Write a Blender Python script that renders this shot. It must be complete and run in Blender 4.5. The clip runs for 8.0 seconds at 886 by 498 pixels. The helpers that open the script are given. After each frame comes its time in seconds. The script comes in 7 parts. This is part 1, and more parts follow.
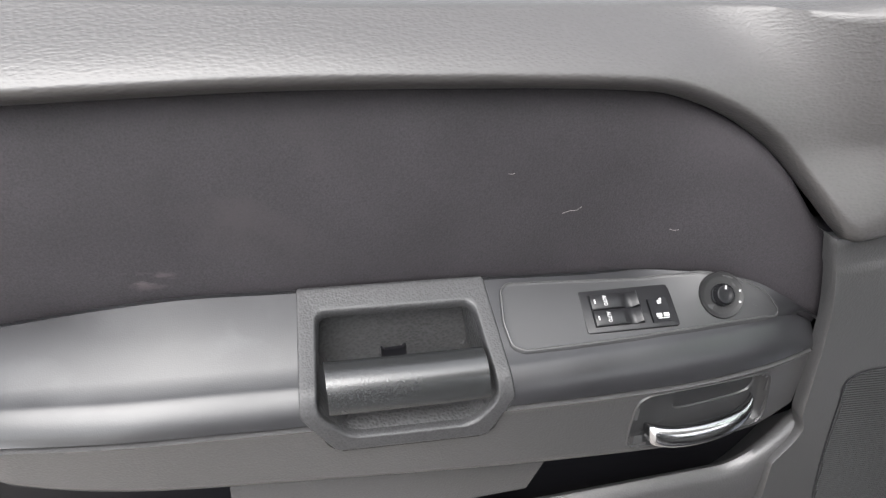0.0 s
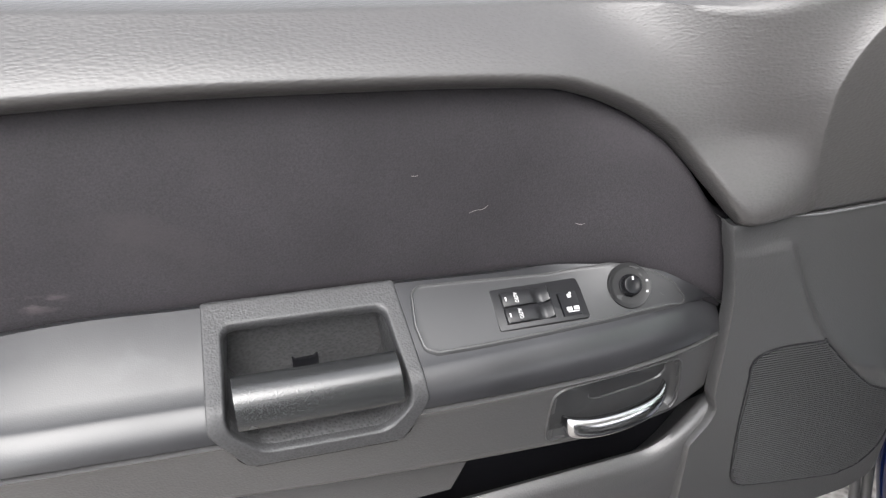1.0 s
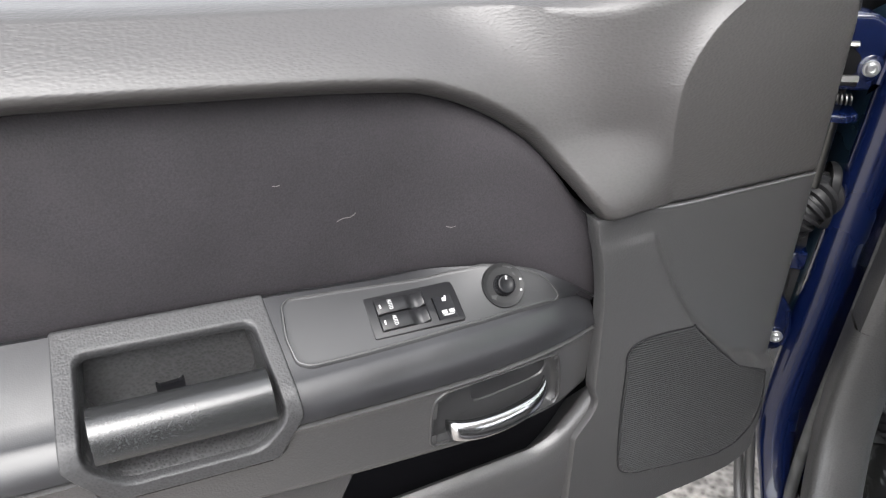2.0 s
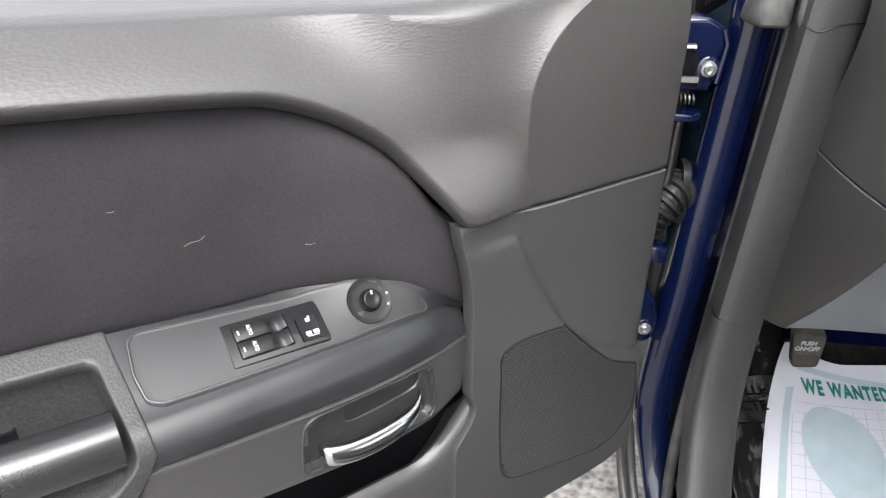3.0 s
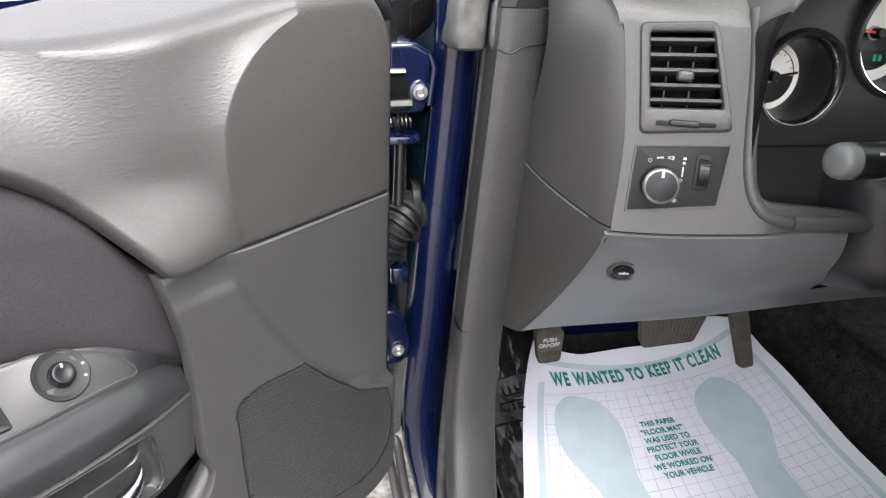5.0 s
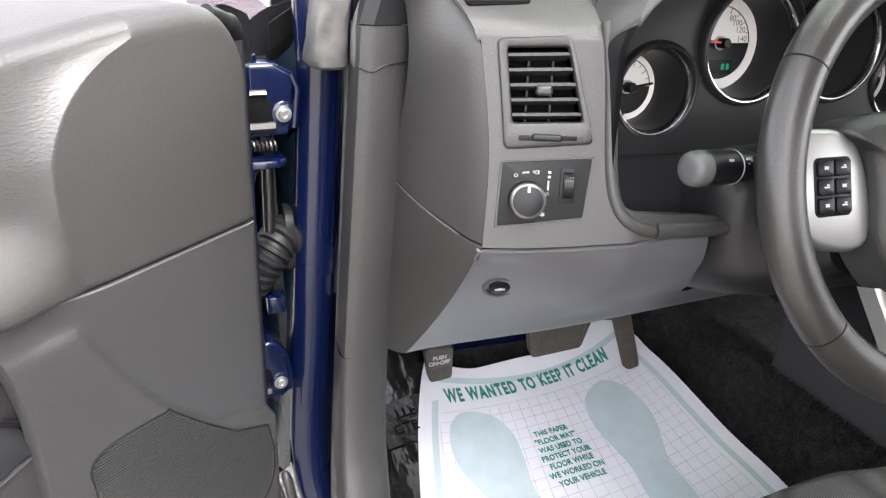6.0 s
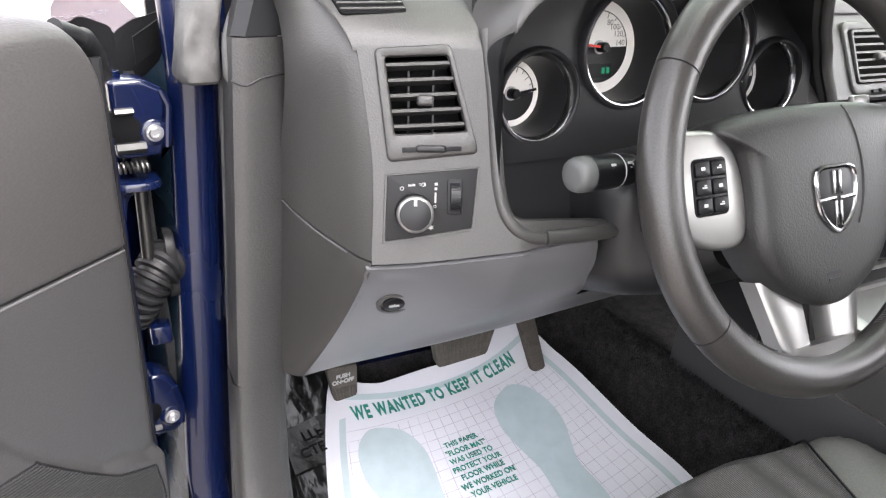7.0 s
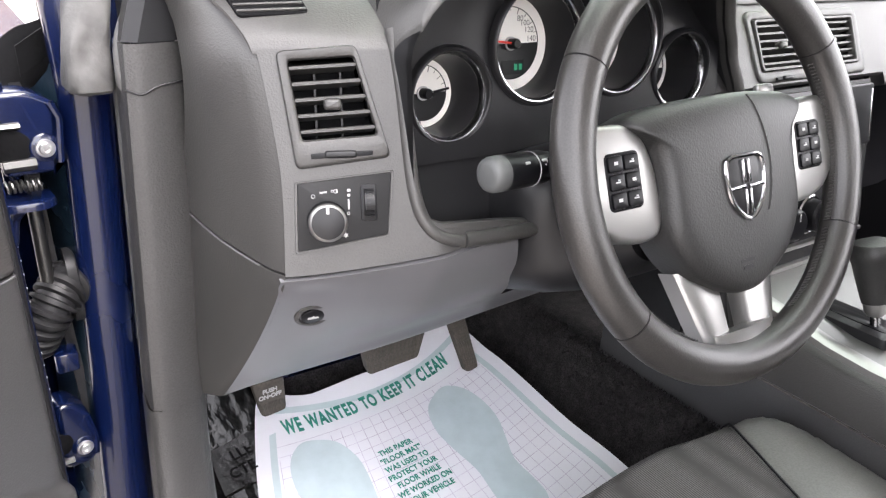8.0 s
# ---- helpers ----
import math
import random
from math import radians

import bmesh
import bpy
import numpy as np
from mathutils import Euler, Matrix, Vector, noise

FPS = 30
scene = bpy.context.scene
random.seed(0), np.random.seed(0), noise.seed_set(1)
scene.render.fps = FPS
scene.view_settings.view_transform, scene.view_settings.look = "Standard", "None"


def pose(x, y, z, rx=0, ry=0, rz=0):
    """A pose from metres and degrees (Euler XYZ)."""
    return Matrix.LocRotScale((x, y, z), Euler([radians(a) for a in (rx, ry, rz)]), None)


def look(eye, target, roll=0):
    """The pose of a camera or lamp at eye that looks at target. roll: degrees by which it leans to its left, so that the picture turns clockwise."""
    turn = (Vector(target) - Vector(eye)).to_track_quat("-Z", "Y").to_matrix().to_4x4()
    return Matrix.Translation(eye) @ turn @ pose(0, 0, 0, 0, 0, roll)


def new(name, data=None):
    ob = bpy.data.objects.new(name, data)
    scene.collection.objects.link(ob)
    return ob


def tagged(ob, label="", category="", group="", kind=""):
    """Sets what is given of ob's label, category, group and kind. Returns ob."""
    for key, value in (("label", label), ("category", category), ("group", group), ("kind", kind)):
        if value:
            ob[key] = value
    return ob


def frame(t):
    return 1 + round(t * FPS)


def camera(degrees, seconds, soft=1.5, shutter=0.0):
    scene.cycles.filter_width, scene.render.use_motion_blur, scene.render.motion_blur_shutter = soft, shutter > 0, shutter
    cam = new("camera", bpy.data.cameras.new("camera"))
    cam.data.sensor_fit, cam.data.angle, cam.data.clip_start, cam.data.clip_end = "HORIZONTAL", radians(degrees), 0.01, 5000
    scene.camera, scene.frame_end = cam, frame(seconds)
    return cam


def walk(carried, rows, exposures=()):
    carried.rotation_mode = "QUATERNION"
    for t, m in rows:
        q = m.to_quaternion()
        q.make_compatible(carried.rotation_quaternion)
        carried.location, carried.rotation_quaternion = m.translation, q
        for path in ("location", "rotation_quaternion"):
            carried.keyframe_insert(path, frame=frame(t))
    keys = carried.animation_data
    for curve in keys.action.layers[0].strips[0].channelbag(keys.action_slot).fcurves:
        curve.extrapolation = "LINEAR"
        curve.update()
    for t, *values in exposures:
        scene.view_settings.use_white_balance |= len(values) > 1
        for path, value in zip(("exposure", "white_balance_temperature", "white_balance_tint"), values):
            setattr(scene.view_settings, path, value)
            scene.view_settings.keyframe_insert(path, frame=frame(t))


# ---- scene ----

# ---------------------------------------------------------------- camera
cam = camera(63.16, 8.0, soft=1.25)
PATH = [
    (0, (-1.1137, -0.4786, 0.9837), (-1.5500, 0.2684, 0.4821), -0.23),
    (0.5, (-1.1062, -0.4709, 0.9853), (-1.5114, 0.2916, 0.4810), -0.37),
    (1, (-1.0933, -0.4640, 0.9834), (-1.4582, 0.3209, 0.4828), -0.49),
    (1.5, (-1.0797, -0.4554, 0.9812), (-1.3915, 0.3559, 0.4865), -0.27),
    (1.7, (-1.0741, -0.4525, 0.9796), (-1.3627, 0.3689, 0.4878), -0.12),
    (2.8, (-1.0500, -0.4425, 0.9701), (-1.1901, 0.4295, 0.5010), 0.97),
    (3, (-1.0475, -0.4331, 0.9702), (-1.1544, 0.4440, 0.5020), 1.07),
    (3.5, (-1.0346, -0.4297, 0.9691), (-1.0699, 0.4586, 0.5111), 1.47),
    (4, (-1.0263, -0.4242, 0.9679), (-0.9848, 0.4681, 0.5184), 2.08),
    (4.5, (-1.0106, -0.4173, 0.9661), (-0.8948, 0.4741, 0.5279), 2.43),
    (5, (-0.9941, -0.4102, 0.9695), (-0.8071, 0.4734, 0.5401), 2.78),
    (5.2, (-0.9873, -0.4079, 0.9680), (-0.7741, 0.4726, 0.5446), 2.80),
    (6.3, (-0.9523, -0.3907, 0.9726), (-0.5974, 0.4528, 0.5693), 2.86),
    (6.5, (-0.9471, -0.3877, 0.9715), (-0.5686, 0.4459, 0.5691), 2.95),
    (7, (-0.9324, -0.3824, 0.9740), (-0.5043, 0.4290, 0.5760), 2.59),
    (7.5, (-0.9209, -0.3770, 0.9743), (-0.4498, 0.4111, 0.5782), 2.16),
    (8, (-0.9102, -0.3740, 0.9735), (-0.4052, 0.3923, 0.5762), 1.82),
]
walk(cam, [(t, look(eye, target, roll)) for t, eye, target, roll in PATH], exposures=[(0.0, 2.62, 6500, 10), (2.0, 2.68, 6500, 10), (4.0, 2.9, 6550, 11), (5.0, 3.06, 6580, 12), (6.5, 3.33, 6600, 13.5), (8.0, 3.42, 6620, 15)])

# ---------------------------------------------------------------- light
world = bpy.data.worlds.new("sky")
scene.world = world
world.use_nodes = True
wn = world.node_tree
sky = wn.nodes.new("ShaderNodeTexSky")
sky.sky_type, sky.sun_disc = "NISHITA", False
sky.sun_elevation, sky.sun_rotation = radians(52), radians(156)
sky.dust_density, sky.air_density, sky.ozone_density = 2.0, 1.0, 0.6
pale = wn.nodes.new("ShaderNodeHueSaturation")
pale.inputs["Saturation"].default_value = 0.16
wn.links.new(sky.outputs[0], pale.inputs["Color"])
wn.links.new(pale.outputs[0], wn.nodes["Background"].inputs["Color"])
wn.nodes["Background"].inputs["Strength"].default_value = 0.15
sun = new("sun", bpy.data.lights.new("sun", "SUN"))
sun.data.energy, sun.data.angle, sun.data.color = 0.85, radians(42), (1.0, 0.975, 0.955)
sun.matrix_world = look((0.45, -2.4, 4.15), (-0.6, 0.0, 0.65))


# ---------------------------------------------------------------- materials
def mat(name, base, rough=0.5, metal=0.0, grain=0.0, bump=0.0, vary=0.15, blot=6.0, spec=0.5, coat=0.0, kind="cells", rough_vary=0.08, stretch=(1, 1, 1), turn=0.0, fleck=0.0):
    """A surface with two scales of change: a fine grain (cells, noise, weave or ribs per metre) and broad blotches."""
    m = bpy.data.materials.new(name)
    m.use_nodes = True
    nt = m.node_tree
    b = nt.nodes["Principled BSDF"]
    b.inputs["Metallic"].default_value, b.inputs["Specular IOR Level"].default_value = metal, spec
    b.inputs["Coat Weight"].default_value, b.inputs["Coat Roughness"].default_value = coat, 0.04
    co = nt.nodes.new("ShaderNodeTexCoord")
    mp = nt.nodes.new("ShaderNodeMapping")
    mp.vector_type = "TEXTURE"
    mp.inputs["Scale"].default_value = [1 / v for v in stretch]
    mp.inputs["Rotation"].default_value = (0, 0, radians(turn))
    nt.links.new(co.outputs["Object"], mp.inputs[0])
    big = nt.nodes.new("ShaderNodeTexNoise")
    big.inputs["Scale"].default_value, big.inputs["Detail"].default_value = blot, 6.0
    nt.links.new(mp.outputs[0], big.inputs["Vector"])
    ramp = nt.nodes.new("ShaderNodeMapRange")
    ramp.inputs["From Min"].default_value, ramp.inputs["From Max"].default_value = 0.3, 0.7
    ramp.inputs["To Min"].default_value, ramp.inputs["To Max"].default_value = 1 - vary, 1 + vary
    nt.links.new(big.outputs["Fac"], ramp.inputs["Value"])
    mul = nt.nodes.new("ShaderNodeVectorMath")
    mul.operation = "SCALE"
    mul.inputs[0].default_value = base
    nt.links.new(ramp.outputs[0], mul.inputs["Scale"])
    nt.links.new(mul.outputs[0], b.inputs["Base Color"])
    rr = nt.nodes.new("ShaderNodeMapRange")
    rr.inputs["To Min"].default_value, rr.inputs["To Max"].default_value = max(rough - rough_vary, 0.02), rough + rough_vary
    nt.links.new(big.outputs["Fac"], rr.inputs["Value"])
    nt.links.new(rr.outputs[0], b.inputs["Roughness"])
    if grain:
        if kind == "cells":
            tex = nt.nodes.new("ShaderNodeTexVoronoi")
            tex.feature = "SMOOTH_F1"
            tex.inputs["Scale"].default_value = grain
            out = tex.outputs["Distance"]
            nt.links.new(mp.outputs[0], tex.inputs["Vector"])
        elif kind == "noise":
            tex = nt.nodes.new("ShaderNodeTexNoise")
            tex.inputs["Scale"].default_value, tex.inputs["Detail"].default_value = grain, 4.0
            out = tex.outputs["Fac"]
            nt.links.new(mp.outputs[0], tex.inputs["Vector"])
        else:
            a, c = nt.nodes.new("ShaderNodeTexWave"), nt.nodes.new("ShaderNodeTexWave")
            a.bands_direction, c.bands_direction = ("X", "Z") if kind == "weave" else ("DIAGONAL", "Z")
            for w in (a, c):
                w.inputs["Scale"].default_value, w.inputs["Distortion"].default_value = grain, 0.4
                nt.links.new(mp.outputs[0], w.inputs["Vector"])
            mx = nt.nodes.new("ShaderNodeMath")
            mx.operation = "MULTIPLY"
            nt.links.new(a.outputs["Fac"], mx.inputs[0])
            nt.links.new(c.outputs["Fac"], mx.inputs[1])
            out = mx.outputs[0]
        if fleck:
            fr = nt.nodes.new("ShaderNodeMapRange")
            fr.inputs["From Min"].default_value, fr.inputs["From Max"].default_value = (0.05, 0.65) if kind == "cells" else (0.3, 0.7) if kind == "noise" else (0.0, 1.0)
            fr.inputs["To Min"].default_value, fr.inputs["To Max"].default_value = 1 - fleck, 1 + fleck
            nt.links.new(out, fr.inputs["Value"])
            fm = nt.nodes.new("ShaderNodeVectorMath")
            fm.operation = "SCALE"
            nt.links.new(mul.outputs[0], fm.inputs[0])
            nt.links.new(fr.outputs[0], fm.inputs["Scale"])
            nt.links.new(fm.outputs[0], b.inputs["Base Color"])
        bp = nt.nodes.new("ShaderNodeBump")
        bp.inputs["Strength"].default_value, bp.inputs["Distance"].default_value = bump, 0.3 / grain
        nt.links.new(out, bp.inputs["Height"])
        nt.links.new(bp.outputs[0], b.inputs["Normal"])
    return m


VINYL = mat("grained_vinyl", (0.031, 0.0293, 0.0292), 0.46, grain=600, bump=0.5, vary=0.10, spec=0.58, fleck=0.10, stretch=(0.5, 1, 1.1), turn=43.1)
SOFT = mat("soft_armrest_vinyl", (0.015, 0.015, 0.0165), 0.34, grain=1100, bump=0.14, vary=0.22, blot=16, spec=0.44, rough_vary=0.12)
HARD = mat("hard_grained_plastic", (0.0318, 0.0312, 0.0320), 0.42, grain=700, bump=0.4, vary=0.08, spec=0.6, fleck=0.14)
PATCH = mat("printed_clear_film", (0.020, 0.020, 0.021), 0.25, grain=60, bump=0.5, vary=0.4, blot=30, kind="noise")
CLOTH = mat("door_cloth", (0.0190, 0.0172, 0.0194), 0.72, grain=700, bump=0.8, vary=0.16, blot=14, kind="noise", spec=0.2, fleck=0.24)
DASH = mat("dash_plastic", (0.0315, 0.0305, 0.0292), 0.42, grain=700, bump=0.4, vary=0.09, spec=0.52, fleck=0.11)
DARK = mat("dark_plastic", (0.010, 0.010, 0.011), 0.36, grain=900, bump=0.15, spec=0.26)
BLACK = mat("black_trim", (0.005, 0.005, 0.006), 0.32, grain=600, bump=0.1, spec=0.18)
RUBBER = mat("black_rubber", (0.011, 0.011, 0.012), 0.5, grain=500, bump=0.2, kind="noise", spec=0.3)
SEAL = mat("flocked_seal", (0.052, 0.051, 0.0495), 0.7, grain=260, bump=0.5, vary=0.45, blot=45, kind="noise")
CHROME = mat("chrome", (0.37, 0.37, 0.38), 0.20, metal=1.0, vary=0.04, rough_vary=0.04)
SATIN = mat("satin_silver", (0.29, 0.285, 0.278), 0.34, metal=0.85, grain=900, bump=0.05, vary=0.05)
TOPPLATE = mat("brushed_grey_metal", (0.19, 0.188, 0.185), 0.42, metal=0.7, grain=900, bump=0.05, vary=0.06)
ZINC = mat("bright_zinc", (0.55, 0.55, 0.56), 0.32, metal=0.9, grain=300, bump=0.1, kind="noise")
# near-black that puts shade into gaps; also the black rubber and film print
VOID = mat("gap_shade_and_rubber", (0.003, 0.003, 0.0035), 0.8, grain=200, bump=0.3, spec=0.1)
# dark teal for the jamb's side, its shade put into the colour
JAMB = mat("jamb_shade_tone", (0.006, 0.014, 0.023), 0.28, grain=120, bump=0.12, vary=0.4, blot=12, kind="noise", spec=0.4)
STEEL = mat("dull_steel", (0.13, 0.128, 0.125), 0.40, metal=1.0, grain=300, bump=0.1, kind="noise")
PAINT = mat("blue_car_paint", (0.0016, 0.0044, 0.0235), 0.25, metal=0.0, grain=3500, bump=0.03, kind="noise", coat=0.55, vary=0.05, spec=0.3)
LEATHER = mat("wheel_leather", (0.0200, 0.0186, 0.0175), 0.34, grain=750, bump=0.3, vary=0.12, blot=20, spec=0.55, fleck=0.30)
AIRBAG = mat("grained_airbag_vinyl", (0.0145, 0.0143, 0.0140), 0.46, grain=620, bump=0.4, vary=0.08, spec=0.4, fleck=0.2)
CARPET = mat("black_carpet", (0.021, 0.0195, 0.020), 0.95, grain=420, bump=1.0, vary=0.5, blot=60, kind="noise", spec=0.15, fleck=0.7)
PAPER = mat("white_paper", (0.60, 0.60, 0.645), 0.75, grain=160, bump=0.1, vary=0.03, kind="noise", spec=0.2)
GREEN = mat("green_ink", (0.01, 0.17, 0.13), 0.7, vary=0.2, blot=90)
PALEBLUE = mat("pale_blue_ink", (0.39, 0.465, 0.495), 0.75, vary=0.06, blot=40)
INKGREY = mat("grey_ink", (0.43, 0.405, 0.48), 0.75, vary=0.2, blot=40)
WHITE = mat("white_marking", (0.34, 0.34, 0.34), 0.5, vary=0.05)
SEATCLOTH = mat("seat_cloth", (0.086, 0.084, 0.080), 0.8, grain=120, bump=0.9, vary=0.12, kind="weave", spec=0.3, fleck=0.55)
SEATVINYL = mat("seat_bolster_vinyl", (0.078, 0.076, 0.072), 0.42, grain=500, bump=0.3, vary=0.08, fleck=0.15)
FILM = mat("clear_black_film", (0.008, 0.008, 0.008), 0.16, grain=26, bump=0.26, kind="noise", stretch=(1, 0.4, 1))
ASPHALT = mat("worn_asphalt", (0.26, 0.24, 0.22), 0.9, grain=90, bump=0.8, vary=0.5, blot=28, fleck=0.5)
PLATE = mat("fine_grained_grey_plastic", (0.022, 0.022, 0.023), 0.42, grain=1500, bump=0.18, vary=0.06, spec=0.42)
BOWL = mat("coarse_grained_plastic", (0.026, 0.026, 0.027), 0.42, grain=430, bump=0.95, vary=0.10, spec=0.7, fleck=0.5)
MATTE = mat("matte_black_panel", (0.009, 0.009, 0.0095), 0.55, grain=900, bump=0.2, vary=0.06, spec=0.25)
BRICK = mat("distant_brick", (0.10, 0.072, 0.066), 0.9, grain=4, bump=0.4, vary=0.35, blot=1.5, kind="noise", stretch=(0.5, 1, 2))
BAR = mat("polished_grab_bar", (0.014, 0.0145, 0.015), 0.25, grain=1000, bump=0.22, vary=0.1, spec=0.7, fleck=0.4)
BEZEL = mat("grained_bezel_plastic", (0.021, 0.021, 0.022), 0.48, grain=640, bump=0.5, vary=0.07, spec=0.4, fleck=0.35)
SMOOTH = mat("smooth_grey_plastic", (0.082, 0.081, 0.085), 0.34, grain=900, bump=0.08, vary=0.10, spec=0.7)
CUPBLACK = mat("fine_grained_black_plastic", (0.015, 0.015, 0.016), 0.40, grain=900, bump=0.3, vary=0.06, spec=0.45)
PILLAR = mat("coarse_grained_dark_plastic", (0.026, 0.0256, 0.0253), 0.46, grain=560, bump=0.6, vary=0.10, spec=0.5, fleck=0.18)
PEDAL = mat("dusty_rubber", (0.050, 0.043, 0.036), 0.7, grain=300, bump=0.3, vary=0.35, blot=60, kind="noise", fleck=0.3)
THREAD = mat("pale_thread", (0.12, 0.115, 0.11), 0.7)
DIAL = mat("dial_face", (0.72, 0.7, 0.66), 0.6, vary=0.03)
DIALINK = mat("grey_dial_ink", (0.16, 0.155, 0.15), 0.6)
RED = mat("red_needle", (0.5, 0.02, 0.01), 0.4)


def scuffed(m, place, size, tint, stretch=(1, 1, 1)):
    """Adds a faint rubbed patch of its own outline to a material, at a place of the world."""
    nt = m.node_tree
    b = nt.nodes["Principled BSDF"]
    old = b.inputs["Base Color"].links[0].from_socket
    geo = nt.nodes.new("ShaderNodeNewGeometry")
    off = nt.nodes.new("ShaderNodeVectorMath")
    off.operation = "SUBTRACT"
    off.inputs[1].default_value = place
    nt.links.new(geo.outputs["Position"], off.inputs[0])
    sc = nt.nodes.new("ShaderNodeVectorMath")
    sc.operation = "MULTIPLY"
    sc.inputs[1].default_value = stretch
    nt.links.new(off.outputs[0], sc.inputs[0])
    ln = nt.nodes.new("ShaderNodeVectorMath")
    ln.operation = "LENGTH"
    nt.links.new(sc.outputs[0], ln.inputs[0])
    near = nt.nodes.new("ShaderNodeMapRange")
    near.inputs["From Min"].default_value, near.inputs["From Max"].default_value = size, size * 0.2
    nt.links.new(ln.outputs["Value"], near.inputs["Value"])
    no = nt.nodes.new("ShaderNodeTexNoise")
    no.inputs["Scale"].default_value, no.inputs["Detail"].default_value = 1.6 / size, 8.0
    nt.links.new(sc.outputs[0], no.inputs["Vector"])
    cut = nt.nodes.new("ShaderNodeMapRange")
    cut.inputs["From Min"].default_value, cut.inputs["From Max"].default_value = 0.50, 0.68
    nt.links.new(no.outputs["Fac"], cut.inputs["Value"])
    mu = nt.nodes.new("ShaderNodeMath")
    mu.operation = "MULTIPLY"
    nt.links.new(near.outputs[0], mu.inputs[0])
    nt.links.new(cut.outputs[0], mu.inputs[1])
    mix = nt.nodes.new("ShaderNodeMix")
    mix.data_type = "RGBA"
    nt.links.new(mu.outputs[0], mix.inputs["Factor"])
    nt.links.new(old, mix.inputs["A"])
    mix.inputs["B"].default_value = (*tint, 1)
    nt.links.new(mix.outputs["Result"], b.inputs["Base Color"])


GLOW = bpy.data.materials.new("green_display")
GLOW.use_nodes = True
GLOW.node_tree.nodes["Principled BSDF"].inputs["Base Color"].default_value = (0.0, 0.02, 0.01, 1)
GLOW.node_tree.nodes["Principled BSDF"].inputs["Emission Color"].default_value = (0.0, 0.55, 0.25, 1)
GLOW.node_tree.nodes["Principled BSDF"].inputs["Emission Strength"].default_value = 0.05
GLASS = bpy.data.materials.new("window_glass")
GLASS.use_nodes = True
GLASS.node_tree.nodes["Principled BSDF"].inputs["Transmission Weight"].default_value = 1.0
GLASS.node_tree.nodes["Principled BSDF"].inputs["Base Color"].default_value = (0.83, 0.94, 0.81, 1)
GLASS.node_tree.nodes["Principled BSDF"].inputs["Roughness"].default_value = 0.0
GLASS.node_tree.nodes["Principled BSDF"].inputs["IOR"].default_value = 1.05


# rubbed places on the door cloth and the armrest
scuffed(CLOTH, (-1.495, -0.226, 0.719), 0.026, (0.06, 0.052, 0.055), (1, 1, 2.6))
scuffed(CLOTH, (-1.44, -0.17, 0.775), 0.09, (0.026, 0.023, 0.025))
scuffed(SOFT, (-1.52, -0.29, 0.690), 0.11, (0.034, 0.034, 0.036), (1, 1, 1.5))
scuffed(SOFT, (-1.43, -0.21, 0.690), 0.06, (0.03, 0.03, 0.032), (1, 1, 1.5))


# ---------------------------------------------------------------- building helpers
def thing(name, at, label, category, group="", kind=""):
    ob = new(name)
    ob.location = at
    ob.empty_display_size = 0.05
    return tagged(ob, label, category, group, kind)


def part(name, bm, material, parent=None, label="", m=None, sharp=40):
    """Links a bmesh, drawn in the frame m (the world's by default), as one mesh, under a thing or a part."""
    if m is not None:
        bm.transform(m)
    me = bpy.data.meshes.new(name)
    bmesh.ops.recalc_face_normals(bm, faces=bm.faces)
    lo = [min(v.co[i] for v in bm.verts) for i in range(3)]
    hi = [max(v.co[i] for v in bm.verts) for i in range(3)]
    mid = Vector([(a + b) / 2 for a, b in zip(lo, hi)])
    bmesh.ops.translate(bm, verts=bm.verts, vec=-mid)
    bm.to_mesh(me)
    bm.free()
    me.polygons.foreach_set("use_smooth", [True] * len(me.polygons))
    me.set_sharp_from_angle(angle=radians(sharp))
    me.materials.append(material)
    ob = new(name, me)
    where = mid.copy()
    if parent is not None:
        ob.parent = parent
        up = parent
        while up is not None:
            where -= up.location
            up = up.parent
    ob.location = where
    if label:
        ob["label"] = label
    return ob


def lerp(table, x):
    """Smooth value at x of a table of (x, value) in rising order."""
    xs = [p[0] for p in table]
    if x <= xs[0]:
        return table[0][1]
    if x >= xs[-1]:
        return table[-1][1]
    i = max(k for k in range(len(xs) - 1) if xs[k] <= x)
    h = xs[i + 1] - xs[i]
    d = [(table[k + 1][1] - table[k][1]) / (table[k + 1][0] - table[k][0]) for k in range(len(xs) - 1)]

    def slope(k):
        if k == 0 or k == len(xs) - 1:
            return d[0] if k == 0 else d[-1]
        return 0.0 if d[k - 1] * d[k] <= 0 else 2 * d[k - 1] * d[k] / (d[k - 1] + d[k])

    a, b, t = slope(i), slope(i + 1), (x - xs[i]) / h
    p, q = table[i][1], table[i + 1][1]
    return p * (2 * t**3 - 3 * t * t + 1) + q * (3 * t * t - 2 * t**3) + h * (a * (t**3 - 2 * t * t + t) + b * (t**3 - t * t))


def spline(pts, n=6, closed=False):
    """A smooth line through points of any dimension."""
    p = [Vector(q) for q in pts]
    out, k = [], len(p)
    for i in range(k if closed else k - 1):
        a, b, c, d = [p[(i + j) % k] if closed else p[min(max(i + j, 0), k - 1)] for j in (-1, 0, 1, 2)]
        for s in range(n):
            t = s / n
            out.append(0.5 * (2 * b + (c - a) * t + (2 * a - 5 * b + 4 * c - d) * t * t + (3 * b - a - 3 * c + d) * t**3))
    if not closed:
        out.append(p[-1])
    return out


def steps(a, b, n):
    return [a + (b - a) * i / n for i in range(n + 1)]


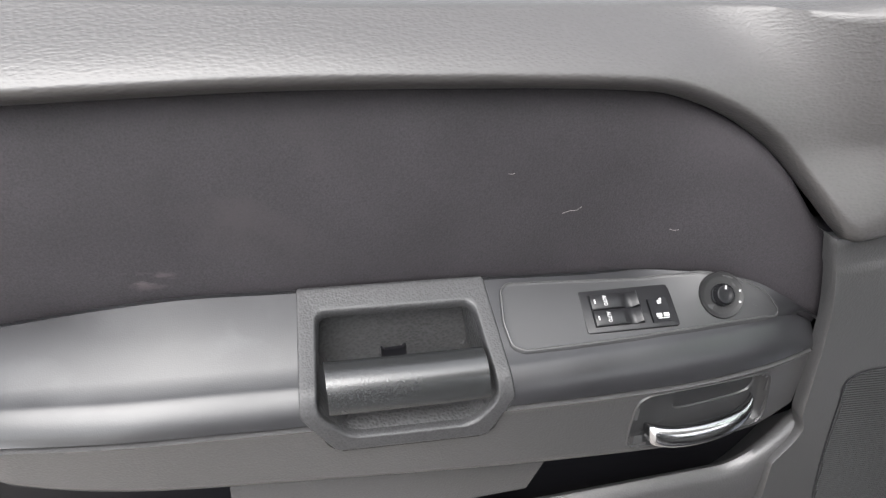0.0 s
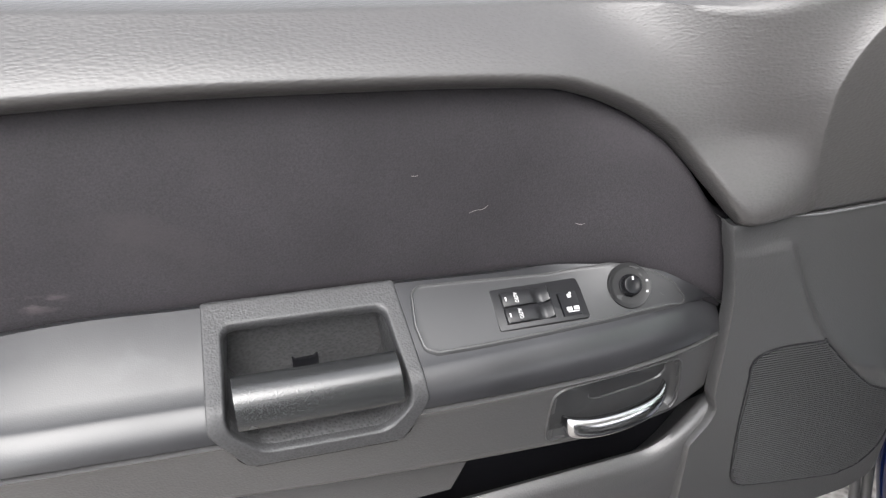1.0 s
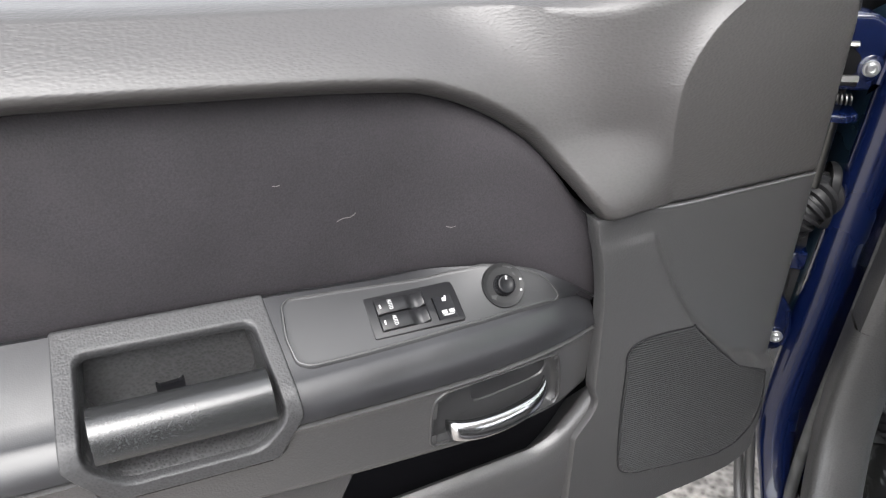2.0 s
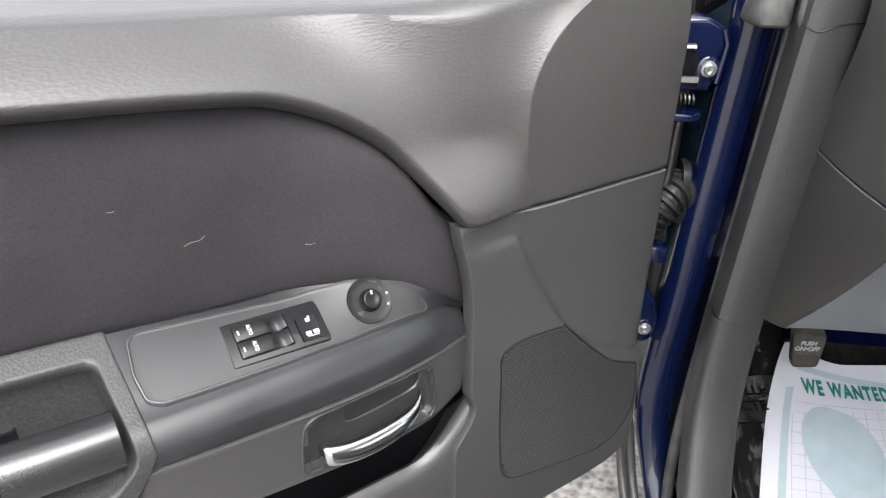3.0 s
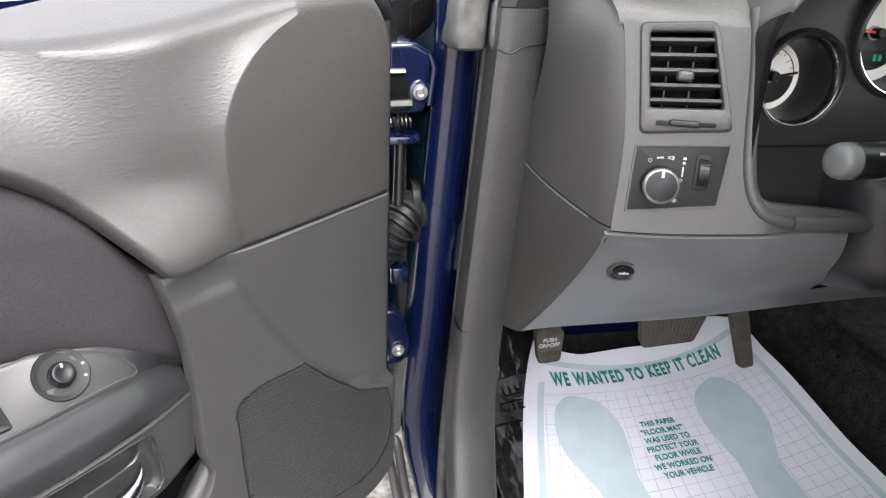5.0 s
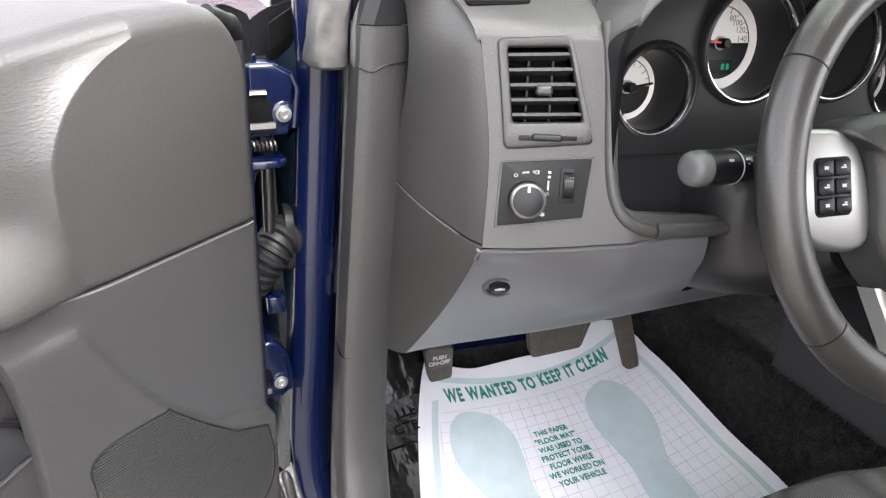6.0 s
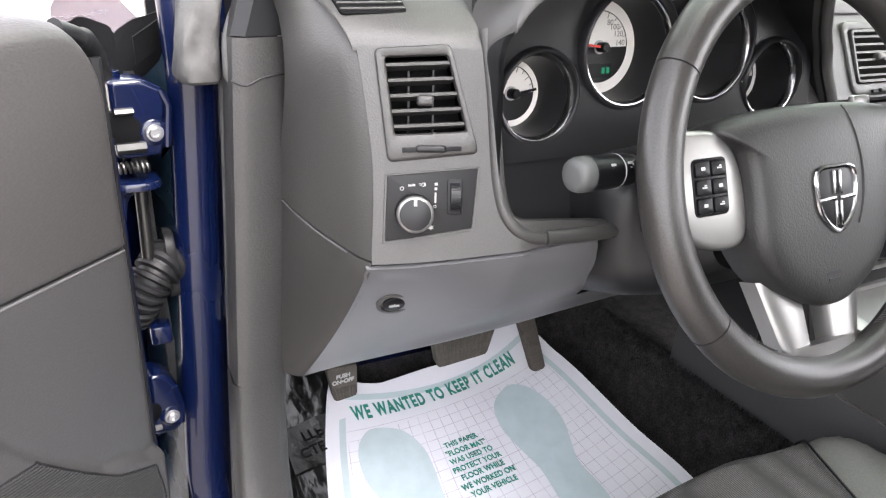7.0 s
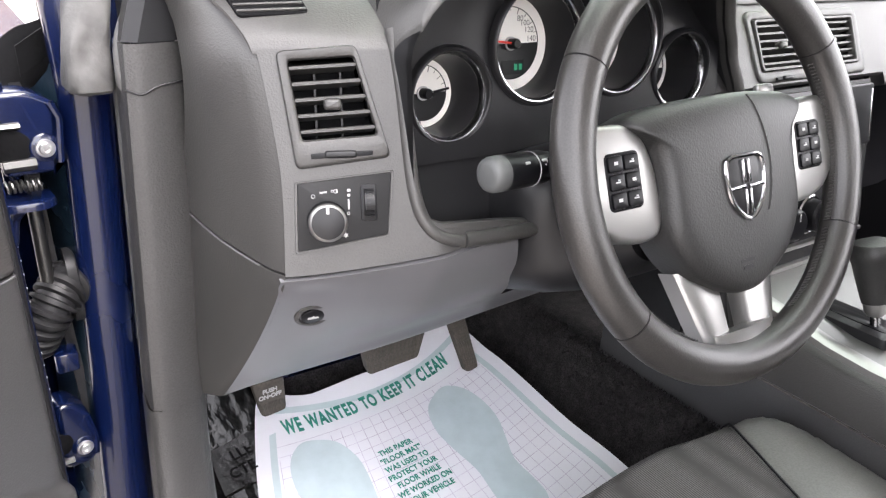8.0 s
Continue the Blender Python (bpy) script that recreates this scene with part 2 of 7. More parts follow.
def sheet(rows, closed=False, caps=False, bm=None, depth=None):
    """Faces between rows of points. closed: each row is a ring. caps: fills the first and last ring. depth: gives an open sheet thickness along a vector."""
    bm = bm or bmesh.new()
    vs = [[bm.verts.new(p) for p in row] for row in rows]
    n = len(rows[0])
    for a, b in zip(vs, vs[1:]):
        for i in range(n if closed else n - 1):
            j = (i + 1) % n
            bm.faces.new((a[i], a[j], b[j], b[i]))
    if caps and closed:
        bm.faces.new(vs[0])
        bm.faces.new(vs[-1])
    if depth is not None:
        back = [[bm.verts.new(Vector(p) + Vector(depth)) for p in row] for row in rows]
        for a, b in zip(back, back[1:]):
            for i in range(n - 1):
                bm.faces.new((a[i + 1], a[i], b[i], b[i + 1]))
        edge = [(vs[0][i], vs[0][i + 1], back[0][i], back[0][i + 1]) for i in range(n - 1)]
        edge += [(vs[-1][i], vs[-1][i + 1], back[-1][i], back[-1][i + 1]) for i in range(n - 1)]
        edge += [(vs[i][0], vs[i + 1][0], back[i][0], back[i + 1][0]) for i in range(len(vs) - 1)]
        edge += [(vs[i][-1], vs[i + 1][-1], back[i][-1], back[i + 1][-1]) for i in range(len(vs) - 1)]
        for a, b, c, d in edge:
            bm.faces.new((a, b, d, c))
    return bm


def tube(path, radius, sides=12, flat=1.0, caps=True, bm=None):
    """A round bar along a line; radius may be a list, flat squeezes it along its second side."""
    pts = [Vector(p) for p in path]
    rings, side = [], None
    for i, p in enumerate(pts):
        d = (pts[min(i + 1, len(pts) - 1)] - pts[max(i - 1, 0)]).normalized()
        if side is None:
            side = d.cross(Vector((0, 0, 1)) if abs(d.z) < 0.9 else Vector((1, 0, 0))).normalized()
        side = (side - d * side.dot(d)).normalized()
        up = side.cross(d)
        r = radius[i] if isinstance(radius, (list, tuple)) else radius
        rings.append([p + side * r * math.cos(2 * math.pi * k / sides) + up * r * flat * math.sin(2 * math.pi * k / sides) for k in range(sides)])
    return sheet(rings, closed=True, caps=caps, bm=bm)


def turned(profile, sides=40, bm=None, closed=False):
    """A lathe about the z axis of a profile of (radius, height)."""
    rings = [[(r * math.cos(2 * math.pi * k / sides), r * math.sin(2 * math.pi * k / sides), h) for k in range(sides)] for r, h in profile]
    if closed:
        rings.append(rings[0])
    bm = sheet(rings, closed=True, caps=not closed, bm=bm)
    bmesh.ops.remove_doubles(bm, verts=bm.verts, dist=1e-6)
    return bm


def plate(outline, low, high, bevel=0.0, seg=2, bm=None):
    """A slab of the outline (x, y) between two heights, with rounded upper edges."""
    bm = bm or bmesh.new()
    flat = [Vector((p[0], p[1])) for p in outline]
    area = sum(a.x * b.y - b.x * a.y for a, b in zip(flat, flat[1:] + flat[:1]))
    if area < 0:
        flat.reverse()
    n = len(flat)

    def inset(d):
        out = []
        for i in range(n):
            a, b, c = flat[i - 1], flat[i], flat[(i + 1) % n]
            e, f = (b - a).normalized(), (c - b).normalized()
            g = Vector((-e.y - f.y, e.x + f.x))
            g = g.normalized() if g.length > 1e-6 else Vector((-e.y, e.x))
            out.append(b + g * d / max(0.5, g.dot(Vector((-e.y, e.x)))))
        return out

    rows = [[(p.x, p.y, low) for p in flat]]
    if bevel:
        for k in range(seg + 1):
            a = math.pi / 2 * k / seg
            rows.append([(p.x, p.y, high - bevel + bevel * math.sin(a)) for p in inset(bevel * (1 - math.cos(a)))])
    else:
        rows.append([(p.x, p.y, high) for p in flat])
    return sheet(rows, closed=True, caps=True, bm=bm)


def rounded(w, h, r, n=4, cx=0.0, cy=0.0):
    """Outline of a rectangle with rounded corners."""
    out = []
    for k, (sx, sy) in enumerate(((1, 1), (-1, 1), (-1, -1), (1, -1))):
        for i in range(n + 1):
            a = math.pi / 2 * (k + i / n)
            out.append((cx + sx * (w / 2 - r) + r * math.cos(a), cy + sy * (h / 2 - r) + r * math.sin(a)))
    return out


def corners(pts, r, n=4):
    """A polygon with its corners rounded."""
    out = []
    p = [Vector(q) for q in pts]
    for a, b, c in zip(p[-1:] + p[:-1], p, p[1:] + p[:1]):
        u, v = b + (a - b).normalized() * r, b + (c - b).normalized() * r
        out += [u * (1 - t) ** 2 + 2 * b * t * (1 - t) + v * t * t for t in steps(0, 1, n)]
    return [tuple(q) for q in out]


def block(x0, x1, y0, y1, z0, z1, bevel=0.0, seg=2):
    bm = bmesh.new()
    bmesh.ops.create_cube(bm, size=1.0)
    for v in bm.verts:
        v.co = Vector((x0 + (v.co.x + 0.5) * (x1 - x0), y0 + (v.co.y + 0.5) * (y1 - y0), z0 + (v.co.z + 0.5) * (z1 - z0)))
    if bevel:
        bmesh.ops.bevel(bm, geom=list(bm.edges), offset=bevel, segments=seg, affect="EDGES", profile=0.5)
    return bm


def basis(at, x, y):
    """A frame with its origin at a place, its x axis along x and its y axis near y."""
    x = Vector(x).normalized()
    z = x.cross(Vector(y)).normalized()
    y = z.cross(x)
    return Matrix(((x.x, y.x, z.x, at[0]), (x.y, y.y, z.y, at[1]), (x.z, y.z, z.z, at[2]), (0, 0, 0, 1)))


def words(name, text, size, m, material, parent, space=1.0, squeeze=1.0, thick=0.0003, bend=None, bold=0.022):
    """Raised lettering as a mesh, centred on the frame m."""
    cu = bpy.data.curves.new(name, "FONT")
    cu.body, cu.size, cu.align_x, cu.align_y, cu.extrude, cu.space_character = text, size, "CENTER", "CENTER", thick, space
    cu.offset = size * bold
    tmp = new(name + "_tmp", cu)
    me = bpy.data.meshes.new_from_object(tmp.evaluated_get(bpy.context.evaluated_depsgraph_get()))
    bpy.data.objects.remove(tmp)
    bm = bmesh.new()
    bm.from_mesh(me)
    bpy.data.meshes.remove(me)
    for v in bm.verts:
        v.co.x *= squeeze
        if bend:
            v.co = Vector(bend(v.co))
    return part(name, bm, material, parent, m=m, sharp=60)


# ---------------------------------------------------------------- ground
def ground():
    bm = bmesh.new()
    xs = [-400, -60, -12, -4, -2, -1, 0, 1, 2, 4, 12, 60, 400]
    sheet([[(x, y, 0.0) for x in xs] for y in xs], bm=bm)
    ob = part("ground", bm, ASPHALT)
    tagged(ob, "pale worn asphalt ground under the car", "ground", kind="structure")


ground()


def far_wall():
    """A plain brick frontage far beyond the bonnet."""
    ob = part("backdrop", block(-30, 30, 16.0, 16.4, 0.0, 5.0, 0.02), BRICK)
    tagged(ob, "blurred reddish brick frontage far beyond the car", "wall", kind="structure")


far_wall()

# ---------------------------------------------------------------- the open door
HINGE = Vector((-0.8746, 0.3641, 0.0))
ALONG, INWARD = Vector((-0.7304, -0.6830, 0.0)), Vector((0.6830, -0.7304, 0.0))
# door frame: x from the hinge to the free edge, y towards the cabin side, z up
DOOR = Matrix(((ALONG.x, INWARD.x, 0, HINGE.x), (ALONG.y, INWARD.y, 0, HINGE.y), (0, 0, 1, 0), (0, 0, 0, 1)))

LIP = [(0.085, 0.7118), (0.105, 0.7130), (0.20, 0.7168), (0.276, 0.7200), (0.288, 0.7212), (0.32, 0.724), (0.338, 0.7235), (0.355, 0.723), (0.372, 0.742), (0.389, 0.765), (0.415, 0.791), (0.447, 0.812), (0.475, 0.824), (0.50, 0.831), (0.65, 0.844), (0.78, 0.851), (0.90, 0.853), (1.22, 0.862)]
BELT = [(0.0935, 0.815), (0.0955, 0.842), (0.0985, 0.860), (0.103, 0.876), (0.109, 0.888), (0.118, 0.898), (0.130, 0.905), (0.16, 0.909), (0.2, 0.908), (0.29, 0.894), (0.40, 0.882), (0.64, 0.891), (0.9, 0.906), (1.22, 0.920)]
RIDGE = [(0.50, 0.16), (0.52, 0.172), (0.583, 0.228), (0.613, 0.247), (0.652, 0.268), (0.725, 0.287), (0.753, 0.294), (0.79, 0.298), (0.815, 0.297), (0.828, 0.293), (0.843, 0.285), (0.862, 0.269), (0.877, 0.247), (0.889, 0.222), (0.8955, 0.19), (0.8985, 0.14), (0.90, 0.10)]
FRONT = 0.0935


def smooth(t):
    t = min(max(t, 0.0), 1.0)
    return t * t * (3 - 2 * t)


def facet(u):
    return 0.054 + 0.05 * (u - 0.10) + lerp([(FRONT, -0.013), (0.0945, -0.006), (0.098, -0.0018), (0.103, -0.0003), (0.108, 0.0)], u)


def trim_top(u):
    """Height at which the trim's face turns into its top: a tight roll ahead, a soft lean further back."""
    return lerp(BELT, u) - 0.016 + 0.012 * smooth((u - 0.30) / 0.12)


LIP_LINE = [Vector((u, lerp(LIP, u))) for u in steps(0.352, 0.56, 80) + steps(0.57, 1.24, 40)]


def from_lip(u, z):
    """Distance from the trim's lower lip, along the cloth and round its front corner."""
    p, best = Vector((u, z)), 9.0
    for a, b in zip(LIP_LINE, LIP_LINE[1:]):
        t = min(max((p - a).dot(b - a) / (b - a).length_squared, 0.0), 1.0)
        best = min(best, (a + (b - a) * t - p).length)
    return best


def trim_field(u, z):
    """The trim behind the ridge: fullest along its lower lip, leaning away above it."""
    low = smooth((0.79 - z) / 0.06)
    full = 0.028 + (0.017 + 0.03 * low) * smooth((0.50 - u) / 0.16)
    t = (from_lip(u, z) / 0.050) ** 2
    return full - 0.078 * t / (1 + 0.6 * t) * smooth((u - 0.315) / 0.20)


def trim_depth(u, z):
    """How far the upper trim stands towards the cabin."""
    r = lerp(RIDGE, z)
    if u < r:
        return facet(u)
    field = trim_field(u, z) + (facet(r) - trim_field(r, z)) * math.exp(-(u - r) / 0.026)
    h = z - lerp(LIP, u)
    return field - 0.010 * smooth((u - 0.352) / 0.03) * max(0.0, 1 - h / 0.0105) ** 1.6


def insert_depth(u):
    return 0.004 + 0.045 * smooth((0.52 - u) / 0.17)


def door_upper(parent):
    """The upper trim; one of its columns follows the ridge, so that the crease beside the front facet stays crisp."""
    front = [0.0, 0.002, 0.004, 0.009, 0.015, 0.022, 0.03, 0.04, 0.055, 0.075] + steps(0.11, 0.93, 18) + [0.96, 0.985, 1.0]
    back = [0.0006, 0.0015, 0.0028, 0.0045, 0.007, 0.010, 0.014] + steps(0.02, 0.30, 34) + steps(0.315, 1.0, 50)

    def place(s, q):
        """The u at which the share s of the facet (below 1) or of the field behind it crosses the height share q."""
        def gap(u):
            zl, zt = lerp(LIP, u) + 0.002, trim_top(u)
            r = max(lerp(RIDGE, zl + (zt - zl) * q), FRONT + 0.002)
            return (FRONT + (r - FRONT) * s if s <= 1 else r + (1.22 - r) * (s - 1)) - u
        lo, hi = FRONT, 1.22
        for _ in range(26):
            m = (lo + hi) / 2
            lo, hi = (m, hi) if gap(m) > 0 else (lo, m)
        return (lo + hi) / 2

    rows = []
    for s in front + [1 + b for b in back]:
        u = place(s, 0.0)
        zl = lerp(LIP, u)
        row = [(u, trim_depth(u, zl) - 0.022, zl - 0.001), (u, trim_depth(u, zl) - 0.008, zl - 0.004), (u, trim_depth(u, zl) - 0.002, zl - 0.001)]
        for k in range(41):
            q = 0.55 * k / 40 + 0.45 * (k / 40) ** 2
            u = place(s, q)
            zl, zt = lerp(LIP, u) + 0.002, trim_top(u)
            z = zl + (zt - zl) * q
            row.append((u, trim_depth(u, z), z))
        zt, n = lerp(BELT, u), row[-1][1]
        for k in range(1, 7):
            a = math.pi / 2 * k / 6
            f = smooth((u - 0.30) / 0.12)
            row.append((u, n - 0.022 * ((1 - math.cos(a)) * (1 - f) + f * k / 6), trim_top(u) + (zt - trim_top(u)) * math.sin(a)))
        row += [(u, n - 0.06, zt + 0.001), (u, -0.125, zt - 0.002), (u, -0.13, zt - 0.03)]
        rows.append(row)
    rows.insert(0, [(p[0] + 0.0005, p[1] - 0.03, p[2]) for p in rows[0]])
    part("upper_trim", sheet(rows), VINYL, parent, "grained charcoal vinyl upper trim", DOOR, sharp=50)


ARM = {
    "zi": [(0.345, 0.639), (0.352, 0.644), (0.378, 0.661), (0.406, 0.675), (0.44, 0.6805), (0.5, 0.6805), (0.62, 0.689), (0.76, 0.698), (0.85, 0.704), (0.95, 0.700), (1.02, 0.672)],
    "ni": [(0.345, 0.050), (0.39, 0.038), (0.44, 0.022), (0.5, 0.005), (1.02, 0.005)],
    "zf": [(0.345, 0.634), (0.39, 0.645), (0.44, 0.647), (0.5, 0.649), (0.62, 0.652), (0.76, 0.660), (0.85, 0.667), (0.95, 0.672), (1.02, 0.662)],
    "nf": [(0.345, 0.056), (0.39, 0.068), (0.44, 0.074), (0.5, 0.078), (0.62, 0.08), (0.85, 0.08), (0.95, 0.072), (1.02, 0.03)],
    "zs": [(0.345, 0.612), (0.39, 0.613), (0.44, 0.613), (0.5, 0.616), (0.62, 0.624), (0.76, 0.635), (0.85, 0.643), (0.95, 0.650), (1.02, 0.652)],
    "zb": [(0.345, 0.541), (0.39, 0.535), (0.44, 0.536), (0.5, 0.542), (0.62, 0.556), (0.76, 0.575), (0.85, 0.588), (0.95, 0.608), (1.02, 0.64)],
}


CUP = [(0.512, 0.5565), (0.5135, 0.575), (0.5115, 0.598), (0.506, 0.606), (0.495, 0.6085), (0.45, 0.6070), (0.405, 0.6045), (0.392, 0.601), (0.3875, 0.590), (0.3825, 0.557), (0.3860, 0.5470), (0.396, 0.5450), (0.45, 0.5480), (0.498, 0.5525)]


def inside(poly, x, y):
    hit = False
    for (x0, y0), (x1, y1) in zip(poly, poly[1:] + poly[:1]):
        if (y0 > y) != (y1 > y) and x < x0 + (y - y0) * (x1 - x0) / (y1 - y0):
            hit = not hit
    return hit


def arm(key, u):
    return lerp(ARM[key], u)


def arm_section(u):
    """The armrest's outline at u, from the cloth over the top and round the front edge down to the seam."""
    zi, ni, zf, nf, zs = (arm(k, u) for k in ("zi", "ni", "zf", "nf", "zs"))
    row = [(u, ni - 0.02, zi - 0.004), (u, ni, zi - 0.003), (u, ni + 0.004, zi)]
    c = nf - 0.018
    for k in range(1, 7):
        t = k / 6
        row.append((u, ni + 0.004 + (c - ni - 0.004) * t, zi + (zf - zi) * t + 0.0015 * math.sin(math.pi * t)))
    for n, d in ((0.0025, 0.0008), (0.0050, 0.0024), (0.0075, 0.0046), (0.0100, 0.0072), (0.0124, 0.0100), (0.0146, 0.0132), (0.0163, 0.0166), (0.0174, 0.0200), (0.0180, 0.0240)):
        row.append((u, c + n, max(zf - d, zs + 0.0015 + 0.008 * (0.024 - d))))
    row += [(u, nf - 0.0004, zs + 0.0012), (u, nf - 0.004, zs)]
    return row


def arm_top(u, s, lift=0.0):
    zi, ni, zf, nf = (arm(k, u) for k in ("zi", "ni", "zf", "nf"))
    return Vector((u, ni + 0.004 + (nf - 0.022 - ni) * s, zi + (zf - zi) * s + 0.0015 * math.sin(math.pi * s) + lift))


def door_armrest(parent):
    def drawn(u, at, way):
        """A section near the pull pocket, its lower half leaning towards the pocket's foot."""
        k = max(0.0, 1 - abs(u - at) / 0.02)
        zf, zb = arm("zf", u), arm("zs", u) - 0.022
        return [(p[0] + way * k * 0.012 * min(max((zf + 0.001 - p[2]) / (zf - zb), 0.0), 1.0), p[1], p[2]) for p in arm_section(u)]

    part("armrest_rear", sheet([drawn(u, 0.7578, -1) for u in steps(0.7578, 0.78, 10) + steps(0.785, 1.02, 60)]), SOFT, parent, "scuffed black soft armrest pad", DOOR)
    part("armrest_front", sheet([drawn(u, 0.6182, 1) for u in steps(0.345, 0.595, 100) + steps(0.598, 0.6182, 10)]), SOFT, parent, "black soft armrest pad", DOOR)
    # hard band below the seam, with an opening for the release handle
    bm, grid = bmesh.new(), {}
    us = steps(0.345, 0.615, 66) + steps(0.617, 0.633, 16) + steps(0.6345, 0.742, 22) + steps(0.743, 0.759, 16) + steps(0.763, 1.02, 60)
    for i, u in enumerate(us):
        nf, zs, zb = arm("nf", u), arm("zs", u), arm("zb", u)
        inwards = min(u - 0.6185, 0.7575 - u)
        if inwards > 0:
            zf = arm("zf", u)
            zs = min(zs, zf - (zf - zs + 0.022) * lerp([(0.0, 0.0), (0.0098, 0.86), (0.0195, 1.0)], inwards) + 0.0008)
        side = [(nf - 0.004, zs - 0.0015), (nf + 0.0005, zs - 0.003)]
        for k in range(1, 22):
            z = zs - 0.003 + (zb + 0.004 - zs + 0.003) * k / 22
            t = (arm("zs", u) - z) / (arm("zs", u) - zb)
            side.append((nf - 0.001 - 0.005 * t, z))
        side += [(nf - 0.0075, zb + 0.002), (nf - 0.011, zb), (0.02, zb + 0.004)]
        for k, (n, z) in enumerate(side):
            grid[i, k] = bm.verts.new((u, n, z))
    hole = [(0.448 + (x - 0.448) * 0.97, 0.576 + (y - 0.576) * 0.97) for x, y in CUP]
    for i in range(len(us) - 1):
        for k in range(25):
            q = (grid[i, k], grid[i + 1, k], grid[i + 1, k + 1], grid[i, k + 1])
            mid = sum((v.co for v in q), Vector()) / 4
            if k > 23 or not inside(hole, mid.x, mid.z):
                bm.faces.new(q)
    part("armrest_band", bm, HARD, parent, "grey hard plastic band", DOOR)


def door_insert(parent):
    rows = []
    for u in steps(0.343, 1.22, 80):
        lo, hi = arm("zi", min(u, 1.02)) - 0.012, lerp(LIP, u) - 0.0025
        if u > 1.0:
            lo = 0.62
        n = insert_depth(u)
        rows.append([(u, n - 0.0015 - 0.004 * abs(2 * t - 1) ** 5 - 0.007 * max(0.0, 2 * t - 1) ** 4 - d, lo + (hi - lo) * t) for t, d in ((0, 0.012), (0.004, 0.006), (0.014, 0.0022), (0.032, 0.0005), (0.09, 0), (0.2, 0), (0.35, 0), (0.5, 0), (0.65, 0), (0.8, 0), (0.9, 0), (0.955, 0.0005), (0.980, 0.0022), (0.993, 0.005), (1, 0.010))])
    part("cloth_insert", sheet(rows), CLOTH, parent, "dark woven cloth insert with small scuffs", DOOR)


POD = [(0.09, 0.4965), (0.113, 0.502), (0.14, 0.5185), (0.165, 0.5270), (0.195, 0.552), (0.23, 0.587), (0.249, 0.613), (0.27, 0.645), (0.30, 0.70)]
HEM = [(0.09, 0.400), (0.0945, 0.385), (0.103, 0.370), (0.12, 0.360), (0.139, 0.3545), (0.18, 0.353), (0.224, 0.354), (0.36, 0.345), (1.2, 0.33)]


def lower_depth(u, z):
    """The lower trim: the facet ahead of the ridge, then a swollen field with the speaker housing."""
    r = lerp(RIDGE, z) if z > 0.5 else 0.16
    side = 0.062 + 0.002 * smooth((u - 0.31) / 0.04)
    base = facet(u) if u < r else facet(r) + (side - facet(r)) * smooth((u - r) / 0.07)
    k = smooth((lerp(POD, u) - z) / 0.011)
    roll = lerp([(FRONT, -0.013), (0.0945, -0.006), (0.098, -0.0018), (0.103, -0.0003), (0.108, 0.0)], u)
    return base * (1 - k) + max(base, 0.066 + roll) * k


def inner_edge(z):
    """Where the lower trim ends along the cloth, the armrest and round the map pocket."""
    return lerp([(0.30, 0.36), (0.488, 0.36), (0.500, 0.353), (0.514, 0.343), (0.528, 0.3385), (0.546, 0.3438), (0.60, 0.3448), (0.64, 0.3465), (0.72, 0.362)], z)


GRILLE = [(0.3105, 0.555), (0.312, 0.571), (0.306, 0.582), (0.285, 0.586), (0.236, 0.5815), (0.228, 0.577), (0.198, 0.546), (0.162, 0.513), (0.150, 0.505), (0.122, 0.4915), (0.113, 0.487), (0.1105, 0.478), (0.105, 0.445), (0.111, 0.412), (0.131, 0.392), (0.150, 0.388), (0.167, 0.387), (0.252, 0.405), (0.283, 0.413), (0.298, 0.424), (0.304, 0.445), (0.309, 0.503)]


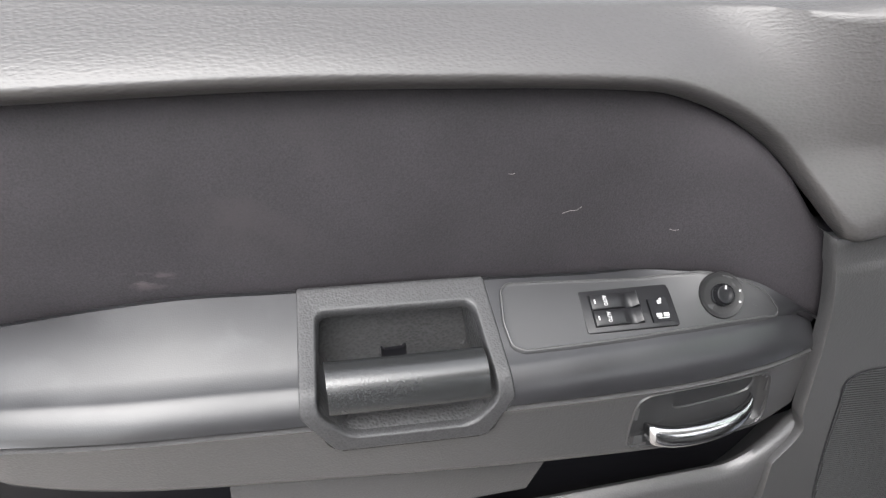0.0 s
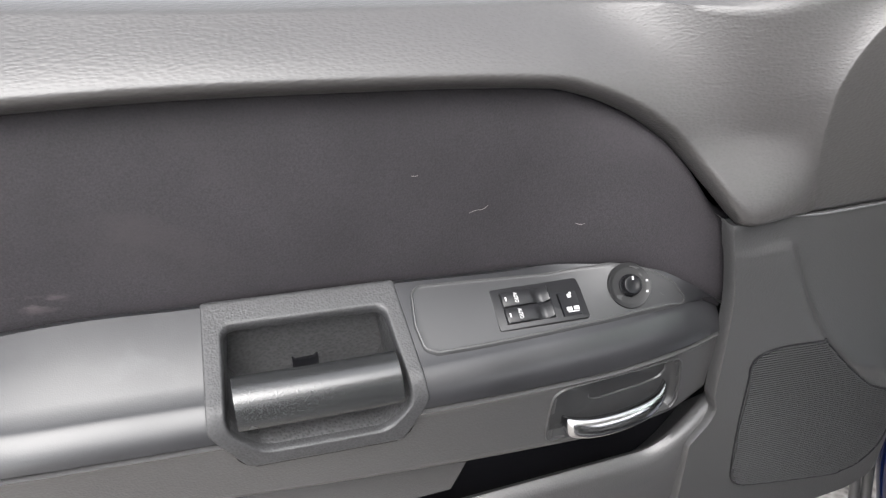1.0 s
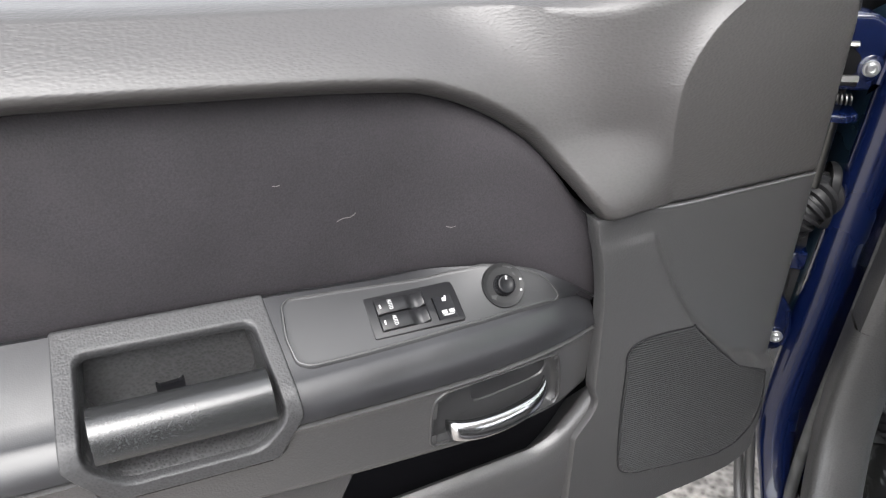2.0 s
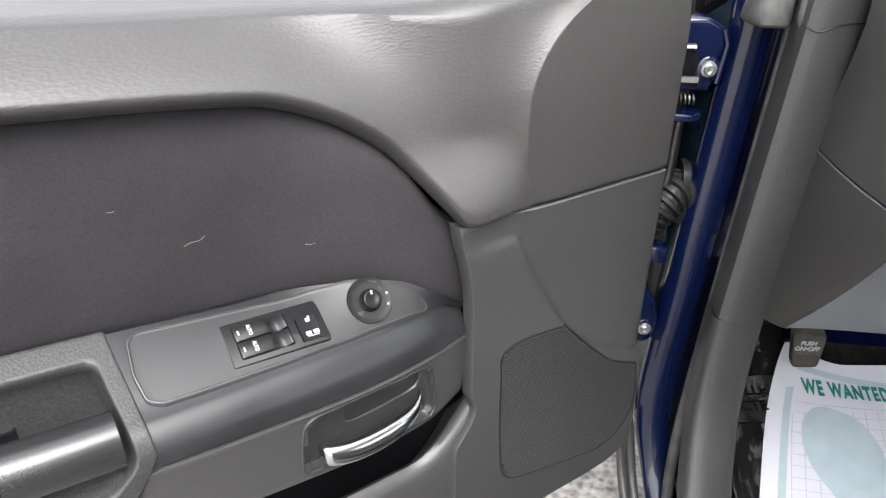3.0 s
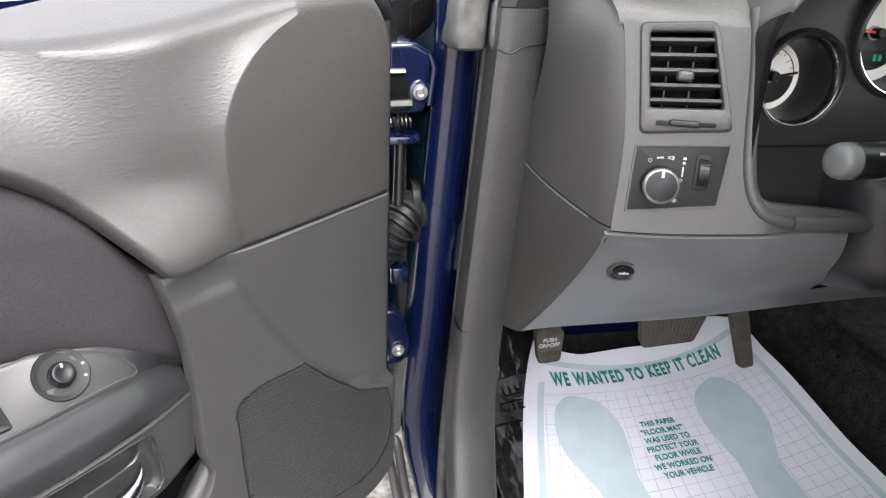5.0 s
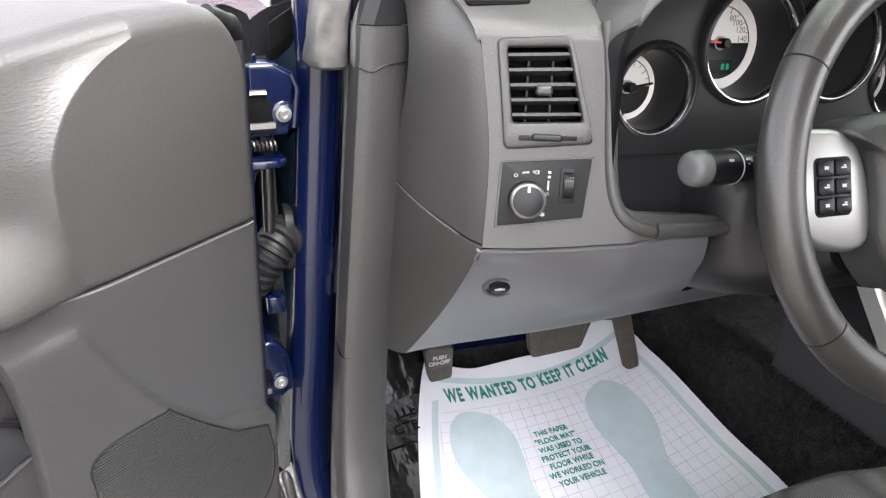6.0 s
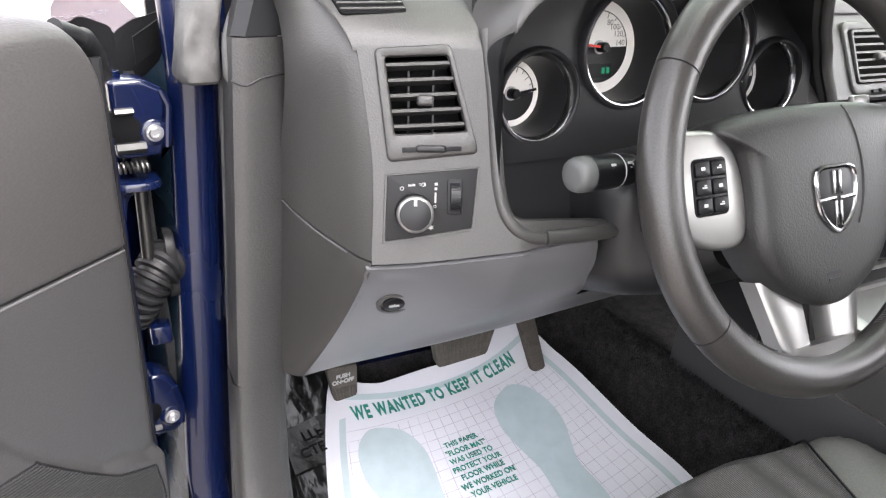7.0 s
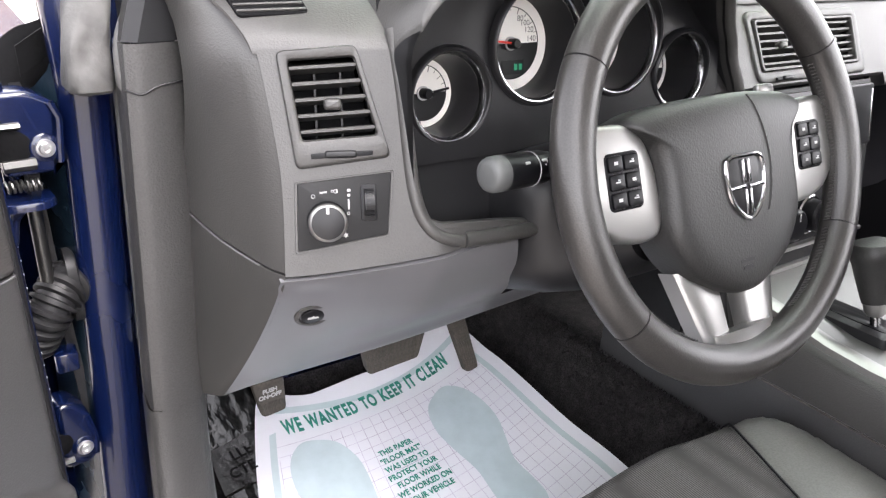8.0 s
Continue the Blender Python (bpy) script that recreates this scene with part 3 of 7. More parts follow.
def door_lower(parent):
    rows = []
    for t in [0.0, 0.002, 0.004, 0.008, 0.014, 0.022, 0.032, 0.045, 0.06] + steps(0.075, 0.7, 50) + steps(0.71, 1, 20):
        hi_u = FRONT + (0.362 - FRONT) * t
        hi, lo = lerp(LIP, min(hi_u, 0.355)) - 0.0020, lerp(HEM, hi_u)
        row = []
        for k in range(101):
            z = lo + (hi - 0.004 - lo) * k / 100
            u = FRONT + (inner_edge(z) - FRONT) * t
            row.append((u, lower_depth(u, z), z))
        first, last = row[0], row[-1]
        row = [(first[0], first[1] - 0.03, first[2] + 0.004), (first[0], first[1] - 0.006, first[2] - 0.003)] + row
        row += [(last[0], last[1] - 0.0015, hi - 0.001), (last[0], last[1] - 0.012, hi)]
        rows.append(row)
    rows.insert(0, [(p[0] + 0.0005, p[1] - 0.03, p[2]) for p in rows[0]])
    last = [(p[0] + 0.001, p[1] - 0.014, p[2]) for p in rows[-1]]
    rows.append([(p[0] + 0.0015, p[1] - 0.003, p[2]) for p in rows[-1]])
    rows.append(last)
    lower = part("lower_trim", sheet(rows), HARD, parent, "grey hard plastic lower trim", DOOR)

    line = [(u, facet(u) + 0.0004, lerp(LIP, u) - 0.0034) for u in steps(0.100, 0.285, 24)] + [(u, lower_depth(u, 0.715) + 0.0004, lerp(LIP, u) - 0.0034) for u in steps(0.29, 0.352, 8)]
    part("trim_edge", tube(line, 0.0009, 6), SMOOTH, parent, "thin pale upper edge of the lower trim", DOOR)
    # speaker grille: a rim and a fine net of ribs
    rim = [Vector((p[0], lower_depth(p[0], p[1]), p[1])) for p in spline([(a, b, 0) for a, b in GRILLE], 4, closed=True)]
    bm = tube(rim + rim[:1], 0.0013, 6, caps=False)
    grille = part("speaker_grille", bm, DARK, parent, "dark ribbed speaker grille", DOOR)
    bm, gaps = bmesh.new(), bmesh.new()
    pitch, tilt = 0.0027, 0.10
    for j in range(-4, 94):
        z0, run = 0.36 + j * pitch, []
        for k in range(62):
            u = 0.098 + 0.0036 * k
            z = z0 + (u - 0.09) * tilt
            if inside(GRILLE, u, z):
                if run:
                    p, q = run[-1]
                    gaps.faces.new([gaps.verts.new((a, lower_depth(a, b) + 0.0003, b)) for a, b in ((p, q + 0.0006), (u, z + 0.0006), (u, z + 0.0021), (p, q + 0.0021))])
                run.append((u, z))
            elif len(run) > 1:
                rib(bm, run)
                run = []
            else:
                run = []
        if len(run) > 1:
            rib(bm, run)
    # flat dark strips paint the shade between the ribs
    part("grille_gaps", gaps, DARK, grille, "dark strips for the shade between the ribs", DOOR)["kind"] = "stuff"
    net = part("grille_ribs", bm, BEZEL, grille, "fine grey ribs", DOOR)
    net["kind"] = "stuff"

    # map pocket: outer wall with a rounded lip, and a black sheet for the shade behind it
    rows = []
    for u in steps(0.334, 0.42, 20) + steps(0.43, 1.2, 50):
        top = 0.482 + 0.034 * max(0.0, (0.405 - u) / 0.055) ** 2 + 0.02 * max(0, u - 0.6)
        rows.append([(u, 0.012, top - 0.05), (u, 0.040, top - 0.012), (u, 0.0455, top - 0.002), (u, 0.050, top), (u, 0.056, top - 0.003), (u, 0.060, top - 0.012), (u, 0.060, top - 0.04), (u, 0.056, 0.40), (u, 0.05, 0.335), (u, 0.0, 0.33)])
    part("map_pocket", sheet(rows), HARD, parent, "grey plastic map pocket lip", DOOR)
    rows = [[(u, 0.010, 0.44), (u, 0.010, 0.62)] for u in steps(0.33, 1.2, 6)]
    part("pocket_back", sheet(rows, depth=(0, -0.004, 0)), BLACK, parent, "black sheet for the shade inside the pocket", DOOR)
    rows = [[(u + 0.42 * (0.53 - z) * smooth((0.70 - u) / 0.1), n, z) for n, z in ((0.012, 0.60), (0.05, 0.575), (0.056, 0.56), (0.05, 0.50), (0.012, 0.49)) ] for u in steps(0.575, 0.822, 14)]
    part("pocket_fin", sheet(rows), HARD, parent, "grey plastic brace under the armrest", DOOR)


def rib(bm, run):
    for (a, z0), (b, z1) in zip(run, run[1:]):
        n0, n1, w = lower_depth(a, z0) + 0.0004, lower_depth(b, z1) + 0.0004, 0.00065
        v = [bm.verts.new(p) for p in ((a, n0, z0 - w), (b, n1, z1 - w), (b, n1 + 0.0011, z1), (a, n0 + 0.0011, z0), (b, n1, z1 + w), (a, n0, z0 + w))]
        bm.faces.new((v[0], v[1], v[2], v[3]))
        bm.faces.new((v[3], v[2], v[4], v[5]))


def pull_pocket(parent):
    """The grab handle: a rounded frame following the armrest, a bowl behind it and a smooth bar across."""
    a, b = 0.6185, 0.7575
    length = 0.112

    def surface(u, v, lift=0.0):
        """A place on the armrest's skin, v metres down from the cloth, over the top and round the front edge."""
        zi, ni, zf, nf = (arm(k, u) for k in ("zi", "ni", "zf", "nf"))
        zb = arm("zs", u) - 0.022
        line = [Vector((ni + 0.001, zi + 0.0016)), Vector((nf - 0.016, zf + 0.0015)), Vector((nf - 0.0095, zf - 0.0018)), Vector((nf - 0.0045, zf - 0.0078)), Vector((nf - 0.0008, zf - 0.016)), Vector((nf + 0.0012, zf - 0.026)), Vector((nf + 0.0015, zb))]
        total = sum((q - p).length for p, q in zip(line, line[1:]))
        left = v / length * total
        for p, q in zip(line, line[1:]):
            d = (q - p).length
            if left <= d or q is line[-1]:
                w = p + (q - p) * min(left / d, 1.0)
                e = (q - p).normalized()
                return Vector((u, w.x - e.y * lift, w.y + e.x * lift))
            left -= d

    def ring(inset, radius, foot):
        """The frame's outline: straight sides, drawn in towards the foot, with rounded corners."""
        u0, u1, v0, v1 = a + inset, b - inset, inset * 1.5, length - inset * 0.85
        c = 0.75 * length
        pts = [(u0, v0), (u0 - 0.0055, c), (u0 + foot + 0.0030, v1), (u1 - foot - 0.0030, v1), (u1 + 0.0070, c), (u1, v0)]
        return corners(pts, radius, 6)

    first = ring(0.0, 0.0025, 0.0125)
    cuts = [max(1, int(math.hypot(r - p, t - q) / 0.005)) for (p, q), (r, t) in zip(first, first[1:] + first[:1])]

    def dense(points):
        out = []
        for k, (p, q), (r, t) in zip(cuts, points, points[1:] + points[:1]):
            out += [(p + (r - p) * i / k, q + (t - q) * i / k) for i in range(k)]
        return out

    outer = dense(first)

    def scaled(amount):
        """The outline drawn in by a width."""
        return dense(ring(amount, 0.0025 + amount * 0.5, 0.0125 - amount * 0.12))

    rows = [[surface(*p, -0.014) for p in outer], [surface(*p, 0.0003) for p in outer]]
    for amount, lift in ((0.0005, 0.0009), (0.0012, 0.0011), (0.0020, 0.0011), (0.0098, 0.0011), (0.0106, 0.0010), (0.0113, 0.0004), (0.0119, -0.0010), (0.0124, -0.0030)):
        rows.append([surface(*p, lift) for p in scaled(amount)])
    rim = scaled(0.0126)
    rows.append([surface(*p, -0.006) for p in rim])
    part("bezel", sheet(rows, closed=True), BEZEL, parent, "grey grained pocket bezel", DOOR)
    # bowl: from the rim inwards to a slanted back wall and a floor
    rows = [[surface(*p, -0.0055) for p in rim]]
    for t in (0.12, 0.35, 0.65, 0.9, 1.0):
        row = []
        for p in rim:
            s = surface(*p, -0.0055)
            u = 0.688 + (s.x - 0.688) * (1 - 0.06 * t)
            z = max(s.z - 0.004 * t, arm("zs", s.x) - 0.008) if p[1] > 0.7 * length else s.z - 0.003 * t
            row.append(Vector((u, s.y + (0.004 - s.y) * t, z)))
        rows.append(row)
    bm = sheet(rows, closed=True)
    bm.verts.ensure_lookup_table()
    bm.faces.new(bm.verts[-len(rim):])
    part("bowl", bm, BOWL, parent, "coarse grained pocket bowl", DOOR)
    # grab bar: a broad ribbed roll, and a flat apron below it
    rows = []
    for u in steps(a + 0.0128, b - 0.0128, 24):
        zf, nf = arm("zf", u), arm("nf", u)
        rows.append([(u, nf + n, zf + z) for n, z in ((-0.029, 0.0055), (-0.0265, 0.0092), (-0.023, 0.0106), (-0.018, 0.0106), (-0.0135, 0.0096), (-0.0095, 0.0076), (-0.0060, 0.0046), (-0.0033, 0.0006), (-0.0015, -0.0040), (-0.0004, -0.0090), (0.0004, -0.0150), (-0.0004, -0.0168), (-0.004, -0.0176), (-0.014, -0.014), (-0.024, -0.006))])
    part("grab_bar", sheet(rows, closed=True, caps=True), BAR, parent, "smooth black grab bar with a deep front edge", DOOR)
    u = 0.692
    clip = corners([(-0.0095, -0.004), (-0.0095, 0.0042), (-0.0085, 0.0042), (-0.0065, 0.0024), (0.0065, 0.0024), (0.0085, 0.0042), (0.0095, 0.0042), (0.0095, -0.004)], 0.0004, 2)
    part("coin_clip", plate([(u + x, 0.6495 + z) for x, z in clip], -0.0295, -0.026, 0.0005), BLACK, parent, "small notched black clip", DOOR @ basis((0, 0, 0), (1, 0, 0), (0, 0, 1)))


def switch_plate(parent):
    outline = [(0.6085, 0.0185), (0.6020, 0.0135), (0.56, 0.0138), (0.5225, 0.0150), (0.475, 0.0185), (0.445, 0.0245), (0.415, 0.0355), (0.395, 0.0430), (0.3805, 0.0480), (0.3850, 0.0505), (0.411, 0.0535), (0.46, 0.0572), (0.5095, 0.0592), (0.56, 0.0600), (0.6000, 0.0598), (0.6095, 0.0555), (0.6120, 0.0400)]
    flat = []
    for (p, q), (e, f) in zip(corners(outline, 0.0030, 3), corners(outline, 0.0030, 3)[1:] + corners(outline, 0.0030, 3)[:1]):
        k = max(1, int(math.hypot(e - p, f - q) / 0.006))
        flat += [Vector((p + (e - p) * i / k, q + (f - q) * i / k)) for i in range(k)]

    def skin(p, lift):
        u, n = p
        zi, ni, zf, nf = (arm(k, u) for k in ("zi", "ni", "zf", "nf"))
        return arm_top(u, (n - ni - 0.004) / (nf - 0.022 - ni), lift)

    def drawn_in(d):
        out = []
        for i, p in enumerate(flat):
            e = (flat[(i + 1) % len(flat)] - flat[i - 1]).normalized()
            out.append(p + Vector((-e.y, e.x)) * d)
        return out

    way = 1 if sum(p.x * q.y - q.x * p.y for p, q in zip(flat, flat[1:] + flat[:1])) > 0 else -1
    rows = []
    for d, h in ((0.0, -0.002), (0.0, 0.0018), (0.0003, 0.0023), (0.0009, 0.0025), (0.0015, 0.0023), (0.0019, 0.0017), (0.0024, 0.0016)):
        rows.append([skin(p, h) for p in drawn_in(way * d)])
    mid = Vector((0.50, 0.038))
    for f in (0.97, 0.8, 0.6, 0.4, 0.2):
        rows.append([skin(mid + (p - mid) * f, 0.0016) for p in drawn_in(way * 0.0024)])
    panel = part("switch_plate", sheet(rows, closed=True, caps=True), PLATE, parent, "smooth grey switch plate with a raised bead", DOOR)
    # raised bead in a paler plastic, so its highlight is partly in the colour
    bead = [skin(p, 0.0023) for p in drawn_in(way * 0.0009)]
    part("plate_bead", tube(bead + bead[:1], 0.0007, 6, caps=False), HARD, panel, "thin bead round the plate, paler for its highlight", DOOR)
    # window switches
    o = arm_top(0.5105, 0.585, 0.0016)
    across = arm_top(0.47, 0.47) - arm_top(0.55, 0.47)
    out = arm_top(0.511, 0.9) - arm_top(0.511, 0.1)
    m = DOOR @ basis(o, across, -out) @ Matrix.Diagonal((1, 0.85, 1, 1))
    part("switch_bezel", plate(rounded(0.075, 0.041, 0.002), -0.004, 0.0014, 0.0008), DARK, panel, "black window switch bezel", m)
    part("switch_well", plate(rounded(0.040, 0.031, 0.002, cx=-0.010), 0.0012, 0.0018, 0.0002), BLACK, panel, "black switch well", m)
    for y in (-0.008, 0.008):
        # flat pad with the words, then a deep thumb scoop rising to a lip
        rows = [[(x, y + w, h - d) for x, h in ((-0.0305, 0.0015), (-0.030, 0.0040), (-0.028, 0.0045), (-0.008, 0.0050), (-0.0055, 0.0044), (-0.003, 0.0026), (0.000, 0.0018), (0.0035, 0.0026), (0.0060, 0.0052), (0.0075, 0.0056), (0.0085, 0.0040), (0.009, 0.0012))] for w, d in ((-0.0074, 0.003), (-0.0072, 0.0004), (-0.0066, 0.0), (0.0066, 0.0), (0.0072, 0.0004), (0.0074, 0.003))]
        part("window_switch", sheet(rows), DARK, panel, "black window rocker switch", m)
        part("switch_mark", block(-0.0277, -0.0266, y - 0.0022, y + 0.0018, 0.0046, 0.0049), WHITE, panel, "white line", m)
        words("switch_word", "AUTO", 0.0042, m @ Matrix.Translation((-0.0190, y, 0.0050)) @ pose(0, 0, 0, 0, 0, -90), WHITE, panel, thick=0.0001, squeeze=0.85)
    rows = [[(x, y, h) for x, h in ((0.0155, 0.001), (0.016, 0.0032), (0.0225, 0.0026), (0.031, 0.0036), (0.0315, 0.001))] for y in (-0.0165, -0.016, 0.006, 0.0065)]
    part("lock_switch", sheet(rows), BLACK, panel, "black lock switch", m)
    for x, y, w, h in ((0.0215, -0.0105, 0.0042, 0.0034), (0.0275, -0.0105, 0.0042, 0.0034), (0.0245, -0.0135, 0.0090, 0.0008), (0.0245, 0.0022, 0.0030, 0.0034), (0.0260, 0.0045, 0.0014, 0.0022)):
        part("switch_mark", block(x - w / 2, x + w / 2, y - h / 2, y + h / 2, 0.0030, 0.0041), WHITE, panel, "white symbol", m)
    # mirror knob
    o = arm_top(0.4325, 0.47, 0.0016)
    across = arm_top(0.421, 0.47) - arm_top(0.445, 0.47)
    out = arm_top(0.433, 0.8) - arm_top(0.433, 0.2)
    m = DOOR @ basis(o, across, -out) @ Matrix.Scale(0.84, 4)
    dial = part("mirror_dial", turned([(0.0222, -0.006), (0.0222, 0.0010), (0.0214, 0.0020), (0.0204, 0.0018), (0.0186, 0.0006), (0.0165, 0.0002), (0.0, 0.0002)], 40), MATTE, panel, "black dished mirror dial", m)
    knob = part("mirror_knob", turned([(0.0108, -0.001), (0.0108, 0.0020), (0.0098, 0.0028), (0.0094, 0.0072), (0.0084, 0.0088), (0.0070, 0.0092), (0.005, 0.0086), (0.0, 0.0080)], 32), BLACK, dial, "glossy black round knob", m)
    knob.name = "mirror_knob"
    for k in range(22):
        e = 2 * math.pi * k / 22
        part("knurl", block(-0.0006, 0.0006, 0.0090, 0.0103, 0.0026, 0.0066), BLACK, dial, "", m @ pose(0, 0, 0, 0, 0, math.degrees(e)))
    part("knob_pointer", block(-0.0008, 0.0008, 0.0045, 0.0080, 0.0080, 0.0095), WHITE, dial, "white pointer", m)
    for x, y in ((0.0182, 0.004), (0.0172, -0.0065)):
        part("dial_mark", block(x - 0.0010, x + 0.0010, y - 0.0010, y + 0.0010, 0.0006, 0.0013), WHITE, dial, "white mark", m)


def release_handle(parent):
    """The chrome inside door handle in its dished black cup."""
    def on(u, z, d=0.0):
        nf, zs, zb = arm("nf", u), arm("zs", u), arm("zb", u)
        t = (zs - z) / (zs - zb)
        return Vector((u, nf - 0.001 - 0.005 * t + d, z))
    ring = spline([(x, y, 0) for x, y in CUP], 4, closed=True)
    mid = Vector((0.448, 0.576, 0))
    rows = []
    for f, d in ((1.03, -0.001), (1.022, 0.0010), (1.012, 0.0015), (0.998, 0.0013), (0.988, 0.0004), (0.982, -0.0006), (0.965, -0.0030), (0.93, -0.0062), (0.90, -0.0078)):
        rows.append([on(mid.x + (p.x - mid.x) * f, mid.y + (p.y - mid.y) * f, d) for p in ring])

    def well(p, half, tall):
        """The place on the finger well's rounded outline that looks towards p."""
        d = Vector((p.x - 0.4345, p.y - 0.5885))
        k = ((abs(d.x) / half) ** 5 + (abs(d.y) / tall) ** 5) ** 0.2
        return 0.4345 + d.x / k, 0.5885 + d.y / k

    rows.append([on(*well(p, 0.0390, 0.0122), -0.0090) for p in ring])
    rows.append([on(*well(p, 0.0380, 0.0113), -0.0105) for p in ring])
    cup = part("handle_cup", sheet(rows, closed=True), PLATE, parent, "dished dark grey handle cup", DOOR)
    rows = [[on(*well(p, half, tall), d) for p in ring] for half, tall, d in ((0.0382, 0.0115, -0.0104), (0.0372, 0.0106, -0.0130), (0.0365, 0.0102, -0.034), (0.035, 0.009, -0.036), (0.01, 0.003, -0.036))]
    part("finger_well", sheet(rows, closed=True, caps=True), CUPBLACK, cup, "deep black finger well", DOOR)
    # broad curved lever: a flattened bar, thick at the free end
    line = spline([on(0.4985, 0.5675, -0.002), on(0.494, 0.5670, 0.004), on(0.478, 0.5655, 0.009), on(0.455, 0.5655, 0.0115), on(0.43, 0.5670, 0.011), on(0.413, 0.5695, 0.0075), on(0.403, 0.5740, 0.002), on(0.400, 0.5765, -0.003)], 5)
    n = len(line)
    rows = []
    for i, p in enumerate(line):
        t = i / (n - 1)
        h = lerp([(0, 0.0035), (0.04, 0.0068), (0.15, 0.0082), (0.5, 0.0078), (0.8, 0.0058), (0.95, 0.0042), (1, 0.002)], t)
        w = lerp([(0, 0.002), (0.04, 0.0048), (0.5, 0.0055), (0.9, 0.004), (1, 0.0015)], t)
        rows.append([p + Vector((0, w * math.copysign(abs(math.cos(e)) ** 0.7, math.cos(e)) - 0.25 * h * math.sin(e), h * math.sin(e))) for e in steps(0, 2 * math.pi * 19 / 20, 19)])
    part("release_lever", sheet(rows, closed=True, caps=True), CHROME, cup, "curved chrome release lever", DOOR)
    part("lever_slot", block(0.4945, 0.5010, 0.058, 0.0650, 0.559, 0.573, 0.001), BLACK, cup, "black lever slot", DOOR)


def door_shell(parent):
    """The painted outer skin with its front edge, the inner frame and the seals."""
    rows = []
    for z in steps(0.20, 0.885, 24):
        bulge = -0.165 + 0.03 * ((z - 0.6) / 0.35) ** 2
        rows.append([(0.06, -0.06, z), (0.055, bulge + 0.02, z), (0.04, bulge + 0.006, z), (0.05, bulge - 0.002, z), (0.3, bulge - 0.012, z), (0.8, bulge - 0.006, z), (1.22, bulge + 0.02, z), (1.225, -0.06, z)])
    part("outer_skin", sheet(rows), PAINT, parent, "dark blue painted door skin", DOOR)
    rows = [[(u, -0.036, z) for u in steps(0.08, 1.21, 6)] for z in steps(0.37, 0.80, 6)]
    part("inner_frame", sheet(rows, depth=(0, -0.02, 0)), BLACK, parent, "black inner door frame", DOOR)
    rows = [[(0.070, n, z) for n in steps(-0.15, 0.030, 5)] for z in steps(0.38, 0.80, 12)]
    part("front_flange", sheet(rows, depth=(0.006, 0, 0)), PAINT, parent, "dark blue door edge", DOOR)
    path = [(0.078, 0.026, z) for z in steps(0.87, 0.42, 12)] + [(0.078, 0.026, 0.385), (0.10, 0.026, 0.350), (0.16, 0.02, 0.325), (0.5, 0.01, 0.30), (1.15, 0.0, 0.30)]
    part("door_seal", tube(spline(path, 3), 0.0075, 8), RUBBER, parent, "black rubber door seal", DOOR)
    # worn grey end of the glass seal, behind the top corner
    top = [(0.115, 0.030, 0.896), (0.098, 0.028, 0.890), (0.082, 0.022, 0.884), (0.069, 0.016, 0.874), (0.060, 0.013, 0.862), (0.056, 0.012, 0.846)]
    part("corner_seal", tube(spline(top, 4), [0.009] * 8 + [0.011] * 8 + [0.010] * 4 + [0.006], 12), DARK, parent, "worn dark end of the glass seal", DOOR)


def car_door():
    root = thing("driver_door", HINGE + Vector((-0.45, -0.42, 0.22)), "open driver door with charcoal vinyl, cloth and grey plastic trim", "vehicle door")
    door_upper(root)
    door_insert(root)
    door_armrest(root)
    door_lower(root)
    pull_pocket(root)
    switch_plate(root)
    release_handle(root)
    door_shell(root)
    for pts in ([(0.556, 0.735), (0.551, 0.7365), (0.545, 0.7365), (0.541, 0.739)], [(0.60, 0.772), (0.597, 0.7715), (0.595, 0.772)], [(0.47, 0.716), (0.466, 0.715), (0.463, 0.716)]):
        line = [(u, insert_depth(u) - 0.0014, z) for u, z in pts]
        part("lint_thread", tube(spline(line, 4), 0.00025, 5), THREAD, root, "pale lint thread on the cloth", DOOR)
    return root


door = car_door()


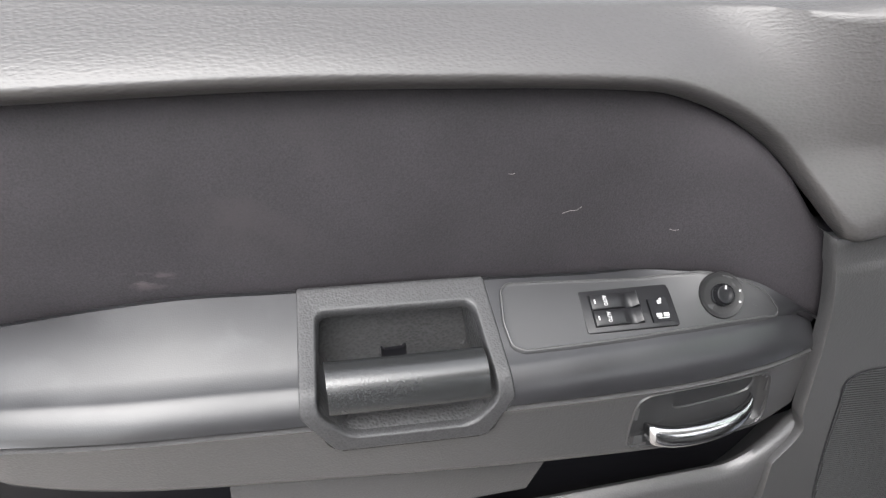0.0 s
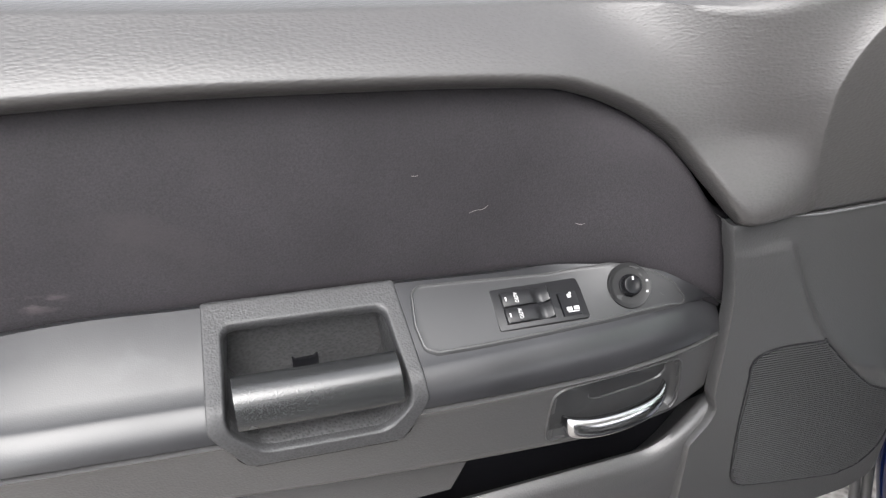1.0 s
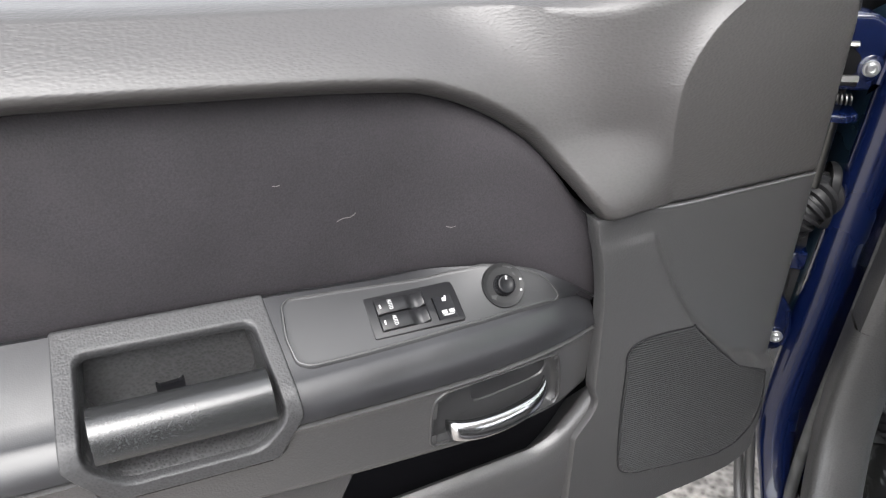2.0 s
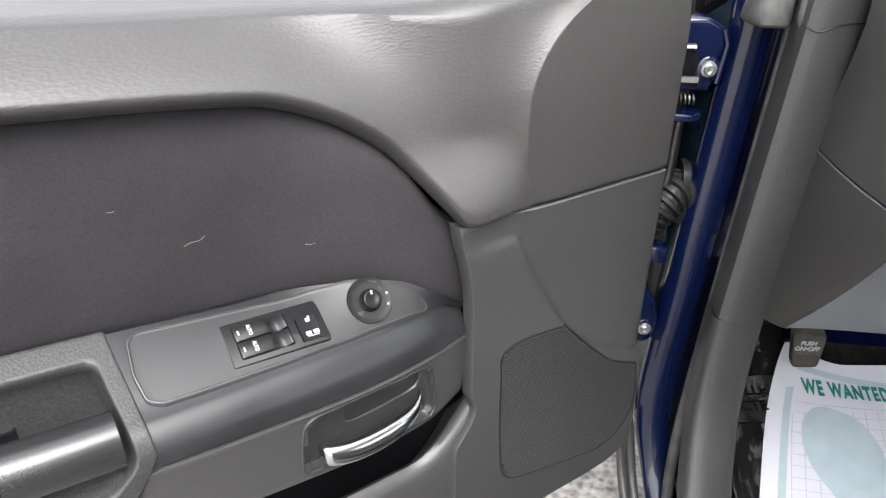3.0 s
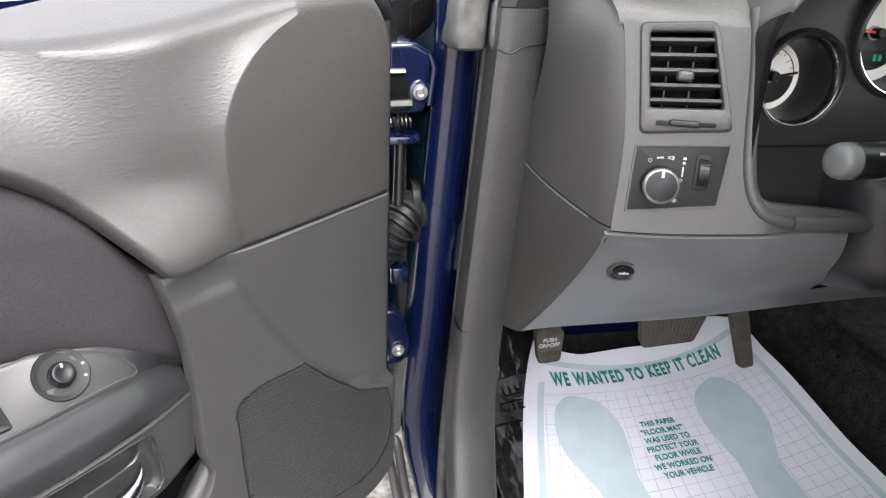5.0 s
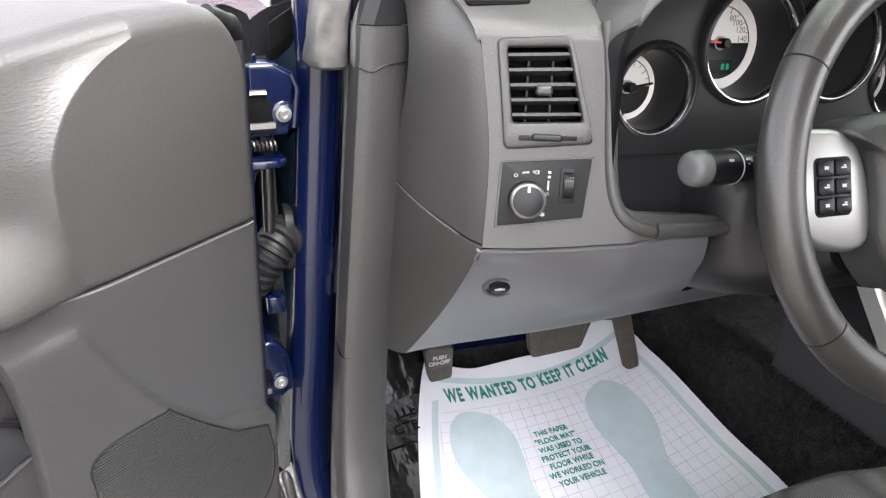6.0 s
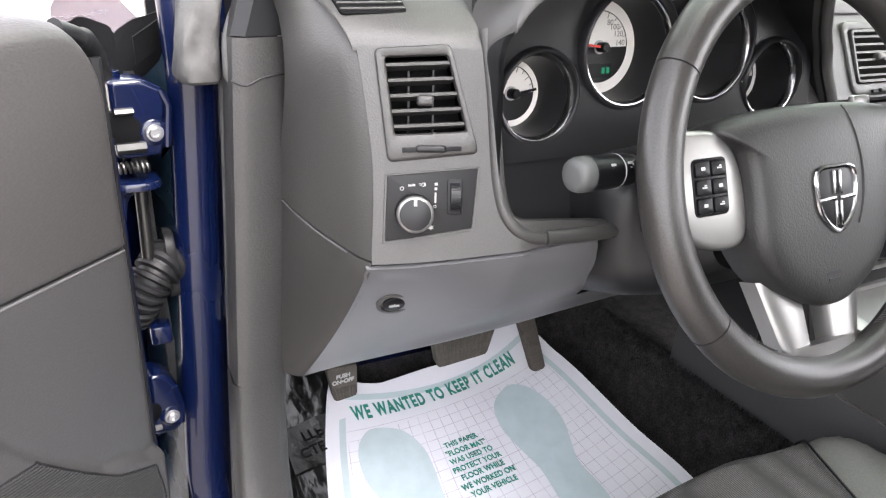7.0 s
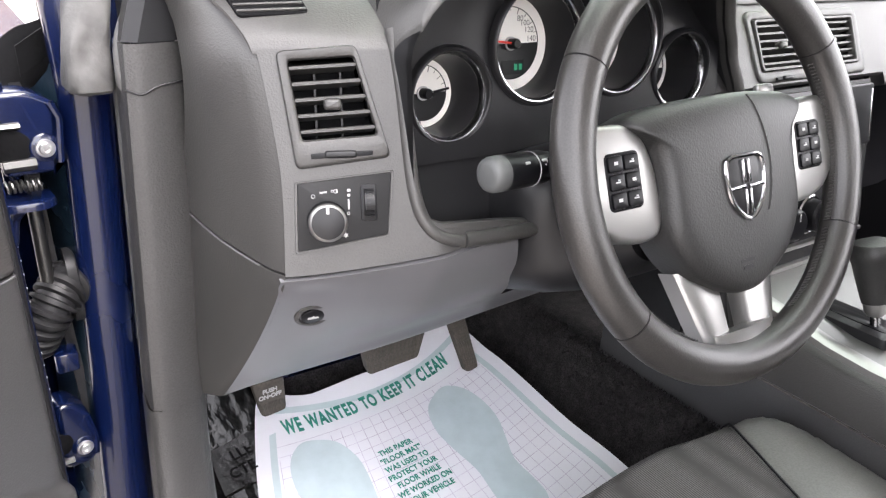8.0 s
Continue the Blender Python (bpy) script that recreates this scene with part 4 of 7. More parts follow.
# ---------------------------------------------------------------- body shell round the opening
def shell():
    root = thing("coupe", (-0.82, 0.42, 0.25), "dark blue painted car body around the driver door opening", "car")
    # hinge pillar: a rolled blue flange, sweeping rearwards into the sill at its foot
    sweep = [(0.12, -0.30), (0.16, -0.12), (0.20, -0.055), (0.25, -0.022), (0.32, -0.006), (0.42, 0.0), (0.95, 0.0)]
    foot = [(0.12, 0.055), (0.163, 0.043), (0.229, 0.024), (0.29, 0.006), (0.35, 0.0)]
    rows = []
    for z in [0.12, 0.14, 0.16, 0.18] + steps(0.20, 0.95, 36):
        dx, dy = -0.058 * (0.83 - z) + lerp(foot, z), lerp(sweep, z)
        if z > 0.83:
            dx *= -0.4
        out = [(-0.8465, 0.392), (-0.8458, 0.384), (-0.842, 0.3765), (-0.834, 0.3712), (-0.824, 0.3690), (-0.814, 0.3692), (-0.8065, 0.3715), (-0.801, 0.3760), (-0.797, 0.384), (-0.78, 0.40)]
        rows.append([(p[0] + dx, p[1] + dy, z) for p in spline([(a, b, 0) for a, b in out], 4)])
    part("hinge_pillar", sheet(rows), PAINT, root, "glossy dark blue door jamb")
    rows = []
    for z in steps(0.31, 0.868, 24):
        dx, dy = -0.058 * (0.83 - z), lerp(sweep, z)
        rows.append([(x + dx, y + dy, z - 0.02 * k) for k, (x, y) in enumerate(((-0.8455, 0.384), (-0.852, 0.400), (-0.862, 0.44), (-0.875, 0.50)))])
    part("jamb_side", sheet(rows), JAMB, root, "dark jamb side with its shade in the colour")
    # black backing for the shade in front of the pillar where the hinges sit, and the front wing outside it
    rows = [[(-0.872 + 0.01 * math.sin(6 * z) - 0.02 * (0.8 - z), y, z) for y in (0.398, 0.43, 0.50, 0.60)] for z in steps(0.31, 0.83, 14)]
    part("jamb_well", sheet(rows, depth=(0.01, 0, 0)), RUBBER, root, "black backing for the shade in the hinge well")
    rows = []
    for z in steps(0.22, 0.84, 20):
        b = 0.045 * ((z - 0.6) / 0.35) ** 2
        rows.append([(-0.868 + b, 0.520, z), (-0.905 + b, 0.50, z), (-0.925 + b, 0.475, z), (-0.945 + b, 0.462, z), (-0.958 + b, 0.47, z), (-0.962 + b, 0.52, z), (-0.965 + b, 1.0, z), (-0.94 + b, 1.6, z)])
    rows.append([(p[0] + 0.10, p[1], 0.86) for p in rows[-1]])
    part("front_wing", sheet(rows), PAINT, root, "dark blue front wing")
    # black flap and cowl corner above the upper hinge
    edge = [(-0.945, 0.878), (-0.926, 0.879), (-0.918, 0.8835), (-0.9095, 0.8835), (-0.899, 0.8795), (-0.888, 0.8745), (-0.885, 0.868), (-0.880, 0.8715), (-0.872, 0.877), (-0.863, 0.882), (-0.853, 0.8845), (-0.843, 0.888), (-0.830, 0.893), (-0.815, 0.90)]
    line = spline([(a, 0, b) for a, b in edge], 3)
    rows = [[(p.x, 0.455 + 0.014 * math.sin(80 * p.x) * (1 - t) + 0.005 * t, 0.76 + (p.z - 0.76) * t) for p in line] for t in steps(0, 1, 8)]
    part("cowl_flap", sheet(rows, depth=(0, 0.004, 0)), VOID, root, "torn black rubber cowl flap")
    rows = [[(-0.872 + 0.047 * t, 0.395 + 0.06 * t, z + 0.02 * t) for t in steps(0, 1, 4)] for z in steps(0.845, 0.872, 4)]
    part("cowl_gusset", sheet(rows, depth=(0, 0.004, 0)), VOID, root, "black rubber gusset")
    # door aperture seal following the pillar down into the sill
    line = [(-0.797 - 0.05 * (0.83 - z) * (1 if z < 0.83 else -0.5), 0.338 + lerp(sweep, z), z) for z in [0.125, 0.15, 0.18, 0.21] + steps(0.25, 0.84, 14)]
    part("aperture_seal", tube(spline(line, 3), 0.0075, 10), SEAL, root, "worn grey door aperture seal")
    line = [(p[0] + 0.012, p[1] - 0.018, p[2]) for p in line]
    part("seal_lip", tube(spline(line, 3), 0.0035, 8), BLACK, root, "thin black seal lip")
    # pair of worn seals along the outer edge of the sill
    for d, e in ((0.0, 0.0), (0.0135, 0.012)):
        line = [(-0.900 + d, 0.365, 0.300 + e), (-0.895 + d, 0.358, 0.286 + e), (-0.888 + d, 0.350, 0.252), (-0.882 + d, 0.335, 0.215), (-0.874 + d, 0.29, 0.180), (-0.868 + d, 0.20, 0.160), (-0.865 + d, -0.3, 0.155)]
        part("sill_seal", tube(spline(line, 4), [0.003, 0.005, 0.006] + [0.0065] * 22, 10), HARD, root, "worn grey sill seal")
    # grey flocked seal block over the top of the flange
    rows = []
    for k, z in enumerate((0.838, 0.841, 0.848, 0.856, 0.865, 0.875, 0.885, 0.895, 0.905, 0.93, 0.96)):
        g = 0.9 if k == 0 else 1.0 - 0.10 * smooth((z - 0.845) / 0.03)
        cx, cy = -0.822 + 0.25 * max(0, z - 0.875), 0.345 + 0.35 * max(0, z - 0.875)
        ring = []
        for a in steps(0, 2 * math.pi - math.pi / 16, 31):
            hollow = 0.006 * math.exp(-(((z - 0.872) / 0.014) ** 2)) * math.exp(-(((a - 4.95) / 0.45) ** 2))
            swell = 1 + 0.05 * math.sin(3 * a + 60 * z) + 0.03 * math.sin(7 * a - 110 * z)
            ring.append((cx + swell * g * 0.021 * math.copysign(abs(math.cos(a)) ** 0.6, math.cos(a)), cy + swell * g * 0.030 * math.copysign(abs(math.sin(a)) ** 0.7, math.sin(a)) + hollow, z))
        rows.append(ring)
    part("seal_corner", sheet(rows, closed=True, caps=True), SEAL, root, "grey flocked seal corner")
    line = [(-0.797, 0.30, 0.80), (-0.7985, 0.303, 0.83), (-0.799, 0.305, 0.86), (-0.795, 0.312, 0.885), (-0.78, 0.33, 0.91), (-0.75, 0.37, 0.94), (-0.70, 0.44, 0.985)]
    part("seal_upper", tube(spline(line, 5), [0.0045] * 8 + [0.007] * 23, 10), SEAL, root, "grey flocked upper door seal")
    # upper pillar cover running up to the roof
    rows = []
    for t in steps(0, 1, 10):
        a = Vector((-0.800 + 0.16 * t, 0.285 + 0.10 * t - 0.55 * t * t, 0.885 + 0.48 * t))
        rows.append([a + Vector(v) for v in ((0, 0.03, 0), (0.0, 0.008, 0), (0.012, 0.0, 0), (0.040, 0.004, 0), (0.075, 0.016, 0), (0.10, 0.05, 0))])
    part("pillar_cover", sheet(rows), DARK, root, "dark grey upper pillar cover")
    # lower pillar trim and kick panel
    rows = []
    for z in steps(0.522, 0.884, 18):
        d = -0.055 * (0.884 - z)
        rows.append([(x + d, y, z) for x, y in ((-0.800, 0.330), (-0.801, 0.296), (-0.799, 0.289), (-0.793, 0.286), (-0.786, 0.284), (-0.752, 0.290), (-0.748, 0.294), (-0.747, 0.33))])
    part("pillar_trim", sheet(rows), PILLAR, root, "grained grey pillar trim")
    rows = []
    for z in [0.24, 0.27] + steps(0.285, 0.5212, 18):
        d, s = -0.055 * (0.884 - z), lerp([(0.24, -0.20), (0.27, -0.13), (0.30, -0.08), (0.34, -0.05), (0.40, -0.018), (0.47, -0.004), (0.52, 0.0)], z)
        rows.append([(x + d, y + s, z) for x, y in ((-0.802, 0.330), (-0.803, 0.298), (-0.800, 0.290), (-0.793, 0.286), (-0.775, 0.288), (-0.756, 0.294), (-0.745, 0.302), (-0.738, 0.325), (-0.735, 0.40), (-0.735, 0.75))])
    part("kick_panel", sheet(rows), PILLAR, root, "grey plastic kick panel")
    part("trim_cap_seam", tube(spline([(-0.8025, 0.2885, 0.846), (-0.790, 0.2835, 0.842), (-0.775, 0.2855, 0.848), (-0.7500, 0.2885, 0.851)], 5), 0.0009, 6), BLACK, root, "cap joint")
    # sill
    rows = [[(x, y, z) for x, z in ((-0.90, 0.10), (-0.905, 0.16), (-0.885, 0.205), (-0.865, 0.212), (-0.855, 0.245), (-0.84, 0.25))] for y in steps(-1.0, 0.22, 10)]
    part("sill", sheet(rows), PAINT, root, "dark blue painted sill")
    rows = [[(x, y, z) for x, z in ((-0.868, 0.236), (-0.862, 0.262), (-0.82, 0.288), (-0.77, 0.290), (-0.755, 0.27))] for y in steps(-1.0, 0.19, 10)]
    part("sill_plate", sheet(rows), HARD, root, "grey plastic sill plate")
    return root


body = shell()


def hinge(at, outline, void, links, label):
    """A painted door hinge: a rounded C-shaped body leaf, a black plate for its shaded gap, the bright door link and a
    zinc bolt.
    """
    m = basis(at, (1, 0.12, 0), (0, 0, 1))
    root = part("door_hinge", plate(corners(outline, 0.007, 5), -0.030, 0.003, 0.005, 4), PAINT, body, label, m)
    part("gap", plate(corners(void, 0.004), -0.004, 0.0034, 0.0008), VOID, root, "black plate for the shade between the leaves", m)
    for x0, x1, z0, z1, d in links:
        rows = [[(x, z, d + h) for z, h in ((z0, -0.004), (z0 + 0.001, 0.0), (z0 + (z1 - z0) * 0.45, 0.004), (z1 - 0.002, 0.0025), (z1, -0.004))] for x in steps(x0, x1, 3)]
        part("link", sheet(rows), STEEL, root, "bright steel link", m)
    # raised rib along the outer side and a boss under the bolt
    part("leaf_rib", tube([(x - 0.004, z, 0.003) for x, z in outline[2:5]], 0.0035, 8), PAINT, root, "", m)
    b = m @ Matrix.Translation((0, 0, 0.0045))
    part("boss", turned([(0.0135, -0.004), (0.0130, -0.001), (0.0115, 0.0), (0.0, 0.0)], 24), PAINT, root, "painted boss", b)
    part("bolt", turned([(0.0085, -0.002), (0.0085, 0.0012), (0.0080, 0.002), (0.0062, 0.0022), (0.0057, 0.0046), (0.005, 0.0052), (0.003, 0.0052), (0.0025, 0.003), (0.0, 0.003)], 24), ZINC, root, "bright zinc bolt head", b)
    part("hinge_pin", tube([(at[0] - 0.030, at[1] + 0.012, at[2] + outline[0][1] + 0.006), (at[0] - 0.030, at[1] + 0.012, at[2] + outline[-1][1] - 0.008)], 0.0075, 14), PAINT, root, "painted hinge pin")
    return root


hinge((-0.8665, 0.3590, 0.787), [(-0.036, 0.052), (-0.006, 0.052), (0.014, 0.041), (0.0195, 0.026), (0.0150, -0.015), (0.006, -0.024), (-0.036, -0.024)], [(-0.040, 0.024), (-0.018, 0.018), (-0.010, 0.010), (-0.011, -0.004), (-0.018, -0.010), (-0.040, -0.008)], [(-0.034, -0.017, 0.018, 0.027, 0.004), (-0.036, -0.009, -0.020, -0.006, 0.003)], "dark blue painted upper door hinge with a zinc bolt")
hinge((-0.8835, 0.3680, 0.4515), [(-0.020, 0.058), (-0.004, 0.058), (0.011, 0.038), (0.0165, 0.012), (0.0145, -0.012), (0.005, -0.023), (-0.022, -0.022)], [(-0.026, 0.026), (-0.012, 0.022), (-0.009, 0.012), (-0.014, 0.000), (-0.026, -0.004)], [(-0.023, -0.012, -0.016, -0.006, 0.003)], "dark blue painted lower door hinge with a zinc bolt")


def check_strap():
    root = thing("door_check", (-0.89, 0.362, 0.74), "door check with a coiled spring and blue bracket", "door check")
    coil = [(-0.904 + 0.030 * t, 0.356 + 0.0052 * math.cos(2 * math.pi * 7 * t), 0.754 + 0.0052 * math.sin(2 * math.pi * 7 * t)) for t in steps(0, 1, 96)]
    part("spring", tube(coil, 0.0012, 6), STEEL, root, "shiny coil spring")
    part("bracket", plate(corners([(-0.908, 0.343), (-0.876, 0.342), (-0.864, 0.354), (-0.868, 0.385), (-0.908, 0.385)], 0.006), 0.733, 0.741, 0.003), PAINT, root)
    part("bracket_web", plate(corners([(-0.910, 0.738), (-0.880, 0.738), (-0.890, 0.730), (-0.898, 0.722), (-0.902, 0.700), (-0.910, 0.690)], 0.004), -0.372, -0.350, 0.004), PAINT, root, "", basis((0, 0, 0), (1, 0, 0), (0, 0, 1)))
    part("bracket_bolt", turned([(0.006, 0.0), (0.006, 0.003), (0.004, 0.004), (0.0, 0.004)], 16), STEEL, root, "small bolt", Matrix.Translation((-0.884, 0.358, 0.736)))
    part("rod", tube([(-0.884, 0.372, 0.728), (-0.886, 0.374, 0.60)], 0.0065, 14), STEEL, root, "brushed steel rod")


check_strap()


def wire_boot():
    """Corrugated rubber sleeve for the door wiring, with its mounting flange."""
    root = thing("wiring_boot", (-0.87, 0.385, 0.62), "black corrugated rubber wiring boot between door and pillar", "wiring boot")
    line = spline([(-0.866, 0.394, 0.634), (-0.875, 0.380, 0.633), (-0.887, 0.371, 0.621), (-0.898, 0.373, 0.601), (-0.906, 0.386, 0.578)], 16)
    n = len(line)
    part("sleeve", tube(line, [0.0235 - 0.006 * i / n + (0.0030 if (i // 3) % 2 else -0.0015) for i in range(n)], 18), RUBBER, root)
    m = basis((-0.863, 0.394, 0.632), (0, 1, 0), (0, 0, 1))
    part("flange", plate(rounded(0.05, 0.075, 0.018), -0.004, 0.006, 0.003), RUBBER, root, "rubber flange", m)
    part("plug", block(-0.894, -0.872, 0.362, 0.385, 0.548, 0.570, 0.003), PAINT, root, "blue plug housing")
    part("jamb_strip", block(-0.912, -0.904, 0.362, 0.372, 0.46, 0.735, 0.001), DARK, root, "black strip")
    for k in range(14):
        part("strip_mark", block(-0.9045, -0.9035, 0.3605, 0.3625, 0.52 + 0.0145 * k, 0.5213 + 0.0145 * k), WHITE, root)


wire_boot()

# ---------------------------------------------------------------- dashboard
def fas(x, z):
    """Depth of the fascia's face."""
    return -0.3256 - 0.385 * min(x, -0.60) - 0.06 * max(0.0, x + 0.60) + 0.2638 * z


FAS_X, FAS_Z = Vector((1, -0.385, 0)).normalized(), Vector((0, 0.2638, 1)).normalized()


def on_fascia(x, z, lift=0.0):
    """A frame on the fascia: x to the passenger side, y up, z towards the driver."""
    return basis((x, fas(x, z), z), FAS_X, FAS_Z) @ Matrix.Translation((0, 0, lift))


def local(x0, z0, pts):
    """Places (x, z) of the fascia in the frame at (x0, z0)."""
    back = on_fascia(x0, z0).inverted()
    flat = [back @ Vector((x, fas(x, z), z)) for x, z in pts]
    return [(p.x, p.y) for p in flat]


def ring_plate(outer, inner, low, high, bevel, bm=None):
    """A frame between two outlines of the same number of points, with eased edges."""
    rows = [[(a, b, low) for a, b in outer], [(a, b, high - bevel) for a, b in outer]]
    o, i = [Vector(p) for p in outer], [Vector(p) for p in inner]
    mix = lambda t, h: [(*(a + (b - a) * t), h) for a, b in zip(o, i)]
    rows += [mix(0.06, high - bevel * 0.3), mix(0.16, high), mix(0.80, high), mix(0.94, high - bevel * 0.3), mix(1.0, high - bevel), mix(1.0, low)]
    return sheet(rows, closed=True, bm=bm)


def dash_vent(root, at_fn, outer, inner, count, tab):
    """An air vent: bezel, dark throat, slats, uprights and a tab."""
    m = at_fn
    bez = part("vent_bezel", ring_plate(corners(outer, 0.006), corners(inner, 0.003), -0.006, 0.0045, 0.003), DASH, root, "grey vent bezel", m)
    part("vent_throat", plate(corners(inner, 0.003), -0.05, -0.028, 0.0), VOID, bez, "black vent throat", m)
    (x0, y0), (x1, y1), (x2, y2), (x3, y3) = inner
    for k in range(count):
        t = (k + 0.62) / count
        a, b = x0 + (x3 - x0) * t, x1 + (x2 - x1) * t
        ya, yb = y0 + (y3 - y0) * t, y1 + (y2 - y1) * t
        rows = [[(x, y + dy, dz) for dy, dz in ((-0.0022, -0.024), (0.0012, -0.024), (0.0036, -0.0015), (0.0030, 0.0005), (0.0006, 0.0003), (-0.0002, -0.002))] for x, y in ((a, ya), ((a + b) / 2, (ya + yb) / 2), (b, yb))]
        part("slat", sheet([r + r[:1] for r in rows]), DASH, bez, "", m)
    for t in (0.3, 0.68):
        a, b = x0 + (x1 - x0) * t, x3 + (x2 - x3) * t
        part("vane", block(-0.0008, 0.0008, -0.03, 0.03, -0.040, -0.022), DARK, bez, "", m @ Matrix.Translation(((a + b) / 2, (y0 + y3) / 2, 0)))
    x, y = tab
    part("vent_tab", plate(rounded(0.014, 0.009, 0.003), -0.004, 0.006, 0.003, 3), DASH, bez, "grey vent tab", m @ Matrix.Translation((x, y, 0)))
    return bez


def light_panel(root):
    x0, z0 = -0.6735, 0.765
    m = on_fascia(x0, z0)
    pts = local(x0, z0, [(-0.7055, 0.787), (-0.6335, 0.794), (-0.642, 0.744), (-0.712, 0.733)])
    part("panel_frame", ring_plate(corners([(x * 1.06, y * 1.06) for x, y in pts], 0.002), corners([(x * 1.0, y * 1.0) for x, y in pts], 0.002), -0.004, 0.0016, 0.001), DASH, root, "thin grey frame", m)
    panel = part("lamp_panel", plate(corners(pts, 0.002), -0.004, 0.0008, 0.0004), MATTE, root, "black headlamp switch panel", m)
    k = on_fascia(-0.687, 0.757, 0.0015)
    knob = part("lamp_knob", turned([(0.0165, 0.0), (0.0165, 0.002), (0.0152, 0.004), (0.0150, 0.013), (0.0142, 0.0158), (0.012, 0.0168), (0.0, 0.0168)], 40), DARK, panel, "black rotary lamp knob with a bright ring", k)
    part("knob_ring", turned([(0.0152, 0.011), (0.0158, 0.0125), (0.0152, 0.0150), (0.0140, 0.0162), (0.0132, 0.0166), (0.0132, 0.011)], 40), SATIN, knob, "satin ring", k)
    part("knob_mark", block(-0.0012, 0.0012, 0.0075, 0.0135, 0.0166, 0.0174), WHITE, knob, "white pointer", k)
    d = on_fascia(-0.6535, 0.7705, 0.0015)
    part("dimmer_well", plate(rounded(0.013, 0.030, 0.002), -0.001, 0.0008, 0.0004), BLACK, panel, "black slot", d)
    bm = tube([(-0.004, 0, -0.004), (0.004, 0, -0.004)], 0.0125, 28)
    part("dimmer_wheel", bm, DARK, panel, "ribbed dimmer wheel", d)
    for j in range(13):
        e = math.pi * j / 12
        part("wheel_rib", block(-0.004, 0.004, -0.0004, 0.0004, 0.0122, 0.0130), DARK, panel, "", d @ Matrix.Translation((0, 0, -0.004)) @ pose(0, 0, 0, 90 - math.degrees(e), 0, 0))
    # pictograms round the knob, drawn as small strokes and rings
    def stroke(a, b, w, h, turn=0):
        part("symbol", block(-w / 2, w / 2, -h / 2, h / 2, -0.0002, 0.0005), WHITE, panel, "white pictogram", k @ Matrix.Translation((a, b, 0)) @ pose(0, 0, 0, 0, 0, turn))
    def loop(a, b, r):
        part("symbol", tube([(a + r * math.cos(e), b + r * math.sin(e), 0.0001) for e in steps(0, 2 * math.pi, 16)], 0.0003, 5), WHITE, panel, "white ring pictogram", k)
    loop(-0.0105, 0.0205, 0.0014)
    loop(0.0075, 0.0240, 0.0014)
    for a, b, w, h, turn in ((-0.0040, 0.0232, 0.0028, 0.0006, 35), (-0.0040, 0.0232, 0.0028, 0.0006, -35), (-0.0005, 0.0236, 0.0028, 0.0006, 35), (-0.0005, 0.0236, 0.0028, 0.0006, -35), (-0.0022, 0.0234, 0.0030, 0.0006, 0), (0.0088, 0.0241, 0.0012, 0.0030, 0), (0.0050, 0.0250, 0.0020, 0.0005, -10), (0.0048, 0.0236, 0.0020, 0.0005, -10), (0.0185, 0.0245, 0.0026, 0.0022, 0), (0.0183, 0.0205, 0.0022, 0.0022, 0), (0.0180, 0.0130, 0.0014, 0.0085, 0), (0.0145, -0.0125, 0.0005, 0.0050, 0), (0.0145, -0.0125, 0.0005, 0.0050, 60), (0.0145, -0.0125, 0.0005, 0.0050, -60)):
        stroke(a, b, w, h, turn)
    loop(0.0175, 0.0055, 0.0011)
    loop(0.0145, -0.0125, 0.0012)


ARCH = [(-0.6215, 0.888), (-0.614, 0.908), (-0.598, 0.928), (-0.57, 0.945), (-0.52, 0.956), (-0.40, 0.962), (-0.28, 0.956), (-0.232, 0.938), (-0.208, 0.90), (-0.19, 0.86)]


def seam_z(x):
    """Height of the joint between fascia and knee panel."""
    return 0.7130 + 0.018 * smooth((x + 0.728) / 0.22)


GAUGES = [(-0.553, 0.8425, 0.0395), (-0.452, 0.8835, 0.053), (-0.3465, 0.8835, 0.053), (-0.249, 0.8455, 0.0395)]
CLUSTER_Y = 0.165


